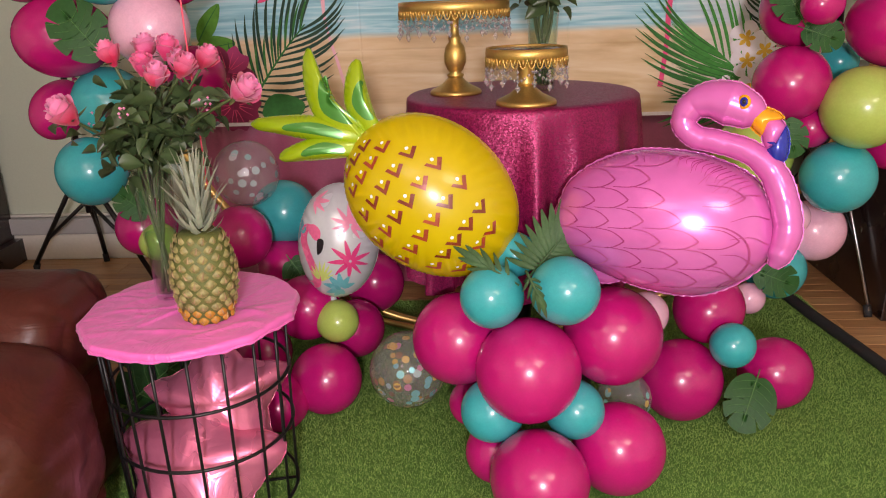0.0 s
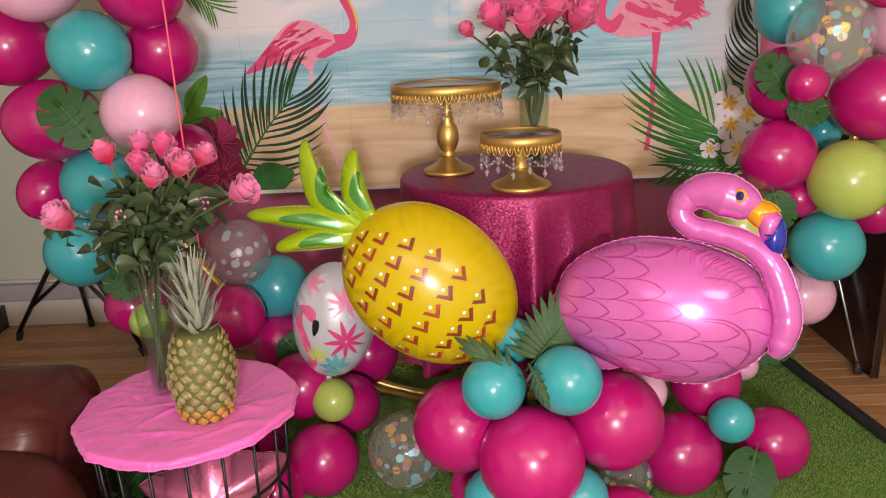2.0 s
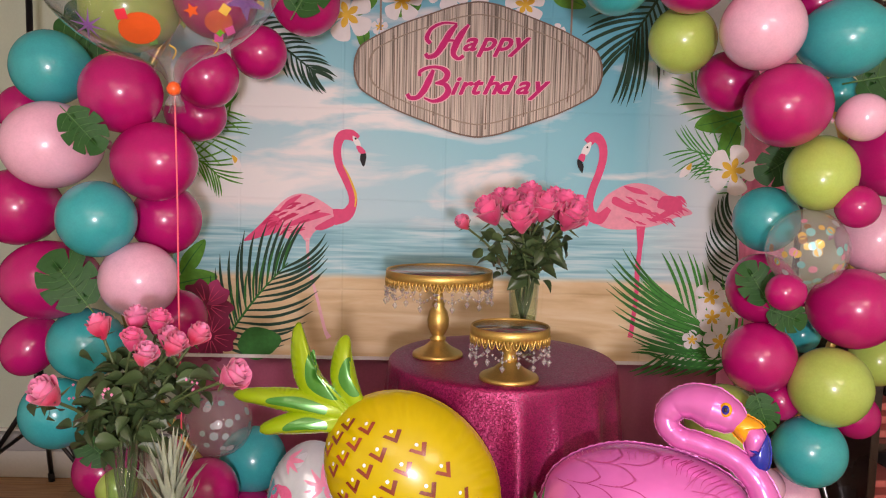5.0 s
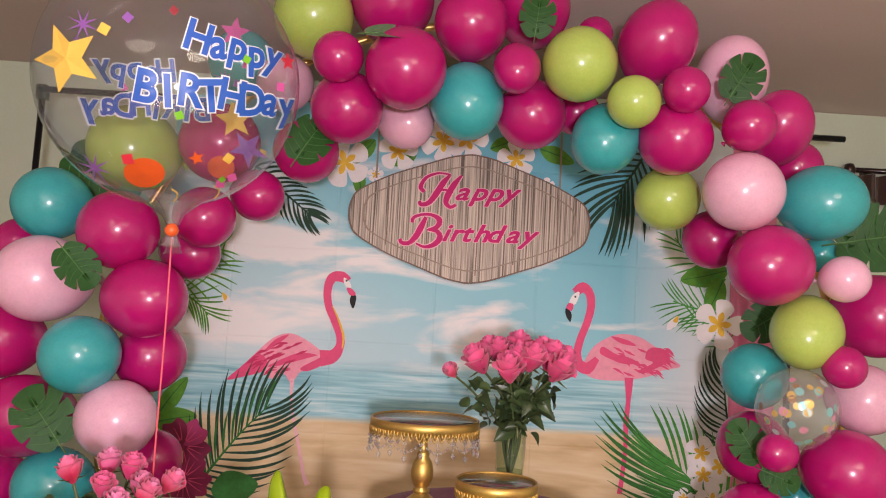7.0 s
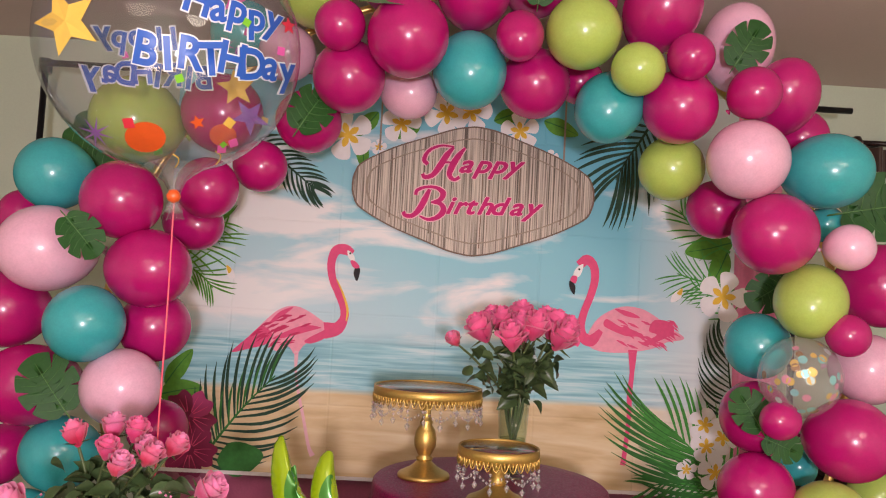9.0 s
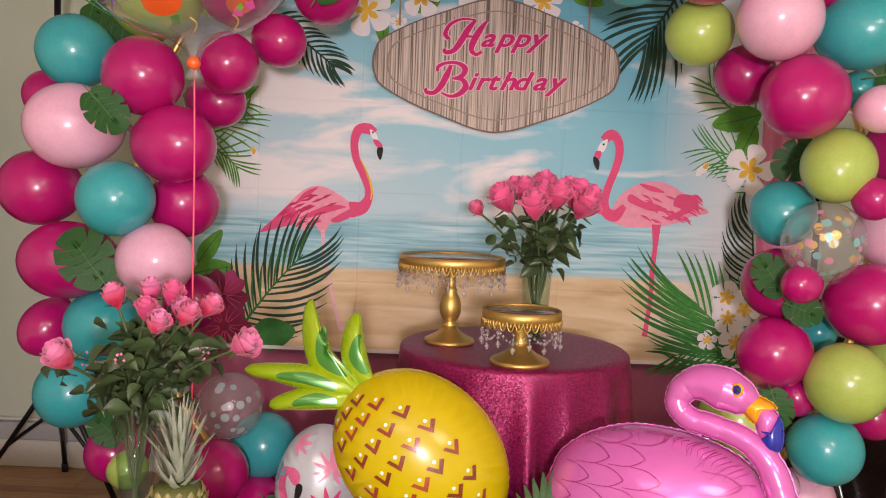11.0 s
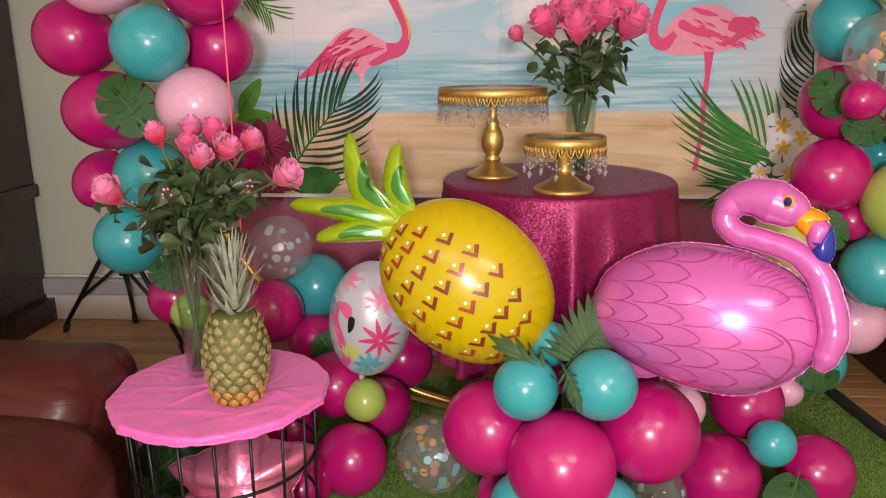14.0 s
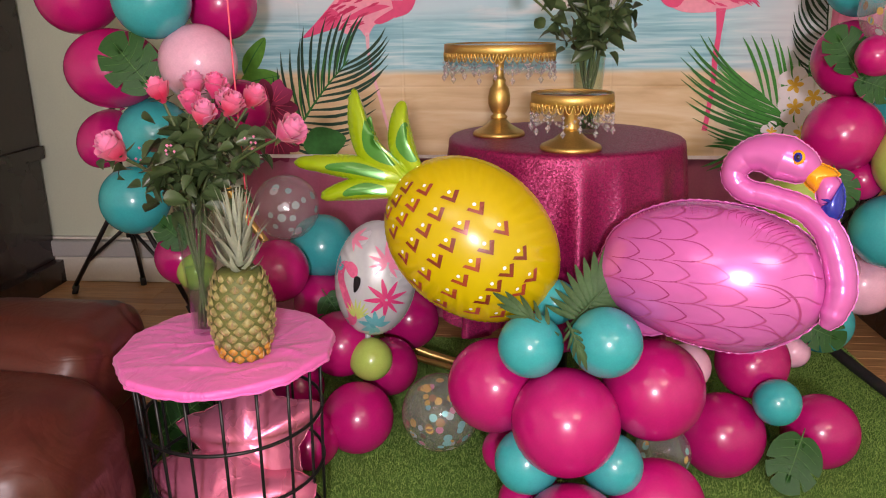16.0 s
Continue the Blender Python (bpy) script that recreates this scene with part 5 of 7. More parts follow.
def rose(top, size, kind, mouth, low, group, label, leaves, span, outward):
    """A rose from low in the vase through its mouth to its head at top."""
    top, mouth, low = Vector(top), Vector(mouth), Vector(low)
    up = ((top - mouth).normalized() + Vector((0, 0, 0.5)) + Vector(outward)).normalized()
    t = empty("rose", *low)
    neck = top - up * size * 0.7
    path = smooth_line([low, mouth, mouth.lerp(neck, 0.55) + Vector((0, 0, 0.015)), neck], 6)
    part("stem", tube(bmesh.new(), path, 0.0034, 6), STALK, t)
    turn = up.to_track_quat("Z", "Y").to_matrix().to_4x4() @ Matrix.Rotation(rrng.uniform(0, 6.28), 4, "Z")
    s = size * rrng.uniform(0.84, 0.98)
    heart, petals = BLOOMS[kind]
    b = place_part("bloom", heart, t, Matrix.Translation(top) @ turn @ Matrix.Diagonal((s, s, s * 1.28, 1)))
    for me in petals:
        new("petal", me).parent = b
    for k in range(4):
        place_part("sepal", SEPAL, t, Matrix.Translation(neck + up * size * 0.05) @ turn @ Matrix.Rotation(1.57 * k, 4, "Z") @ Matrix.Rotation(rrng.uniform(-0.2, 0.5), 4, "Y") @ Matrix.Diagonal((size * 1.1,) * 3 + (1,)))
    for k in range(leaves):
        f = rrng.uniform(*span)
        p = mouth.lerp(neck, f) + Vector((0, 0, 0.006))
        p += Vector((rrng.uniform(-1, 1), rrng.uniform(-1, 1), rrng.uniform(-0.6, 0.6))) * (0.058 if leaves > 15 else 0.034)
        ln = rrng.uniform(0.032, 0.064)
        m = Matrix.Translation(p) @ Matrix.Rotation(rrng.uniform(0, 6.28), 4, "Z") @ Matrix.Rotation(rrng.uniform(-0.7, 0.8), 4, "Y") @ Matrix.Rotation(rrng.uniform(-1.2, 1.2), 4, "X") @ Matrix.Diagonal((ln,) * 3 + (1,))
        place_part("leaf", rrng.choice(LEAVES), t, m)
    return tagged(t, label, "rose", group)


def vase(x, y, z0, h, r0, r1, water, label):
    t = empty("vase", x, y, z0)
    wallp = [(0, 0.0005), (r0, 0.0005), (r0 + (r1 - r0) * 0.5, h * 0.5), (r1, h), (r1 - 0.003, h), (r0 + (r1 - r0) * 0.5 - 0.003, h * 0.5), (r0 - 0.003, 0.014), (0, 0.014)]
    g = part("glass", lathe(bmesh.new(), wallp, (x, y, z0), 40), GLASS, t, "clear tapered glass")
    g.visible_shadow = False
    rw = r0 + (r1 - r0) * water / h - 0.0035
    w = part("water", lathe(bmesh.new(), [(0, 0.015), (r0 - 0.0045, 0.015), (rw, water), (0, water)], (x, y, z0), 32), WATER, t, "slightly cloudy water")
    w.visible_shadow = False
    return tagged(t, label, "vase", "glass vases")


# front bouquet on the side table
VX, VY, STZ = -0.725, 1.655, 0.505
vase(VX, VY, STZ, 0.315, 0.030, 0.046, 0.16, "tall clear glass vase of pink roses on the side table")
FRONT_ROSES = [(-0.777, 1.66, 1.067, 0.029, 2), (-0.722, 1.72, 1.073, 0.030, 0), (-0.650, 1.58, 1.026, 0.031, 0), (-0.665, 1.70, 1.073, 0.028, 1), (-0.603, 1.62, 1.040, 0.031, 2), (-0.567, 1.66, 1.053, 0.028, 2),
               (-0.462, 1.55, 0.996, 0.034, 0), (-0.812, 1.50, 0.967, 0.036, 0), (-0.630, 1.66, 1.045, 0.028, 0), (-0.700, 1.64, 1.045, 0.027, 1)]
for i, (x, y, z, s, k) in enumerate(FRONT_ROSES):
    a = 2.4 * i
    rose((x, y, z), s, k, (VX + 0.026 * math.cos(a), VY + 0.026 * math.sin(a), STZ + 0.312), (VX - 0.017 * math.cos(a), VY - 0.017 * math.sin(a), STZ + 0.017),
         "roses on the side table", "pink rose with dark red outer petals in a glass vase" if k == 2 else "pale pink rose on a long leafy stem in a glass vase", 22, (0.02, 0.82), (0.5 * (x - VX) * 6, -0.15, 0))
# sprigs of small buds among the front roses
for i in range(4):
    a = 1.5 * i
    tx, ty, tz = VX + 0.04 + 0.13 * math.cos(a), VY - 0.05 + 0.07 * math.sin(a), STZ + 0.46 + 0.05 * math.sin(2.1 * i)
    t = empty("filler_sprig", VX, VY, STZ + 0.02)
    part("stem", tube(bmesh.new(), smooth_line([(VX, VY, STZ + 0.02), (VX + 0.02 * math.cos(a), VY + 0.02 * math.sin(a), STZ + 0.31), (tx, ty, tz)]), 0.0014, 5), STALK, t)
    for k in range(6):
        bm = bmesh.new()
        bead(bm, (tx + rrng.gauss(0, 0.010), ty + rrng.gauss(0, 0.01), tz + rrng.gauss(0, 0.010)), 0.0036)
        part("bud", bm, ROSE, t, "tiny pale bud")
    for k in range(6):
        f = rrng.uniform(0.62, 0.98)
        p = Vector((VX + 0.02 * math.cos(a), VY, STZ + 0.31)).lerp(Vector((tx, ty, tz)), (f - 0.55) / 0.45)
        place_part("leaf", LEAVES[1], t, Matrix.Translation(p) @ Matrix.Rotation(rrng.uniform(0, 6.28), 4, "Z") @ Matrix.Rotation(rrng.uniform(-0.5, 0.8), 4, "Y") @ Matrix.Diagonal((0.036,) * 3 + (1,)))
    tagged(t, "thin green sprig of tiny buds among roses", "sprig", "filler sprigs")

# bouquet on the round table
BX, BY = 0.205, 2.20
vase(BX, BY, TZ, 0.215, 0.034, 0.044, 0.11, "clear glass vase of pink roses on the sequin table")
BACK_ROSES = [(0.099, 2.16, 1.312, 0.036, 1), (0.161, 2.20, 1.334, 0.036, 1), (0.180, 2.10, 1.296, 0.036, 0), (0.219, 2.24, 1.352, 0.034, 1), (0.245, 2.12, 1.326, 0.036, 1), (0.306, 2.18, 1.330, 0.037, 1),
              (0.318, 2.12, 1.300, 0.037, 1), (0.285, 2.24, 1.345, 0.033, 1), (0.141, 2.24, 1.340, 0.033, 1), (0.022, 2.10, 1.282, 0.019, 2), (0.214, 2.16, 1.318, 0.036, 0), (0.350, 2.22, 1.325, 0.032, 1)]
for i, (x, y, z, s, k) in enumerate(BACK_ROSES):
    a = 2.4 * i
    rose((x, y, z), s * 1.20, max(k, 1), (BX + 0.026 * math.cos(a), BY + 0.026 * math.sin(a), TZ + 0.212), (BX - 0.02 * math.cos(a), BY - 0.02 * math.sin(a), TZ + 0.018),
         "roses on the sequin table", "small deep pink carnation leaning out of a vase" if i == 9 else "full bright pink rose in a glass vase", 13, (0.08, 0.72), (1.5 * (x - BX), -0.25, 0))


# ---- side table with its cover, fruit and foil stars ----
SX0, SY0 = -0.655, 1.594
st = empty("side_table", SX0, SY0, 0)
part("tabletop", lathe(bmesh.new(), [(0, 0.482), (0.225, 0.482), (0.227, 0.497), (0, 0.497)], (SX0, SY0, 0), 48), BLACK, st)


def basket_r(z):
    return 0.212 - 0.012 * (0.47 - z) / 0.47


for z in (0.474, 0.335, 0.195, 0.012):
    part("ring", tube(bmesh.new(), [(SX0 + basket_r(z) * math.cos(a), SY0 + basket_r(z) * math.sin(a), z) for a in (2 * math.pi * k / 60 for k in range(61))], 0.0042, 8, False), BLACK, st)
for k in range(18):
    a = 2 * math.pi * (k + 0.25) / 18
    part("bar", tube(bmesh.new(), [(SX0 + basket_r(z) * math.cos(a), SY0 + basket_r(z) * math.sin(a), z) for z in (0.480, 0.335, 0.195, 0.006)], 0.0038, 6), BLACK, st)
for k in range(3):
    a = math.pi * (k + 0.2) / 3
    part("base_wire", tube(bmesh.new(), [(SX0 - 0.2 * math.cos(a), SY0 - 0.2 * math.sin(a), 0.008), (SX0 + 0.2 * math.cos(a), SY0 + 0.2 * math.sin(a), 0.008)], 0.0038, 6), BLACK, st)
tagged(st, "round side table with a black wire basket base", "side table")


def cover_edge(a, z):
    return 0.0008 * math.sin(31 * a) + 0.0006 * math.sin(47 * a + 1) if z < 0.4985 else 0.0


def facet(a):
    step = 2 * math.pi / 10
    return 1 + 0.7 * (math.cos(step / 2) / math.cos((a + 0.12 * math.sin(2 * a) + 0.2) % step - step / 2) - 1) + 0.008 * math.sin(3 * a + 0.6)


bm = bmesh.new()
rings = [(0, 0.5005)] + [(0.240 * k / 44, 0.5005) for k in range(1, 45)] + [(0.2435, 0.4998), (0.2465, 0.4980), (0.2480, 0.494), (0.2475, 0.489), (0.246, 0.484)]
lathe(bm, rings, (SX0, SY0, 0), 150, cover_edge)
crng = random.Random(8)
CREASES = [(SX0 + crng.uniform(-0.2, 0.2), SY0 + crng.uniform(-0.2, 0.2), crng.gauss(0.35, 0.5), crng.uniform(0.04, 0.12), crng.uniform(0.0016, 0.0042), crng.uniform(0.005, 0.010)) for _ in range(34)]
for v in bm.verts:
    v.co.x = SX0 + (v.co.x - SX0) * (1 + (facet(math.atan2(v.co.y - SY0, v.co.x - SX0)) - 1) * min(1.0, math.hypot(v.co.x - SX0, v.co.y - SY0) / 0.24))
    v.co.y = SY0 + (v.co.y - SY0) * (1 + (facet(math.atan2(v.co.y - SY0, v.co.x - SX0)) - 1) * min(1.0, math.hypot(v.co.x - SX0, v.co.y - SY0) / 0.24))
    if v.co.z > 0.499:
        x, y = v.co.x, v.co.y
        v.co.z += 0.0022 * noise.noise(Vector((x * 14, y * 22, 0))) + 0.0015
        for cx, cy, ca, half, tall, wide in CREASES:
            l, d = (x - cx) * math.cos(ca) + (y - cy) * math.sin(ca), (y - cy) * math.cos(ca) - (x - cx) * math.sin(ca) + 0.01 * math.sin(40 * x)
            if abs(l) < half:
                v.co.z += tall * math.exp(-(d / wide) ** 2) * (1 - (l / half) ** 2)
    elif v.co.z < 0.486:
        v.co.z += 0.0015 * math.sin(21 * math.atan2(v.co.y - SY0, v.co.x - SX0)) + 0.002 * math.sin(8 * math.atan2(v.co.y - SY0, v.co.x - SX0))
cover = tagged(part("table_cover", bm, PINKCLOTH), "crinkled hot pink fabric cover on the side table", "table cover")
rim = []
for k in range(181):
    a = 2 * math.pi * k / 180
    r = 0.2465 * facet(a) + 0.0008 * math.sin(31 * a)
    rim.append((SX0 + r * math.cos(a), SY0 + r * math.sin(a), 0.4845 + 0.0015 * math.sin(21 * a) + 0.002 * math.sin(8 * a)))
part("hem", tube(bmesh.new(), rim, [0.0028 + 0.0007 * math.sin(k * 1.9) for k in range(181)], 7, False), PINKCLOTH, cover, "gathered hem")


def pineapple(x, y, z0, r, h, lean):
    """A fruit with raised eyes on a spiral lattice and a crown of stiff leaves."""
    t = empty("pineapple", x, y, z0)
    tilt = Matrix.Translation((x, y, z0)) @ Matrix.Rotation(lean, 4, "Y")

    def radius(f):
        return r * (0.62 + 0.38 * math.sin(math.pi * min(1, (f + 0.10) / 0.75) / 2)) * (1 - 0.36 * max(0, (f - 0.42) / 0.58) ** 1.9)
    bm = lathe(bmesh.new(), [(0, 0.001)] + [(radius(k / 16) * 0.955, 0.001 + h * k / 16) for k in range(17)] + [(r * 0.3, h * 1.02), (0, h * 1.02)], sides=40)
    bm.transform(tilt)
    part("core", bm, FRUITGREEN, t, "dark green grooves between the eyes")
    rows, per, frng = 11, 13, random.Random(21)
    upper, ripe, tips = bmesh.new(), bmesh.new(), bmesh.new()
    for j in range(rows):
        f = (j + 0.55) / rows
        rr, hh, bm = radius(f), h * f, ripe if j < 2 or (j == 2 and frng.random() < 0.5) else upper
        for k in range(per):
            a = 2 * math.pi * (k + 0.5 * (j % 2) + 0.06 * j) / per
            n, e, u = Vector((math.cos(a), math.sin(a), 0)), Vector((-math.sin(a), math.cos(a), 0)), Vector((0, 0, 1))
            w, g = math.pi * rr / per * 0.86, h / rows * 0.74
            w, g = w * frng.uniform(0.88, 1.04), g * frng.uniform(0.88, 1.05)
            c = n * rr * frng.uniform(0.945, 0.965) + u * (hh + frng.uniform(-0.0015, 0.0015))
            rim = [bm.verts.new(c + e * w * p + u * g * q) for p, q in ((1, 0), (0.55, 0.55), (0, 0.95), (-0.55, 0.55), (-1, 0), (-0.55, -0.6), (0, -0.85), (0.55, -0.6))]
            mid = [bm.verts.new(c + n * 0.0048 + e * w * p * 0.58 + u * g * q * 0.55) for p, q in ((1, 0), (0.6, 0.6), (0, 0.95), (-0.6, 0.6), (-1, 0), (-0.6, -0.6), (0, -0.85), (0.6, -0.6))]
            top = bm.verts.new(c + n * 0.0058)
            for q in range(8):
                bm.faces.new((rim[q], rim[(q + 1) % 8], mid[(q + 1) % 8], mid[q]))
                bm.faces.new((mid[q], mid[(q + 1) % 8], top))
            p0 = c + n * 0.0048 - u * g * 0.30
            jit = lambda s: frng.uniform(-s, s)
            b1, b2, tp = tips.verts.new(p0 - e * w * (0.20 + jit(0.10))), tips.verts.new(p0 + e * w * (0.20 + jit(0.10))), tips.verts.new(p0 + n * (0.0025 + jit(0.0015)) + u * g * (1.0 + jit(0.5)) + e * w * jit(0.5))
            b3 = tips.verts.new(p0 + n * 0.0025 + u * g * 0.1)
            tips.faces.new((b1, b3, tp))
            tips.faces.new((b3, b2, tp))
    for b, nm, mtl, lb in ((upper, "rind", FRUIT, "brown green raised eyes"), (ripe, "ripe_rind", FRUITRIPE, "orange ripe eyes"), (tips, "bract", SPIKE, "pale dry bract tips")):
        b.transform(tilt)
        tagged(part(nm, b, mtl, t, lb, smooth=nm != "bract"), kind="stuff")
    prng = random.Random(4)
    for k in range(46):
        f = k / 46
        a, ln = 2.399 * k, 0.050 + 0.085 * (1 - (1 - f) ** 2) * prng.uniform(0.85, 1.1)
        steep = radians(34 + 52 * f ** 0.7)
        wide = 0.0105 - 0.003 * f
        bm = bmesh.new()
        r0 = 0.024 * (1 - 0.75 * f)
        o, up0 = Vector((r0 * math.cos(a), r0 * math.sin(a), h * 1.0 + 0.065 * f)), Vector((0, 0, 1))
        out, sd = Vector((math.cos(a), math.sin(a), 0)), Vector((-math.sin(a), math.cos(a), 0))

        def blade(u, v, o=o, out=out, sd=sd, steep=steep, ln=ln, wide=wide):
            s = 2 * v - 1
            an = steep + 0.55 * (u - 0.35) * (1.1 - steep / 1.6) * (1 if steep < 1.0 else -0.7)
            p = o + out * ln * u * math.cos(an) + up0 * ln * u * math.sin(an)
            return p + sd * s * wide * (1 - u) ** 0.7 + (up0 * math.cos(steep) - out * math.sin(steep)) * abs(s) * wide * 0.45 * (1 - u)
        grid(bm, 6, 2, blade)
        bm.transform(tilt)
        part("crown_leaf", bm, CROWN, t)
    return tagged(t, "ripe pineapple with a grey green crown on a table", "pineapple")


pineapple(-0.592, 1.535, STZ - 0.001, 0.0735, 0.195, 0.02)


# ---- foil balloons ----
class Foil:
    """A flat seamed balloon blown up: a closed outline in a leaning plane, swelling to both sides."""

    def __init__(self, origin, pitch, yaw, outline, thick, power=0.55, pleats=0, depth=0.02, n=6):
        a, b = radians(pitch), radians(yaw)
        self.o = Vector(origin)
        self.r = Vector((math.cos(b), math.sin(b), 0))
        self.n = Vector((math.sin(b) * math.cos(a), -math.cos(b) * math.cos(a), math.sin(a)))
        self.u = self.n.cross(self.r)
        pts = [Vector((p[0], p[1], 0)) for p in outline]
        self.line = smooth_line([pts[-1]] + pts + [pts[0], pts[1]], n)[n:-n][:-1]
        self.c = sum(pts, Vector()) / len(pts)
        self.polar = sorted((math.atan2(p.y - self.c.y, p.x - self.c.x), (p - self.c).length) for p in self.line)
        self.thick, self.power, self.pleats, self.depth = thick, power, pleats, depth

    def reach(self, a):
        po = self.polar
        for (a0, r0), (a1, r1) in zip(po, po[1:] + [(po[0][0] + 2 * math.pi, po[0][1])]):
            if a0 <= a <= a1:
                return r0 + (r1 - r0) * (a - a0) / max(a1 - a0, 1e-6)
        a0, r0, a1, r1 = po[-1][0] - 2 * math.pi, po[-1][1], po[0][0], po[0][1]
        return r0 + (r1 - r0) * (a - a0) / max(a1 - a0, 1e-6)

    def inside(self, p, most=0.93):
        d = Vector((p[0], p[1], 0)) - self.c
        d *= min(1.0, most * self.reach(math.atan2(d.y, d.x)) / max(d.length, 1e-6))
        return (self.c + d)[:2]

    def swell(self, f, a):
        h = self.thick * max(0.0, 1 - f * f) ** self.power
        if self.pleats and f > 0.66:
            h *= 1 - self.depth * 6 * (f - 0.66) * (0.5 + 0.5 * math.sin(self.pleats * a + 0.8 * math.sin(3 * a)))
        return h

    def at(self, p, side=1, lift=0.0):
        d = Vector((p[0], p[1], 0)) - self.c
        a = math.atan2(d.y, d.x)
        f = min(1.0, d.length / self.reach(a))
        return self.o + self.r * p[0] + self.u * p[1] + self.n * side * (self.swell(f, a) + lift)

    def mesh(self, rings=14, flange=0.012):
        bm, m = bmesh.new(), len(self.line) * 2
        angs = [-math.pi + 2 * math.pi * k / m for k in range(m)]
        steps = [math.sin(math.pi / 2 * k / rings) for k in range(1, rings + 1)]
        loops = {}
        for side in (1, -1):
            mid = bm.verts.new(self.at(self.c, side))
            prev = None
            for s in steps:
                if s > 0.9999 and side == -1:
                    cur = loops["rim"]
                else:
                    cur = [bm.verts.new(self.at(self.c + Vector((math.cos(a), math.sin(a), 0)) * self.reach(a) * s * 0.9999, side)) for a in angs]
                for k in range(m):
                    j = (k + 1) % m
                    bm.faces.new((mid, cur[k], cur[j]) if prev is None else (prev[k], cur[k], cur[j], prev[j]))
                prev = cur
            if side == 1:
                loops["rim"] = prev
        if flange:
            outer = [bm.verts.new(self.o + self.r * q.x + self.u * q.y + self.n * 0.003 * math.sin(k * 2.2)) for k, q in enumerate(
                self.c + Vector((math.cos(a), math.sin(a), 0)) * (self.reach(a) + flange * (0.8 + 0.2 * math.sin(k * 1.7))) for k, a in enumerate(angs))]
            rim = loops["rim"]
            for k in range(m):
                j = (k + 1) % m
                bm.faces.new((rim[k], outer[k], outer[j], rim[j]))
        bmesh.ops.recalc_face_normals(bm, faces=bm.faces)
        return bm

    def decal(self, bm, outline, lift=0.0015, n=4, fine=True, side=1):
        pts = [Vector((p[0], p[1], 0)) for p in outline]
        line = smooth_line([pts[-1]] + pts + [pts[0], pts[1]], n)[n:-n][:-1] if n > 1 else pts
        if n == 1:
            dense = []
            for p, q in zip(line, line[1:] + line[:1]):
                dense += [p, p.lerp(q, 0.5)]
            line = dense
        c = sum(line, Vector()) / len(line)
        mid = bm.verts.new(self.at(c, side, lift))
        a = [bm.verts.new(self.at(c.lerp(p, 0.5), side, lift)) for p in line]
        b = [bm.verts.new(self.at(p, side, lift)) for p in line]
        for k in range(len(line)):
            j = (k + 1) % len(line)
            bm.faces.new((mid, a[k], a[j]))
            bm.faces.new((a[k], b[k], b[j], a[j]))

    def ribbon(self, bm, points, width, lift=0.0013, n=5, side=1):
        line = smooth_line([Vector((p[0], p[1], 0)) for p in points], n)
        prev = None
        for i, p in enumerate(line):
            d = (line[min(i + 1, len(line) - 1)] - line[max(i - 1, 0)]).normalized()
            f = i / (len(line) - 1)
            w = width * (0.35 + 0.65 * math.sin(math.pi * f)) / 2 if isinstance(width, float) else (width[0] + (width[1] - width[0]) * f) / 2
            q = Vector((-d.y, d.x, 0)) * w
            cur = (bm.verts.new(self.at(p + q, side, lift)), bm.verts.new(self.at(p - q, side, lift)))
            if prev:
                bm.faces.new((prev[0], prev[1], cur[1], cur[0]))
            prev = cur


def leaf_outline(base, tip, wide, bend):
    b, t = Vector((*base, 0)), Vector((*tip, 0))
    d = t - b
    q = Vector((-d.y, d.x, 0)).normalized()
    f = lambda l, s: tuple((b + d * l + q * (s * wide + bend * math.sin(math.pi * l)))[:2])
    return [f(0.02, 0.30), f(0.25, 0.46), f(0.5, 0.5), f(0.75, 0.40), f(0.94, 0.26), f(1.0, 0.08), f(1.0, -0.08), f(0.94, -0.25), f(0.75, -0.38), f(0.5, -0.48), f(0.25, -0.44), f(0.02, -0.30)]


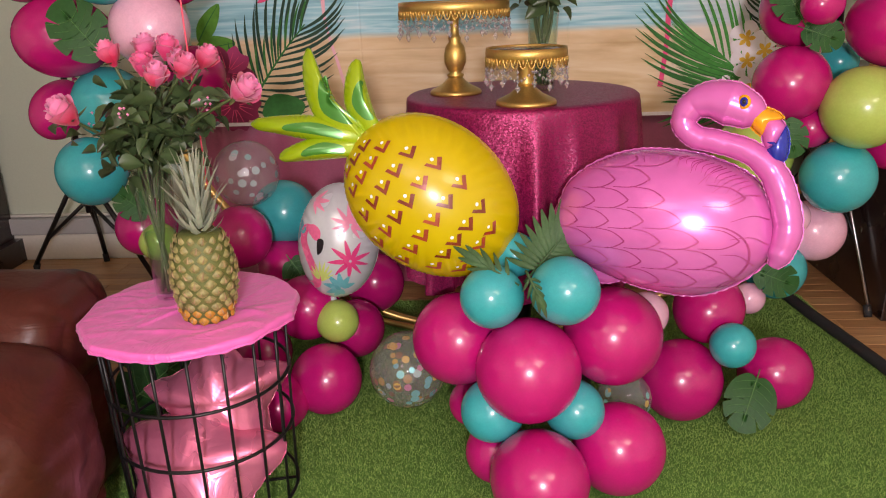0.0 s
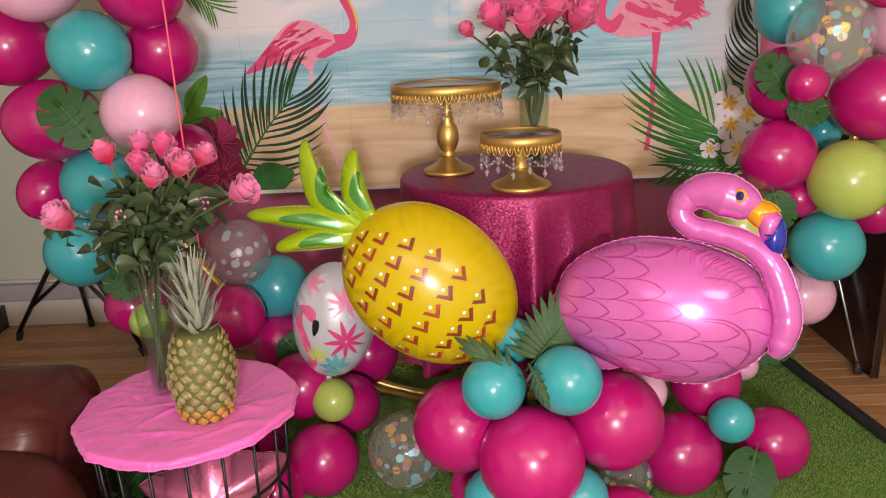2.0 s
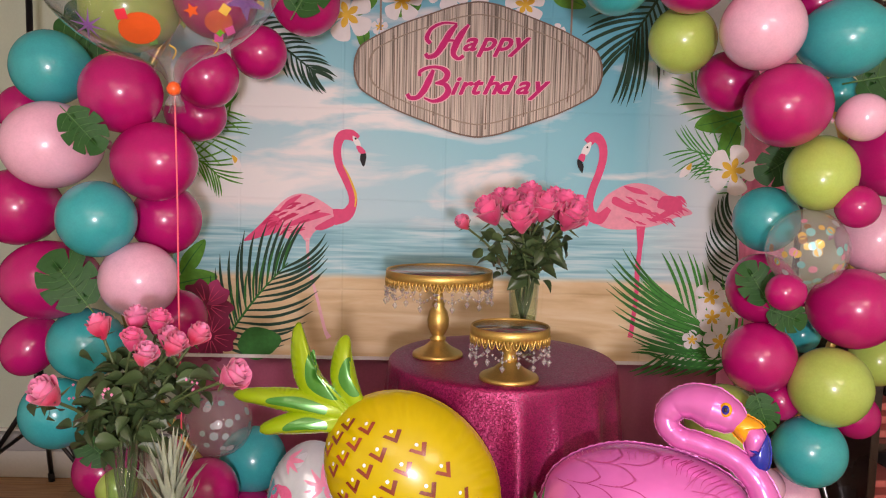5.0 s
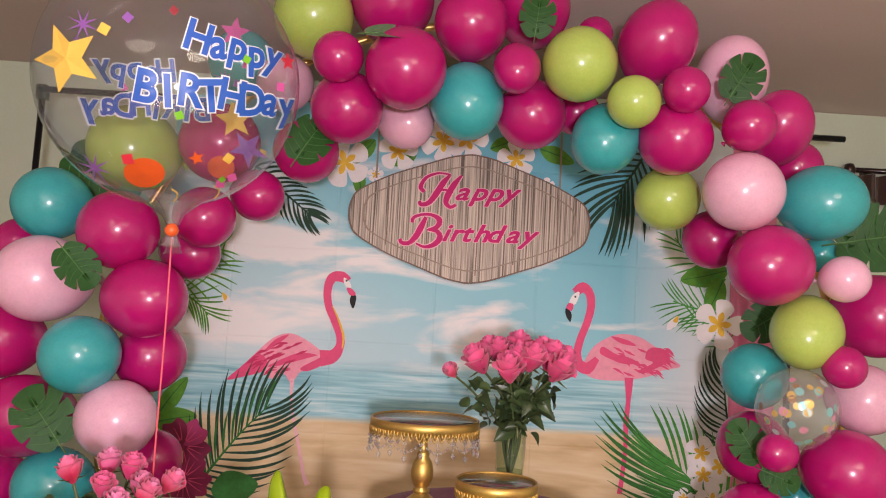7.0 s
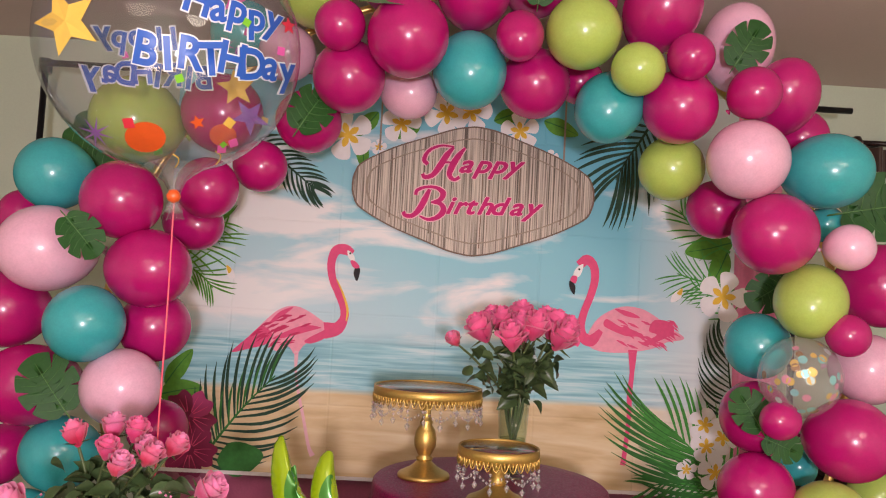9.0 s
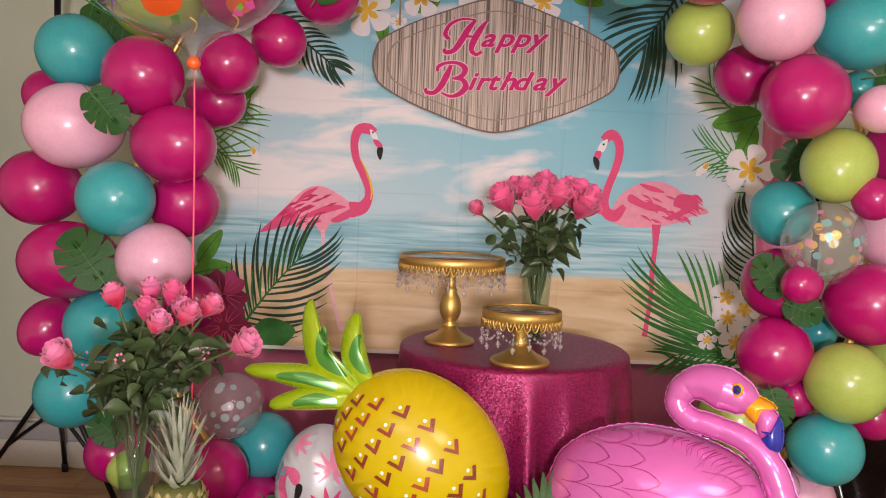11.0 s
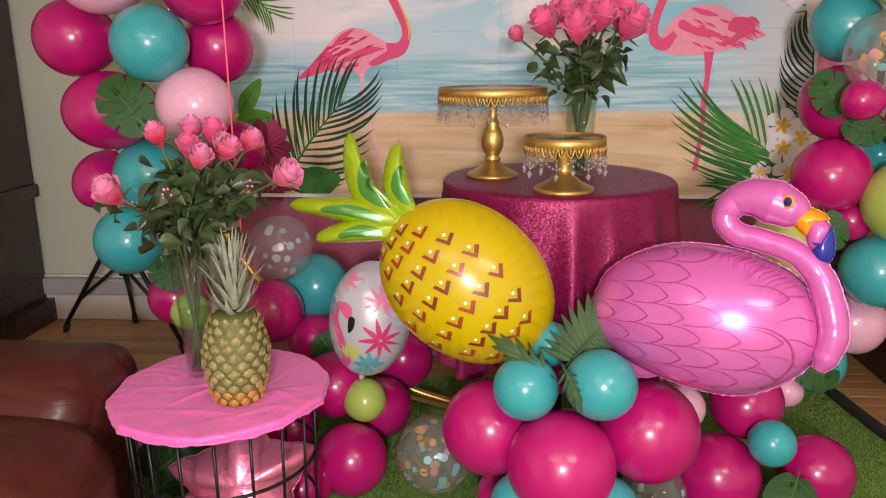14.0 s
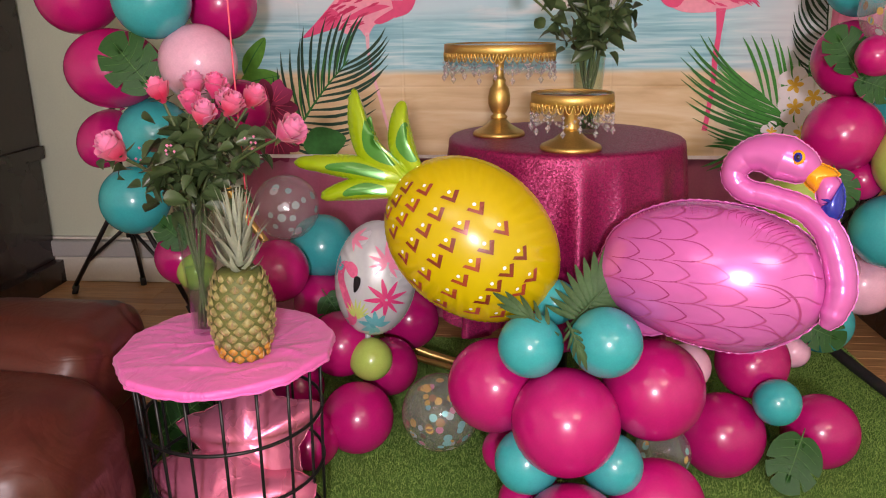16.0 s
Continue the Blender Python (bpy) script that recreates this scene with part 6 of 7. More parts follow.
# pineapple balloon
pine = empty("pineapple_balloon", -0.101, 1.74, 0.52)
A1, A2, PT = 0.222, 0.176, radians(-38)
axis = lambda s, w: (s * math.cos(PT) - w * math.sin(PT), s * math.sin(PT) + w * math.cos(PT))
body = Foil((-0.101, 1.74, 0.717), 12, 0, [axis(A1 * math.cos(a) * (1 + 0.03 * math.cos(a)), A2 * math.sin(a)) for a in (2 * math.pi * k / 20 for k in range(20))], 0.125, 0.52, 30, 0.085)
pb = part("body", body.mesh(18, 0.0015), YELLOWFOIL, pine, "glossy yellow foil")
for s in (-0.188, -0.150, -0.095, -0.033, 0.038, 0.106, 0.157):
    for j in range(6):
        w = 0.074 - 1.9 * s * s - (0.055 - 0.45 * s * s) * j * (1 - 0.035 * j)
        if (s / A1) ** 2 + (w / A2) ** 2 < 0.90:
            cx, cz = axis(s, w)
            k, turn, mark, dot = 0.0152, -radians(min(36.0, max(0.0, 15 - 125 * cx))), bmesh.new(), bmesh.new()
            out = Vector((cx, cz)).normalized() if s or w else Vector((1, 0))
            flat = 0.62 * ((s / A1) ** 2 + (w / A2) ** 2)

            def at(p, q):
                """The place of a mark's corner, drawn in where the foil turns away."""
                d = Vector((p * math.cos(turn) - q * math.sin(turn), p * math.sin(turn) + q * math.cos(turn))) * k
                d -= out * d.dot(out) * flat
                return (cx + d.x, cz + d.y)
            body.decal(mark, [at(0.95, 1.20), at(0.28, 1.02), at(0.50, -0.42), at(1.22, -1.02)], 0.0030, 1)
            body.decal(mark, [at(0.50, -0.42), at(-1.05, -0.34), at(-1.32, -0.84), at(1.22, -1.02)], 0.0030, 1)
            body.decal(dot, [at(-0.42 + 0.29 * math.cos(q), 0.42 + 0.29 * math.sin(q)) for q in (math.pi / 4 * g for g in range(8))], 0.0026, 2)
            part("angle_mark", mark, REDINK, pb, "printed brick red angle mark")
            part("dot", dot, WHITEINK, pb, "printed white dot")
for tip, base, wide, bend in (((-0.275, 0.345), (-0.140, 0.125), 0.062, 0.040), ((-0.163, 0.318), (-0.120, 0.140), 0.060, 0.022), ((-0.415, 0.178), (-0.135, 0.135), 0.056, -0.010), ((-0.352, 0.098), (-0.150, 0.115), 0.056, -0.012)):
    lf = Foil((-0.101, 1.735, 0.717), 12, 0, leaf_outline(base, tip, wide, bend), 0.028, 0.6, 16, 0.14, 5)
    lo = part("leaf", lf.mesh(7, 0.0012), GREENFOIL, pine, "lime green foil leaf")
    bm = bmesh.new()
    b, t = Vector((*base, 0)), Vector((*tip, 0))
    inner = leaf_outline(tuple((b.lerp(t, 0.22))[:2]), tuple((b.lerp(t, 0.72))[:2]), wide * 0.5, bend * 0.8)
    lf.decal(bm, inner, 0.0014)
    part("leaf_print", bm, DARKFOIL, lo, "printed dark green leaf heart")
tagged(pine, "large shiny yellow pineapple foil balloon with green leaves", "foil balloon", "foil balloons")

# flamingo balloon
fl = empty("flamingo_balloon", 0.436, 1.60, 0.53)
FO = (0.436, 1.60, 0.685)
OUT = [(-0.268, -0.030), (-0.254, 0.025), (-0.234, 0.069), (-0.175, 0.116), (-0.093, 0.146), (0.0, 0.150), (0.068, 0.140), (0.146, 0.110), (0.194, 0.059), (0.213, -0.006), (0.200, -0.060), (0.154, -0.112), (0.083, -0.152), (0.004, -0.160), (-0.093, -0.147), (-0.172, -0.122), (-0.240, -0.080)]
fb = Foil(FO, 12, -25, OUT, 0.125, 0.5)
fbo = part("body", fb.mesh(18, 0.0055), FLAMFOIL, fl, "glossy pink foil")
lines, frn = bmesh.new(), random.Random(6)
for j in range(-4, 5):
    for i in range(-5, 4):
        x, y = 0.074 * i + 0.037 * (j % 2), 0.043 * j
        d = Vector((x, y, 0)) - fb.c
        f = d.length / fb.reach(math.atan2(d.y, d.x))
        if f > 0.95 or (x > 0.13 and y > -0.12) or (x > -0.02 and y > 0.05) or (abs(x - 0.05) < 0.05 and y > -0.03):
            continue
        sw = 0.10 * (x + 0.10)
        for s in (1, -1):
            fb.ribbon(lines, [fb.inside(p, 0.96) for p in ((x - 0.038, y + 0.0215 * s + sw), (x + 0.002, y + 0.019 * s + sw), (x + 0.024, y + 0.010 * s + sw), (x + 0.037, y + sw))], (0.0014, 0.0034))
# fringe along the back
for k in range(34):
    a = radians(150 - 122 * k / 33 + frn.uniform(-2, 2))
    r0, r1 = fb.reach(a) * frn.uniform(0.94, 0.98), fb.reach(a) * frn.uniform(0.80, 0.90)
    p0, p1 = fb.c + Vector((math.cos(a), math.sin(a), 0)) * r0, fb.c + Vector((math.cos(a - 0.10), math.sin(a - 0.10), 0)) * r1 + Vector((-0.022, 0, 0))
    fb.ribbon(lines, [p0[:2], (p0.lerp(p1, 0.5) + Vector((-0.008, 0.003, 0)))[:2], p1[:2]], (0.0020, 0.0006))
# layered plumes towards the breast
for k in range(7):
    a = radians(46 - 13 * k)
    p0 = fb.c + Vector((math.cos(a), math.sin(a), 0)) * fb.reach(a) * 0.95
    p1 = fb.c + Vector((math.cos(a), math.sin(a), 0)) * fb.reach(a) * 0.66
    fb.ribbon(lines, [p1[:2], (p1.lerp(p0, 0.5) + Vector((0.004, 0.010, 0)))[:2], p0[:2]], (0.0008, 0.0032))
fb.ribbon(lines, [fb.inside(p, 0.95) for p in ((0.070, 0.004), (0.122, 0.002), (0.158, -0.021), (0.168, -0.058), (0.150, -0.095), (0.105, -0.130))], 0.0042)
tagged(part("feather_print", lines, FLAMLINE, fbo, "printed rose feather outlines"), kind="stuff")


def fpt(p, lift=0.0):
    return fb.o + fb.r * p[0] + fb.u * p[1] + fb.n * lift


NECK = [(0.212, -0.072), (0.222, -0.046), (0.231, 0.005), (0.217, 0.065), (0.189, 0.121), (0.142, 0.157), (0.077, 0.174), (0.030, 0.183), (0.006, 0.211), (0.020, 0.244), (0.056, 0.259), (0.097, 0.252), (0.137, 0.236), (0.160, 0.224)]
GIRTH = [0.010, 0.024, 0.029, 0.029, 0.027, 0.024, 0.0235, 0.0235, 0.0250, 0.030, 0.038, 0.045, 0.035, 0.016]
npts = smooth_line([fpt(p, 0.03) for p in NECK], 12)
nrad = []
for i in range(len(npts)):
    f = i / (len(npts) - 1)
    g = f * (len(GIRTH) - 1)
    j = min(int(g), len(GIRTH) - 2)
    r = GIRTH[j] + (GIRTH[j + 1] - GIRTH[j]) * (g - j)
    nrad.append(r * (1 - 0.045 * abs(math.sin(15 * math.pi * f)) ** 8 * (f < 0.72)))
bm = tube(bmesh.new(), npts, nrad, 18)
nk = part("neck", bm, FLAMFOIL, fl, "curved pink foil neck and head")
bm = bmesh.new()
nl = [Vector((p[0], p[1], 0)) for p in NECK]
nl = smooth_line(nl, 12)
prev = None
for i, p in enumerate(nl):
    d = (nl[min(i + 1, len(nl) - 1)] - nl[max(i - 1, 0)]).normalized()
    q = Vector((-d.y, d.x, 0))
    w = nrad[i] + 0.0016 + 0.0010 * math.sin(i * 2.1)
    cur = (bm.verts.new(fpt(p + q * w, 0.0300)), bm.verts.new(fpt(p - q * w, 0.0300)))
    if prev:
        bm.faces.new((prev[0], prev[1], cur[1], cur[0]))
    prev = cur
part("seam", bm, FLAMFOIL, nk, "crimped foil seam")
for nm, out, mtl, th, lb in (("upper_beak", [(0.124, 0.231), (0.151, 0.246), (0.181, 0.240), (0.198, 0.226), (0.176, 0.218), (0.164, 0.192), (0.150, 0.198), (0.136, 0.212)], ORANGEINK, 0.026, "orange foil beak base"),
                             ("beak_middle", [(0.162, 0.221), (0.182, 0.229), (0.202, 0.212), (0.198, 0.186), (0.182, 0.162), (0.166, 0.177)], FLAMFOIL, 0.022, "pink foil beak middle"),
                             ("beak_tip", [(0.166, 0.180), (0.182, 0.170), (0.195, 0.192), (0.203, 0.212), (0.211, 0.191), (0.211, 0.150), (0.190, 0.133), (0.174, 0.154)], BLUEINK, 0.024, "royal blue foil beak tip")):
    f = Foil(fpt((0, 0), 0.030), 12, -25, out, th, 0.5, 0, 0, 4)
    part(nm, f.mesh(6, 0.004), mtl, fl, lb)
for nm, rx, rz, lift, mtl in (("eye_patch", 0.0125, 0.0145, 0.0, ORANGEINK), ("iris", 0.0078, 0.0095, 0.002, BLUEINK), ("pupil", 0.004, 0.005, 0.0035, BLACKINK)):
    bm = bmesh.new()
    c = fpt((0.124, 0.254), 0.030 + 0.0395 + lift)
    vs = [bm.verts.new(c + fb.r * rx * math.cos(a) + fb.u * rz * math.sin(a)) for a in (2 * math.pi * k / 16 for k in range(16))]
    cap = bm.verts.new(c + fb.n * 0.003)
    low = [bm.verts.new(v.co - fb.n * 0.010) for v in vs]
    for k in range(16):
        bm.faces.new((cap, vs[k], vs[(k + 1) % 16]))
        bm.faces.new((vs[k], low[k], low[(k + 1) % 16], vs[(k + 1) % 16]))
    part(nm, bm, mtl, nk, "printed eye")
for lx in (-0.150, -0.045):
    ft = Foil(fpt((0, 0), -0.02), 12, -25, [(lx - 0.06, -0.135), (lx, -0.118), (lx + 0.055, -0.140), (lx + 0.02, -0.160), (lx - 0.03, -0.156)], 0.014, 0.5, 9, 0.4, 4)
    part("foot", ft.mesh(5, 0.004), FLAMFOIL, fl, "flattened foil foot")
tagged(fl, "large glossy pink flamingo foil balloon with printed feathers", "foil balloon", "foil balloons")

# round printed balloon
FC = (-0.391, 2.085, 0.494)
rf = empty("printed_balloon", FC[0], FC[1], 0.33)
el = [(0.118 * math.cos(a) * 1.0 + 0.010 * math.sin(a), 0.168 * math.sin(a)) for a in (2 * math.pi * k / 18 for k in range(18))]
rfo = Foil(FC, 8, 0, el, 0.095, 0.5, 24, 0.06)
GREYFOIL = mat("pearl_foil", (0.66, 0.68, 0.72), 0.25, metal=0.2, coat=0.5, vary=0.05)
rb = part("body", rfo.mesh(14, 0.0015), GREYFOIL, rf, "pearly white foil")
TEALINK, LIMEINK, HOTINK, PALEINK = (mat("foil_ink_" + n, c, 0.28, coat=0.4, vary=0.08) for n, c in (("teal", (0.13, 0.42, 0.48)), ("lime", (0.58, 0.66, 0.18)), ("hot", (0.72, 0.05, 0.22)), ("pale", (0.84, 0.27, 0.42))))


def foil_frond(x, z, size, n, start, span, wide, mtl, label, lift=0.0016):
    bm = bmesh.new()
    for k in range(n):
        a = radians(start + span * k / max(1, n - 1))
        ln = size * (0.75 + 0.25 * math.sin(math.pi * k / max(1, n - 1)))
        f = lambda l, s: (x + ln * (l * math.cos(a) - s * math.sin(a)), z + ln * (l * math.sin(a) + s * math.cos(a)))
        rfo.decal(bm, [rfo.inside(p) for p in (f(0.05, 0), f(0.4, wide), f(1, 0), f(0.4, -wide))], lift + 0.0002 * (k % 3), 3)
    part("leaf_print", bm, mtl, rb, label)


foil_frond(0.045, -0.045, 0.066, 9, -20, 320, 0.115, HOTINK, "printed hot pink leaf")
foil_frond(0.012, -0.128, 0.055, 8, 20, 250, 0.18, TEALINK, "printed teal leaf")
foil_frond(-0.045, -0.105, 0.065, 8, 30, 100, 0.07, LIMEINK, "printed lime frond")
foil_frond(0.050, 0.058, 0.064, 10, -60, 280, 0.10, PALEINK, "printed pale pink leaf")
foil_frond(-0.055, 0.125, 0.05, 7, -80, 240, 0.14, PALEINK, "printed pale pink leaf")
foil_frond(-0.095, 0.03, 0.05, 6, 60, 150, 0.18, TEALINK, "printed teal leaf")
bm = bmesh.new()
rfo.ribbon(bm, [(-0.050, 0.045), (-0.078, 0.050), (-0.088, 0.015), (-0.075, -0.030), (-0.060, -0.075), (-0.058, -0.110), (-0.085, -0.125)], (0.020, 0.028), 0.0022)
rfo.decal(bm, [(-0.075, 0.050), (-0.055, 0.062), (-0.035, 0.045), (-0.038, 0.020), (-0.055, 0.020)], 0.0023)
part("flamingo_print", bm, mat("foil_ink_rose", (0.80, 0.13, 0.30), 0.28, coat=0.4, vary=0.15), rb, "printed pink flamingo")
bm = bmesh.new()
rfo.decal(bm, [(-0.042, 0.022), (-0.026, 0.018), (-0.030, -0.008), (-0.045, -0.024), (-0.047, 0.0)], 0.0028)
part("beak_print", bm, BLACKINK, rb, "printed black beak")
bm = lathe(bmesh.new(), [(0, 0.0), (0.012, 0.004), (0.007, 0.018), (0.004, 0.03)], (FC[0] - 0.03, FC[1], 0.302), 10)
part("tail", bm, GREYFOIL, rf, "crinkled foil tail")
tagged(rf, "oval foil balloon printed with flamingos and tropical leaves", "foil balloon", "foil balloons")


# foil stars in the basket
def star(origin, pitch, yaw, size, turn, inner, thick, label):
    out = []
    for k in range(10):
        a, r = radians(turn + 36 * k), size if k % 2 == 0 else size * inner
        out.append((r * math.cos(a), r * math.sin(a)))
    f = Foil(origin, pitch, yaw, out, size * thick, 0.62, 44, 0.07, 3)
    t = part("foil_star", f.mesh(14, 0.002), STAR)
    tip = f.o + f.r * f.line[0].x * 1.02 + f.u * f.line[0].y * 1.02
    part("tab", lathe(bmesh.new(), [(0, -0.008), (0.006, -0.006), (0.008, 0.004), (0, 0.008)], tip, 8), STAR, t, "crimped filling tab")
    return tagged(t, label, "foil balloon", "foil stars")


star((-0.622, 1.612, 0.246), 22, 6, 0.188, 96, 0.60, 0.44, "metallic pink star foil balloon inside a wire basket")
star((-0.662, 1.520, 0.118), 38, -6, 0.222, 160, 0.68, 0.44, "metallic pink star foil balloon lying in a wire basket")


# ---- clear balloons ----
def confetti_balloon(x, y, z, r, seed, amount, drift, foil, label):
    ob = balloon(x, y, z, r, 1.0, 90, "clear", "the confetti balloons", (x, y + 0.3, z - 0.4))
    ob.name = "confetti_balloon"
    ob["label"] = label
    crng, bm = random.Random(seed), bmesh.new()
    inv = ob.matrix_world.inverted()
    for k in range(amount):
        d = (Vector((crng.gauss(0, 1), crng.gauss(0, 1), crng.gauss(0, 1))) + Vector(drift)).normalized()
        s = crng.uniform(0.0085, 0.0130)
        c = Vector((x, y, z)) + d * r * 0.965
        e = d.orthogonal().normalized()
        g = d.cross(e)
        vs = [bm.verts.new(inv @ (c + e * s * math.cos(a) + g * s * math.sin(a))) for a in (2 * math.pi * q / 10 for q in range(10))]
        bm.faces.new(vs)
    me = bpy.data.meshes.new("confetti")
    bm.to_mesh(me)
    bm.free()
    me.materials.append(foil)
    c = new("confetti", me)
    c.parent = ob
    tagged(c, "gold, teal and pink foil confetti dots", kind="stuff")
    ob.visible_shadow = True
    return ob


for i, (x, y, z, r, *_) in enumerate(CLEAR_ROWS):
    confetti_balloon(x, y, z, r, 30 + i, (40, 26, 62, 30)[i], ((0.0, -1.3, -0.1), (0.7, -0.8, -0.5), (0, -0.3, -0.35), (0, -0.3, -0.35))[i], CONFETTI_PALE if i == 1 else CONFETTI,
                     "clear latex balloon with pale confetti dots" if i == 1 else "clear latex balloon filled with round foil confetti")

# the large clear bubble balloon with its printed greeting
BC, BR = Vector((-0.656, 1.71, 1.917)), 0.281
EYE_WAY = (Vector((-0.08, -0.04, 1.43)) - BC).normalized()
B_RIGHT = Vector((0, 0, 1)).cross(EYE_WAY).normalized()
B_UP = EYE_WAY.cross(B_RIGHT)
TWIST = radians(17)
B_RIGHT, B_UP = B_RIGHT * math.cos(TWIST) + B_UP * math.sin(TWIST), B_UP * math.cos(TWIST) - B_RIGHT * math.sin(TWIST)
bub = empty("bubble_balloon", -0.625, 1.71, 1.56)
prof = []
for k in range(25):
    a = math.pi / 2 - (math.pi - 0.22) * k / 24
    prof.append((BR * math.cos(a) if k else 0.0, BR * math.sin(a)))
prof += [(0.045, -BR - 0.004), (0.024, -BR - 0.020), (0.012, -BR - 0.045), (0.007, -BR - 0.075), (0.012, -BR - 0.085), (0.02, -BR - 0.105)]
axis_z = (BC - Vector((-0.625, 1.71, 1.581))).normalized()
bm = lathe(bmesh.new(), prof[::-1], sides=56)
bm.transform(Matrix.Translation(BC) @ axis_z.to_track_quat("Z", "Y").to_matrix().to_4x4())
skin = part("skin", bm, BUBBLE, bub, "clear stretched vinyl")
skin.visible_shadow = False


def on_bubble(u, v, side=1, lift=0.003):
    w = math.sqrt(max(0.0, 1 - u * u - v * v)) * side
    return BC + (B_RIGHT * u + B_UP * v + EYE_WAY * w) * (BR + lift)


B_BLUE, B_WHITE, B_GOLD, B_RED, B_GREEN, B_PINK, B_PURPLE, B_ORANGE = (mat("bubble_ink_" + n, c, 0.35, coat=0.2, vary=0.05) for n, c in (
    ("blue", (0.02, 0.10, 0.48)), ("white", (0.80, 0.82, 0.86)), ("gold", (0.85, 0.55, 0.10)), ("red", (0.75, 0.04, 0.07)), ("green", (0.20, 0.55, 0.03)), ("pink", (0.80, 0.12, 0.45)), ("purple", (0.28, 0.10, 0.42)), ("orange", (0.78, 0.11, 0.02))))


def bubble_word(text, cu, cv, size, turn, side):
    """Letters that hop up and down, each with a white rim; on the far side they show mirrored."""
    n, a = len(text), radians(turn)
    for bold, lift, ink_m, nm in ((0.062, 0.0025 if side > 0 else 0.0045, B_WHITE, "letter_rim"), (0.028, 0.0048 if side > 0 else 0.0015, B_BLUE, "letters")):
        whole = bmesh.new()
        for k, ch in enumerate(text):
            one = lettering(ch, 1.0, 0.0, bold)
            tilt = radians((-7, 6, -3, 8, -6, 5, -8, 4)[k % 8])
            hop = (0.0, -0.06, 0.05, -0.05, 0.06, -0.03, 0.04, -0.04)[k % 8]
            for v in one.verts:
                x, y = v.co.x * 1.36, v.co.y * 1.5
                x, y = x * math.cos(tilt) - y * math.sin(tilt), x * math.sin(tilt) + y * math.cos(tilt)
                x, y = (x + (k - (n - 1) / 2) * 0.70) * size, (y + hop) * size
                x, y = x * math.cos(a) - y * math.sin(a), x * math.sin(a) + y * math.cos(a)
                v.co = on_bubble(cu + (x if side > 0 else -x), cv + y, side, lift)
            me = bpy.data.meshes.new("scratch")
            one.to_mesh(me)
            one.free()
            whole.from_mesh(me)
            bpy.data.meshes.remove(me)
        part(nm, whole, ink_m, skin, "printed blue letters with a white rim", False)


bubble_word("Happy", 0.49, 0.15, 0.190, -21, 1)
bubble_word("BIRTHDay", 0.31, -0.16, 0.200, -16, 1)
bubble_word("Happy", -0.30, 0.16, 0.185, 13, -1)
bubble_word("BIRTHDay", -0.26, -0.18, 0.19, 13, -1)


def bubble_shape(name, cu, cv, pts, ink_m, side=1, lift=0.003):
    bm = bmesh.new()
    mid = bm.verts.new(on_bubble(cu, cv, side, lift))
    vs = [bm.verts.new(on_bubble(cu + p, cv + q, side, lift)) for p, q in pts]
    for k in range(len(vs)):
        bm.faces.new((mid, vs[k], vs[(k + 1) % len(vs)]))
    part(name, bm, ink_m, skin, "printed party shape", False)


def star_points(r, turn, n=5, inner=0.45):
    return [((r if k % 2 == 0 else r * inner) * math.cos(radians(turn + 180 / n * k)), (r if k % 2 == 0 else r * inner) * math.sin(radians(turn + 180 / n * k))) for k in range(2 * n)]


bubble_shape("star_print", -0.62, 0.24, star_points(0.24, 100), B_GOLD)
bubble_shape("star_print", 0.86, 0.02, star_points(0.07, 80), B_RED)
bubble_shape("star_print", 0.06, -0.55, star_points(0.055, 95), B_ORANGE)
bubble_shape("star_print", 0.45, -0.40, star_points(0.17, 85), B_GOLD, -1)
bubble_shape("star_print", 0.60, 0.35, star_points(0.13, 70), B_PINK, -1)
bubble_shape("burst_print", -0.46, 0.44, star_points(0.11, 10, 8, 0.2), B_PURPLE)
bubble_shape("burst_print", -0.64, -0.52, star_points(0.13, 20, 8, 0.2), B_PURPLE)
bubble_shape("burst_print", 0.44, -0.02, star_points(0.10, 20, 8, 0.2), B_PURPLE, -1)
bubble_shape("burst_print", 0.50, -0.66, star_points(0.16, 40, 5, 0.4), B_PURPLE, -1)
oval = lambda rx, ry: [(rx * math.cos(2 * math.pi * k / 22), ry * math.sin(2 * math.pi * k / 22)) for k in range(22)]
bubble_shape("balloon_print", -0.31, -0.60, oval(0.14, 0.115), B_ORANGE)
bubble_shape("balloon_print", 0.24, -0.78, oval(0.115, 0.09), B_ORANGE, -1)
brng = random.Random(3)
for k in range(22):
    u, v = brng.uniform(-0.8, 0.8), brng.uniform(-0.85, 0.75)
    if u * u + v * v < 0.85:
        s, tn = brng.uniform(0.03, 0.05), brng.uniform(0, 90)
        bubble_shape("square_print", u, v, star_points(s, tn, 2, 1.0), (B_PINK, B_GREEN, B_RED, B_PURPLE, B_GOLD)[k % 5], 1 if k % 3 else -1, 0.006)
for u, v in ((-0.16, -0.86), (0.14, -0.90)):
    bm = bmesh.new()
    tube(bm, smooth_line([on_bubble(u + 0.03 * math.sin(5 * q), v + 0.1 - 0.16 * q, 1, 0.002) if (u + 0.05) ** 2 + v * v < 0.9 else BC - axis_z * BR for q in (0, 0.25, 0.5, 0.75)]), 0.0016, 5)
    part("string_print", bm, B_GOLD, skin, "printed curly string")
part("tail", lathe(bmesh.new(), [(0.055, 0.075), (0.034, 0.060), (0.020, 0.040), (0.012, 0.020), (0.007, 0.0), (0.012, -0.012), (0.022, -0.034), (0.018, -0.036), (0.006, -0.012)], (-0.627, 1.71, 1.583), 14, lambda a, z: 0.0025 * math.sin(7 * a) * (1 + z * 10)), CLEAR, bub, "gathered clear vinyl tail")
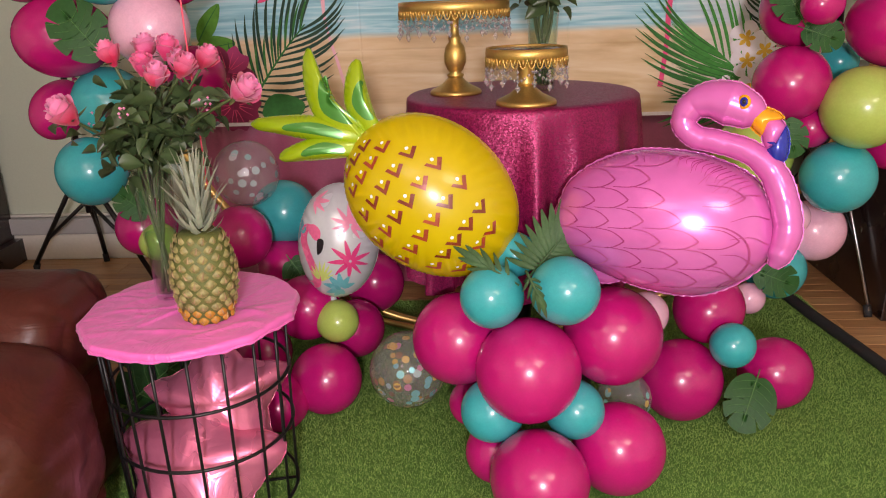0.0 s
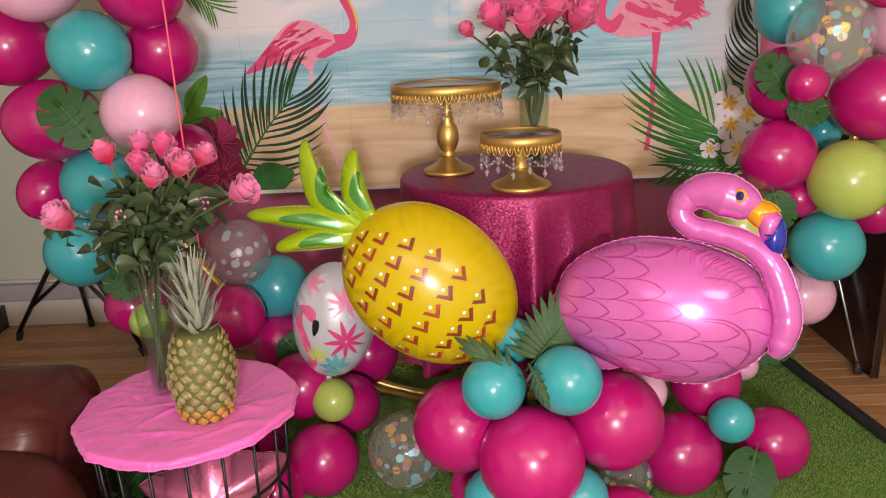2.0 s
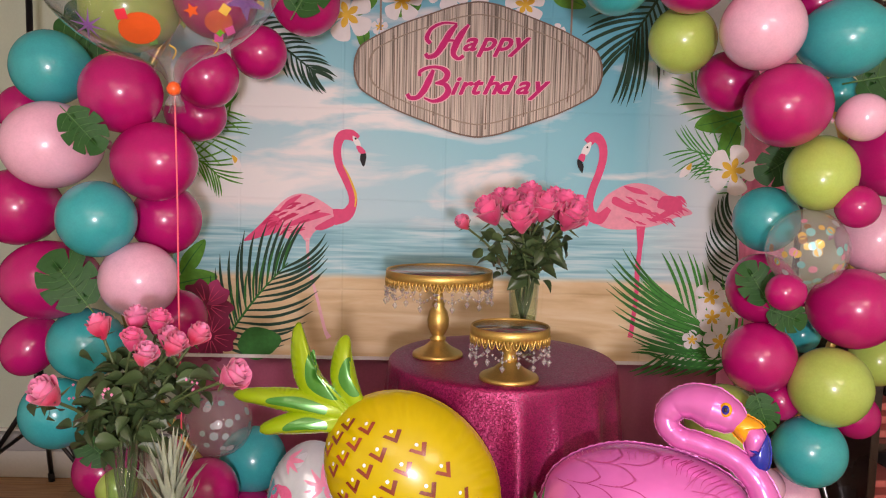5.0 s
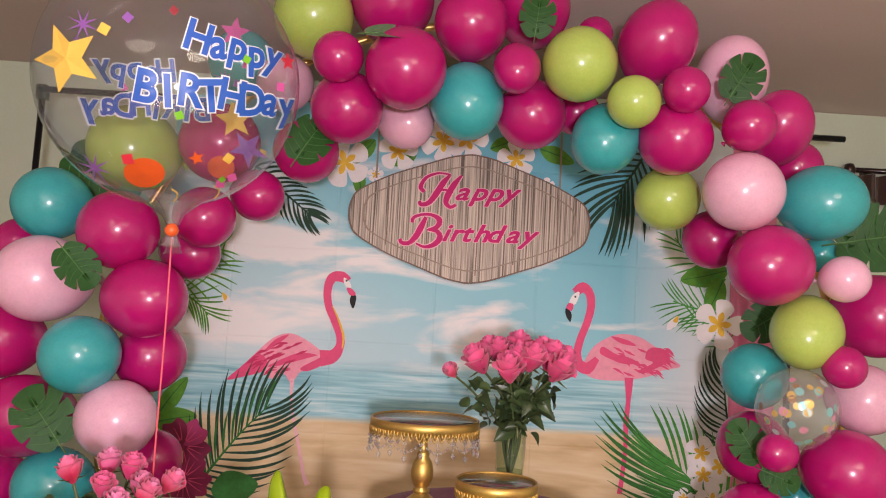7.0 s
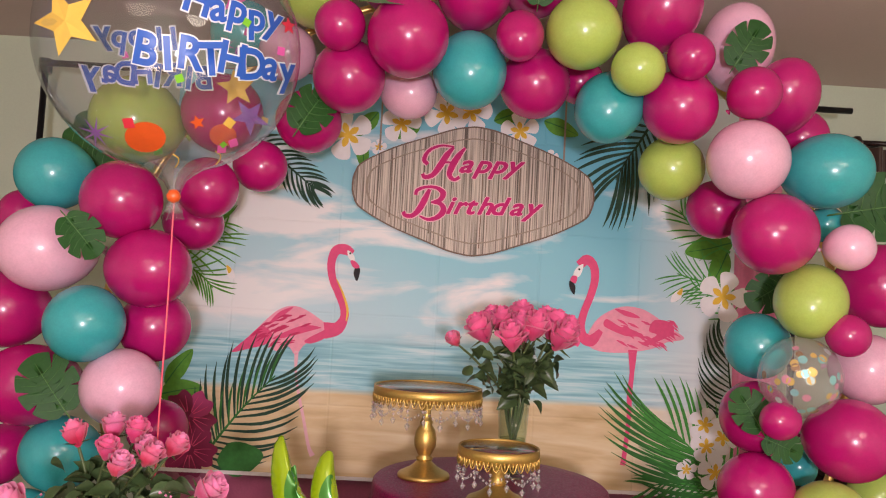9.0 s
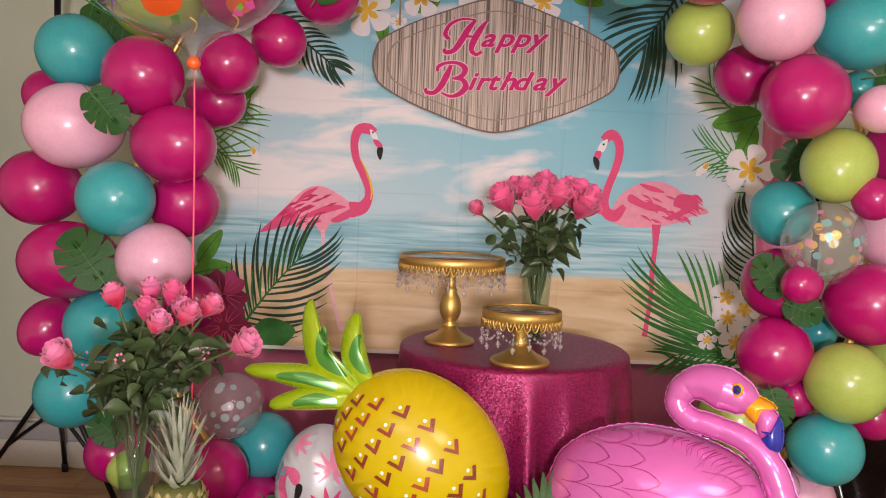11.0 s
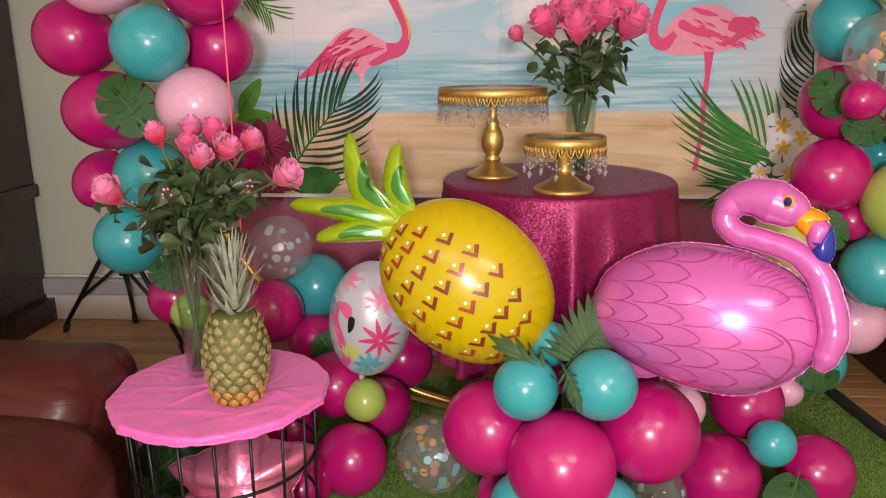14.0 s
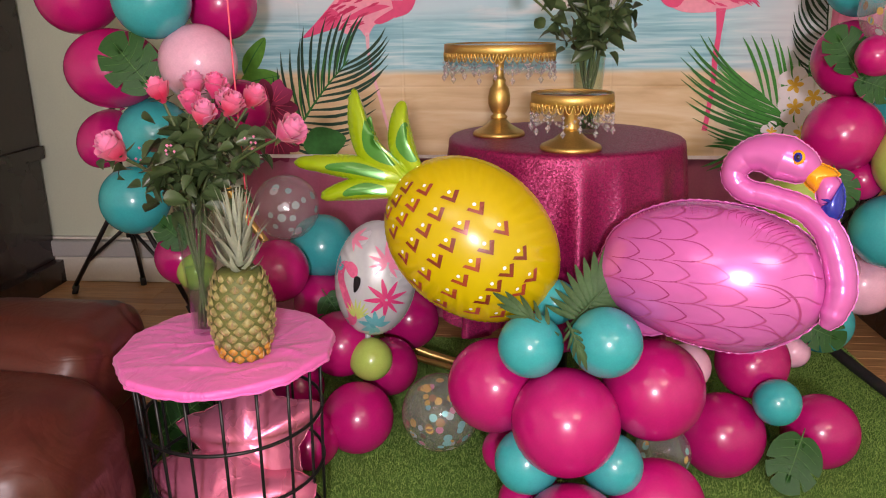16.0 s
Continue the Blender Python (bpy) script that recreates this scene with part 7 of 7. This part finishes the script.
part("knot", lathe(bmesh.new(), [(0, -0.016), (0.012, -0.010), (0.016, 0.0), (0.010, 0.012), (0, 0.016)], (-0.625, 1.70, 1.583), 14), B_ORANGE, bub, "orange knot")
part("ribbon", tube(bmesh.new(), smooth_line([(-0.625, 1.705, 1.575), (-0.622, 1.706, 1.35), (-0.6225, 1.708, 1.11), (-0.621, 1.712, 0.8), (-0.62, 1.715, 0.504)], 8), 0.0022, 6), STRING, bub, "thin red ribbon tied to the table")
tagged(bub, "clear round bubble balloon printed with a birthday greeting", "bubble balloon")


# ---- silk leaves ----
def monstera_mesh(name, material, slits=3):
    """A split leaf of unit length along x, lying flat, a little cupped."""
    bm, line = bmesh.new(), []
    n = 150
    for k in range(n + 1):
        a = math.pi * (2 * k / n - 1)
        r = 0.50 * (1 + 0.12 * math.cos(a)) * (1 - 0.16 * math.exp(-((abs(a) - math.pi) / 0.25) ** 2))
        for s in range(slits):
            c = 0.62 + 0.62 * s
            r *= 1 - 0.46 * math.exp(-((abs(a) - c) / 0.032) ** 2)
        line.append((0.45 + r * math.cos(a) * 1.08, r * math.sin(a) * 0.86))
    bend = lambda p: (p[0], p[1], 0.10 * abs(p[1]) - 0.16 * (p[0] - 0.3) ** 2)
    rings = []
    for s in (0.0, 0.45, 0.75, 1.0):
        rings.append([bm.verts.new(bend((0.42 + (p[0] - 0.42) * s if s else 0.05 + 0.75 * abs(1 - abs(2 * i / n - 1)), p[1] * s))) for i, p in enumerate(line)])
    for a, b in zip(rings, rings[1:]):
        for k in range(n):
            bm.faces.new((a[k], b[k], b[k + 1], a[k + 1]))
    bmesh.ops.remove_doubles(bm, verts=bm.verts, dist=0.0005)
    me = bpy.data.meshes.new(name)
    bm.to_mesh(me)
    bm.free()
    me.materials.append(material)
    me.shade_smooth()
    return me


def vein_mesh():
    bm = bmesh.new()
    bend = lambda x, y: Vector((x, y, 0.10 * abs(y) - 0.16 * (x - 0.3) ** 2 + 0.004))
    tube(bm, [bend(-0.12, 0), bend(0.05, 0), bend(0.35, 0), bend(0.65, 0), bend(0.92, 0)], [0.012, 0.012, 0.009, 0.007, 0.003], 5)
    for s in (1, -1):
        for x0 in (0.1, 0.25, 0.4, 0.55, 0.7):
            tube(bm, [bend(x0, 0), bend(x0 + 0.06, 0.16 * s), bend(x0 + 0.16, 0.32 * s)], [0.005, 0.004, 0.002], 4)
    me = bpy.data.meshes.new("veins")
    bm.to_mesh(me)
    bm.free()
    me.materials.append(VEIN)
    me.shade_smooth()
    return me


BROAD_LEAF = monstera_mesh("broad_leaf", SILK, 2)
MONSTERA, MONSTERA_PALE, VEINS = monstera_mesh("monstera", SILK), monstera_mesh("monstera_pale", SILKPALE, 2), vein_mesh()


def monstera(x, y, z, size, turn, pitch=78, yaw=0, mesh=None, label="glossy dark green silk monstera leaf tucked among balloons"):
    """A leaf with its middle at the point; turn: where its tip points, degrees from level; pitch: 90 stands upright to the viewer."""
    m = Matrix.Translation((x, y, z)) @ Matrix.Rotation(radians(yaw), 4, "Z") @ Matrix.Rotation(radians(pitch), 4, "X") @ Matrix.Rotation(radians(turn), 4, "Z") @ Matrix.Diagonal((size, size, size, 1)) @ Matrix.Translation((-0.42, 0, 0))
    ob = new("monstera_leaf", mesh or MONSTERA)
    ob.matrix_world = m
    v = new("vein", VEINS)
    v.parent = ob
    return tagged(ob, label, "leaf", "silk leaves")


monstera(-1.035, 2.085, 1.090, 0.175, 125, 80, 18)
monstera(-0.985, 2.045, 1.515, 0.13, -50, 80, 30)
monstera(0.815, 2.155, 2.150, 0.145, 60, 100, -10)
monstera(0.215, 2.130, 2.285, 0.125, 85, 100, 0)
monstera(1.290, 2.300, 1.735, 0.25, 10, 85, -20)
monstera(-0.200, 2.050, 2.190, 0.16, 12, 35, 0, MONSTERA_PALE, "pale green silk monstera leaf seen from below")
monstera(0.885, 2.195, 1.110, 0.13, 120, 80, -10)
monstera(0.960, 2.190, 1.030, 0.11, -20, 80, -10)
monstera(1.030, 2.400, 1.475, 0.15, 215, 85, -15)
monstera(0.742, 1.830, 0.108, 0.155, -108, 50, -10, BROAD_LEAF, "glossy dark green silk monstera leaf leaning against floor balloons")
monstera(-1.040, 2.225, 0.575, 0.12, 140, 80, 10)
monstera(-0.540, 2.200, 0.350, 0.14, -60, 80, 20)
monstera(0.915, 2.200, 0.310, 0.13, -20, 75, -10)
monstera(-1.110, 2.400, 1.820, 0.24, -30, 85, 10)
monstera(-0.430, 2.230, 1.910, 0.16, 60, 85, 0)
monstera(0.895, 2.150, 0.760, 0.11, -70, 80, -10)
monstera(-0.960, 1.960, 0.100, 0.24, 40, 50, 10, None, "dark green silk monstera leaf resting on the floor")


def silk_palm(x, y, z, length, turn, n, spread, pitch, yaw, label):
    """A fan leaf: a stalk with long folded leaflets."""
    m = Matrix.Translation((x, y, z)) @ Matrix.Rotation(radians(yaw), 4, "Z") @ Matrix.Rotation(radians(pitch), 4, "X") @ Matrix.Rotation(radians(turn), 4, "Z")
    t = empty("palm_leaf", x, y, z)
    bm = tube(bmesh.new(), [m @ Vector((-0.25 * length, 0, 0)), m @ Vector((0.25 * length, 0, 0.01)), m @ Vector((0.75 * length, 0, 0))], [0.0032, 0.003, 0.0015], 6)
    part("stalk", bm, SILKPALM, t)
    for k in range(n):
        s = 2 * k / (n - 1) - 1
        root = 0.62 * (1 - abs(s)) * length
        a = radians(spread) * s
        ln = length * (0.55 + 0.12 * math.cos(3 * s))
        bm = bmesh.new()

        def blade(u, v, a=a, ln=ln, root=root):
            q = 2 * v - 1
            w = 0.030 * ln / 0.12 * (math.sin(math.pi * min(1, 0.12 + 0.85 * u)) ** 0.8) * 0.42
            px, py = root + u * ln * math.cos(a), u * ln * math.sin(a)
            return m @ Vector((px - q * w * math.sin(a), py + q * w * math.cos(a), 0.010 * u - 0.045 * u * u + 0.006 * (1 - abs(q)) * (1 - u)))
        grid(bm, 6, 2, blade)
        part("leaflet", bm, SILKPALM, t)
    return tagged(t, label, "leaf", "silk leaves")


silk_palm(0.140, 1.615, 0.572, 0.160, 50, 23, 112, 80, 0, "green silk palm leaf standing behind turquoise balloons")
silk_palm(0.075, 1.56, 0.570, 0.11, 148, 9, 55, 70, 0, "small drooping green silk palm leaf")
silk_palm(0.118, 1.505, 0.592, 0.072, -66, 9, 50, 65, 0, "small drooping green silk palm leaf")

# ---- brown leather sofa ----
sofa = empty("sofa", -1.5, 1.4, -0.0125)


def cushion(lo, hi, r, puff, name, label="", wrinkle=0.004):
    """A padded block: edges rounded by r along x, y and z, bulging sides, soft creases."""
    bm = bmesh.new()
    box(bm, lo, hi)
    bmesh.ops.subdivide_edges(bm, edges=bm.edges, cuts=27, use_grid_fill=True)
    c = [(a + b) / 2 for a, b in zip(lo, hi)]
    hw = [(b - a) / 2 for a, b in zip(lo, hi)]
    for v in bm.verts:
        q = Vector([v.co[i] - c[i] for i in range(3)])
        core = Vector([max(-hw[i] + r[i], min(hw[i] - r[i], q[i])) for i in range(3)])
        d = Vector([(q[i] - core[i]) / r[i] for i in range(3)])
        if d.length > 1e-6:
            d.normalize()
            q = core + Vector([d[i] * r[i] for i in range(3)])
        f = [1 - (q[i] / hw[i]) ** 2 for i in range(3)]
        q += d * puff * max(0, f[0] * f[1] + f[1] * f[2] + f[0] * f[2])
        w = q + Vector(c)
        q += d * wrinkle * noise.noise(Vector((w.x * 9, w.y * 14, w.z * 20)))
        fold = noise.noise(Vector((w.x * 5 + w.z * 9, w.y * 6 - w.z * 4, w.z * 8 + 3)))
        q -= d * 0.005 * math.exp(-(fold / 0.08) ** 2)
        v.co = q + Vector(c)
    return part(name, bm, LEATHER, sofa, label)


cushion((-1.75, 1.40, 0.32), (-0.898, 1.76, 0.578), (0.055, 0.135, 0.125), 0.006, "arm_roll", "rolled padded leather arm", 0.002)
cushion((-1.75, 1.42, 0.015), (-0.925, 1.72, 0.40), (0.03, 0.05, 0.05), 0.004, "arm_side", "leather outer side of the arm")
cushion((-1.70, 1.06, 0.10), (-0.818, 1.47, 0.512), (0.13, 0.13, 0.13), 0.022, "seat_cushion", "bulging leather seat cushion", 0.006)
cushion((-1.72, 1.04, 0.010), (-0.845, 1.46, 0.20), (0.06, 0.06, 0.06), 0.012, "seat_base", "leather seat base")
for yo in (0.0, 0.007):
    part("stitching", tube(bmesh.new(), smooth_line([(-1.075 - yo, 1.56, 0.581), (-1.085 - yo, 1.48, 0.566), (-1.095 - yo, 1.425, 0.52), (-1.10 - yo, 1.401, 0.46)]), 0.0009, 5), STITCH, sofa, "pale double stitching")
    part("stitching", tube(bmesh.new(), smooth_line([(-1.00 - yo, 1.20, 0.531 - yo), (-0.93 - yo, 1.17, 0.524 - yo), (-0.89 - yo, 1.115, 0.483 - yo), (-0.875 - yo, 1.075, 0.42 - yo), (-0.87 - yo, 1.052, 0.35)]), 0.0009, 5), STITCH, sofa, "pale double stitching")
for fx in (-0.95, -1.65):
    part("foot", lathe(bmesh.new(), [(0, 0.0), (0.025, 0.0), (0.03, 0.03), (0, 0.03)], (fx, 1.5, -0.0125), 12), DARKWOOD, sofa)
tagged(sofa, "brown leather sofa with a rolled padded arm", "sofa")

# ---- dark wood furniture ----
cab = empty("display_cabinet", -2.52, 3.1, -0.0125)


def cabinet_outline(r):
    return [(-2.87, 3.42), (-2.87, 2.72), (-2.47, 2.72)] + [(-2.47 + (0.33 + r) * math.sin(a), 3.05 - (0.33 + r) * math.cos(a)) for a in (math.pi / 2 * k / 10 for k in range(1, 10))] + [(-2.14 + r, 3.10), (-2.14 + r, 3.42)]


def slab(outline, z0, z1):
    bm = bmesh.new()
    low, top = [bm.verts.new((x, y, z0)) for x, y in outline], [bm.verts.new((x, y, z1)) for x, y in outline]
    n = len(outline)
    for k in range(n):
        bm.faces.new((low[k], low[(k + 1) % n], top[(k + 1) % n], top[k]))
    bm.faces.new(low[::-1])
    bm.faces.new(top)
    return bm


for nm, r, z0, z1 in (("plinth", 0.01, -0.012, 0.10), ("lower_body", -0.03, 0.101, 0.60), ("middle_moulding", 0.0, 0.601, 0.66), ("upper_body", -0.02, 0.661, 1.75), ("cornice", 0.04, 1.751, 1.83)):
    part(nm, slab(cabinet_outline(r), z0, z1), DARKWOOD, cab, smooth=False)
part("curved_glass", slab([(-2.47 + 0.316 * math.sin(a), 3.05 - 0.316 * math.cos(a)) for a in (math.pi / 2 * k / 10 for k in range(2, 10))] + [(-2.155, 3.08), (-2.3, 3.08), (-2.4, 2.8)], 0.70, 1.70), GLASS, cab, "curved glass pane")
part("notice", box(bmesh.new(), (-2.159, 3.12, 1.08), (-2.153, 3.22, 1.24)), SKIRT, cab, "small white paper notice", False)
cab.location.x -= 0.045
tagged(cab, "dark wood display cabinet with a curved glass corner", "cabinet")

sh = empty("shelf_unit", 1.75, 2.9, -0.0125)
part("side_panel", box(bmesh.new(), (1.470, 2.56, -0.012), (1.500, 3.36, 0.80), 0.004), DARKWOOD, sh, smooth=False)
part("side_panel", box(bmesh.new(), (2.30, 2.56, -0.012), (2.33, 3.36, 0.80), 0.004), DARKWOOD, sh, smooth=False)
part("top_board", box(bmesh.new(), (1.45, 2.54, 0.803), (2.35, 3.38, 0.835), 0.005), DARKWOOD, sh, smooth=False)
part("back_panel", box(bmesh.new(), (1.503, 3.33, 0.0), (2.297, 3.35, 0.80), 0.002), DARKWOOD, sh, smooth=False)
for z in (0.18, 0.48):
    part("shelf", box(bmesh.new(), (1.503, 2.60, z), (2.297, 3.327, z + 0.025), 0.003), DARKWOOD, sh, smooth=False)
tagged(sh, "dark wood shelf unit with papers on its shelves", "shelf unit")
srng = random.Random(9)
for z in (0.205, 0.505):
    for k in range(7):
        w = srng.uniform(0.10, 0.2)
        x0, y0, zz = 1.56 + 0.25 * (k % 3), 2.66 + 0.02 * k, z + 0.001 + 0.032 * (k // 3)
        tagged(part("book", box(bmesh.new(), (x0, y0, zz), (x0 + w, y0 + 0.22, zz + 0.028), 0.003), PAPER, smooth=False), "stacked book lying on a dark shelf", "book", "books")

# curtain rod at the window beyond the arch
rod = empty("curtain_rod", 1.95, 3.38, 2.19)
part("rod", tube(bmesh.new(), [(1.86, 3.38, 2.19), (2.5, 3.38, 2.195)], 0.012, 10), DARKWOOD, rod)
part("finial", lathe(bmesh.new(), [(0, -0.03), (0.02, -0.025), (0.028, 0.0), (0.018, 0.025), (0, 0.03)], (1.84, 3.38, 2.19), 14), DARKWOOD, rod)
part("bracket", box(bmesh.new(), (1.93, 3.38, 2.18), (1.95, 3.459, 2.2), 0.002), DARKWOOD, rod)
tagged(rod, "dark wooden curtain rod with a turned finial", "curtain rod")
bm = bmesh.new()
grid(bm, 50, 6, lambda u, v: (1.88 + 0.6 * u, 3.38 + 0.03 * math.sin(48 * u) , 2.17 - 0.16 * (1 - v) * (0.6 + 0.4 * math.sin(3.1 * u))))
tagged(part("valance", bm, mat("brown_velvet", (0.05, 0.022, 0.012), 0.6, vary=0.3, scale=20, sheen=0.4)), "dark brown gathered curtain valance", "curtain")

# white cable on the mat beside the basket
bm = tube(bmesh.new(), smooth_line([(-0.45, 1.42, 0.012), (-0.41, 1.40, 0.03), (-0.40, 1.36, 0.012), (-0.43, 1.30, 0.012), (-0.52, 1.24, 0.012)]), 0.003, 6)
tagged(part("cable", bm, WHITEINK), "thin white cable curling on the grass mat", "cable")

# ---- floor boards ----
frng = random.Random(2)


def board_mesh(length):
    return box(bmesh.new(), (0, 0, 0), (length, 0.068, 0.016), 0.0012, 1)


BOARDS = []
for ln in (0.7, 1.0, 1.3):
    me = bpy.data.meshes.new("board")
    b = board_mesh(ln)
    b.to_mesh(me)
    b.free()
    me.materials.append(PLANK)
    BOARDS.append((ln, me))
front = bmesh.new()
y = FRONT + 0.002
while y < BACK - 0.02:
    x = LEFT + 0.003 - frng.uniform(0, 0.5)
    while x < RIGHT - 0.01:
        ln, me = frng.choice(BOARDS)
        x0, x1 = max(x, LEFT + 0.003), min(x + ln, RIGHT - 0.003)
        wide = min(0.068, BACK - 0.003 - y)
        z = -0.0290 + frng.uniform(-0.0003, 0.0003)
        if x1 - x0 > 0.02:
            if y > 1.75 and (x0 < MAT_L or x1 > MAT_R):
                ob = new("board", me)
                ob.matrix_basis = Matrix.Translation((x0, y, z)) @ Matrix.Diagonal(((x1 - x0) / ln, wide / 0.068, 1, 1))
                ob.parent = floor
            else:
                box(front, (x0, y, z), (x1, y + wide, z + 0.016))
        x += ln + 0.0012
    y += 0.0692
rest = tagged(part("boards_beyond", front, PLANK, floor, smooth=False), kind="stuff")
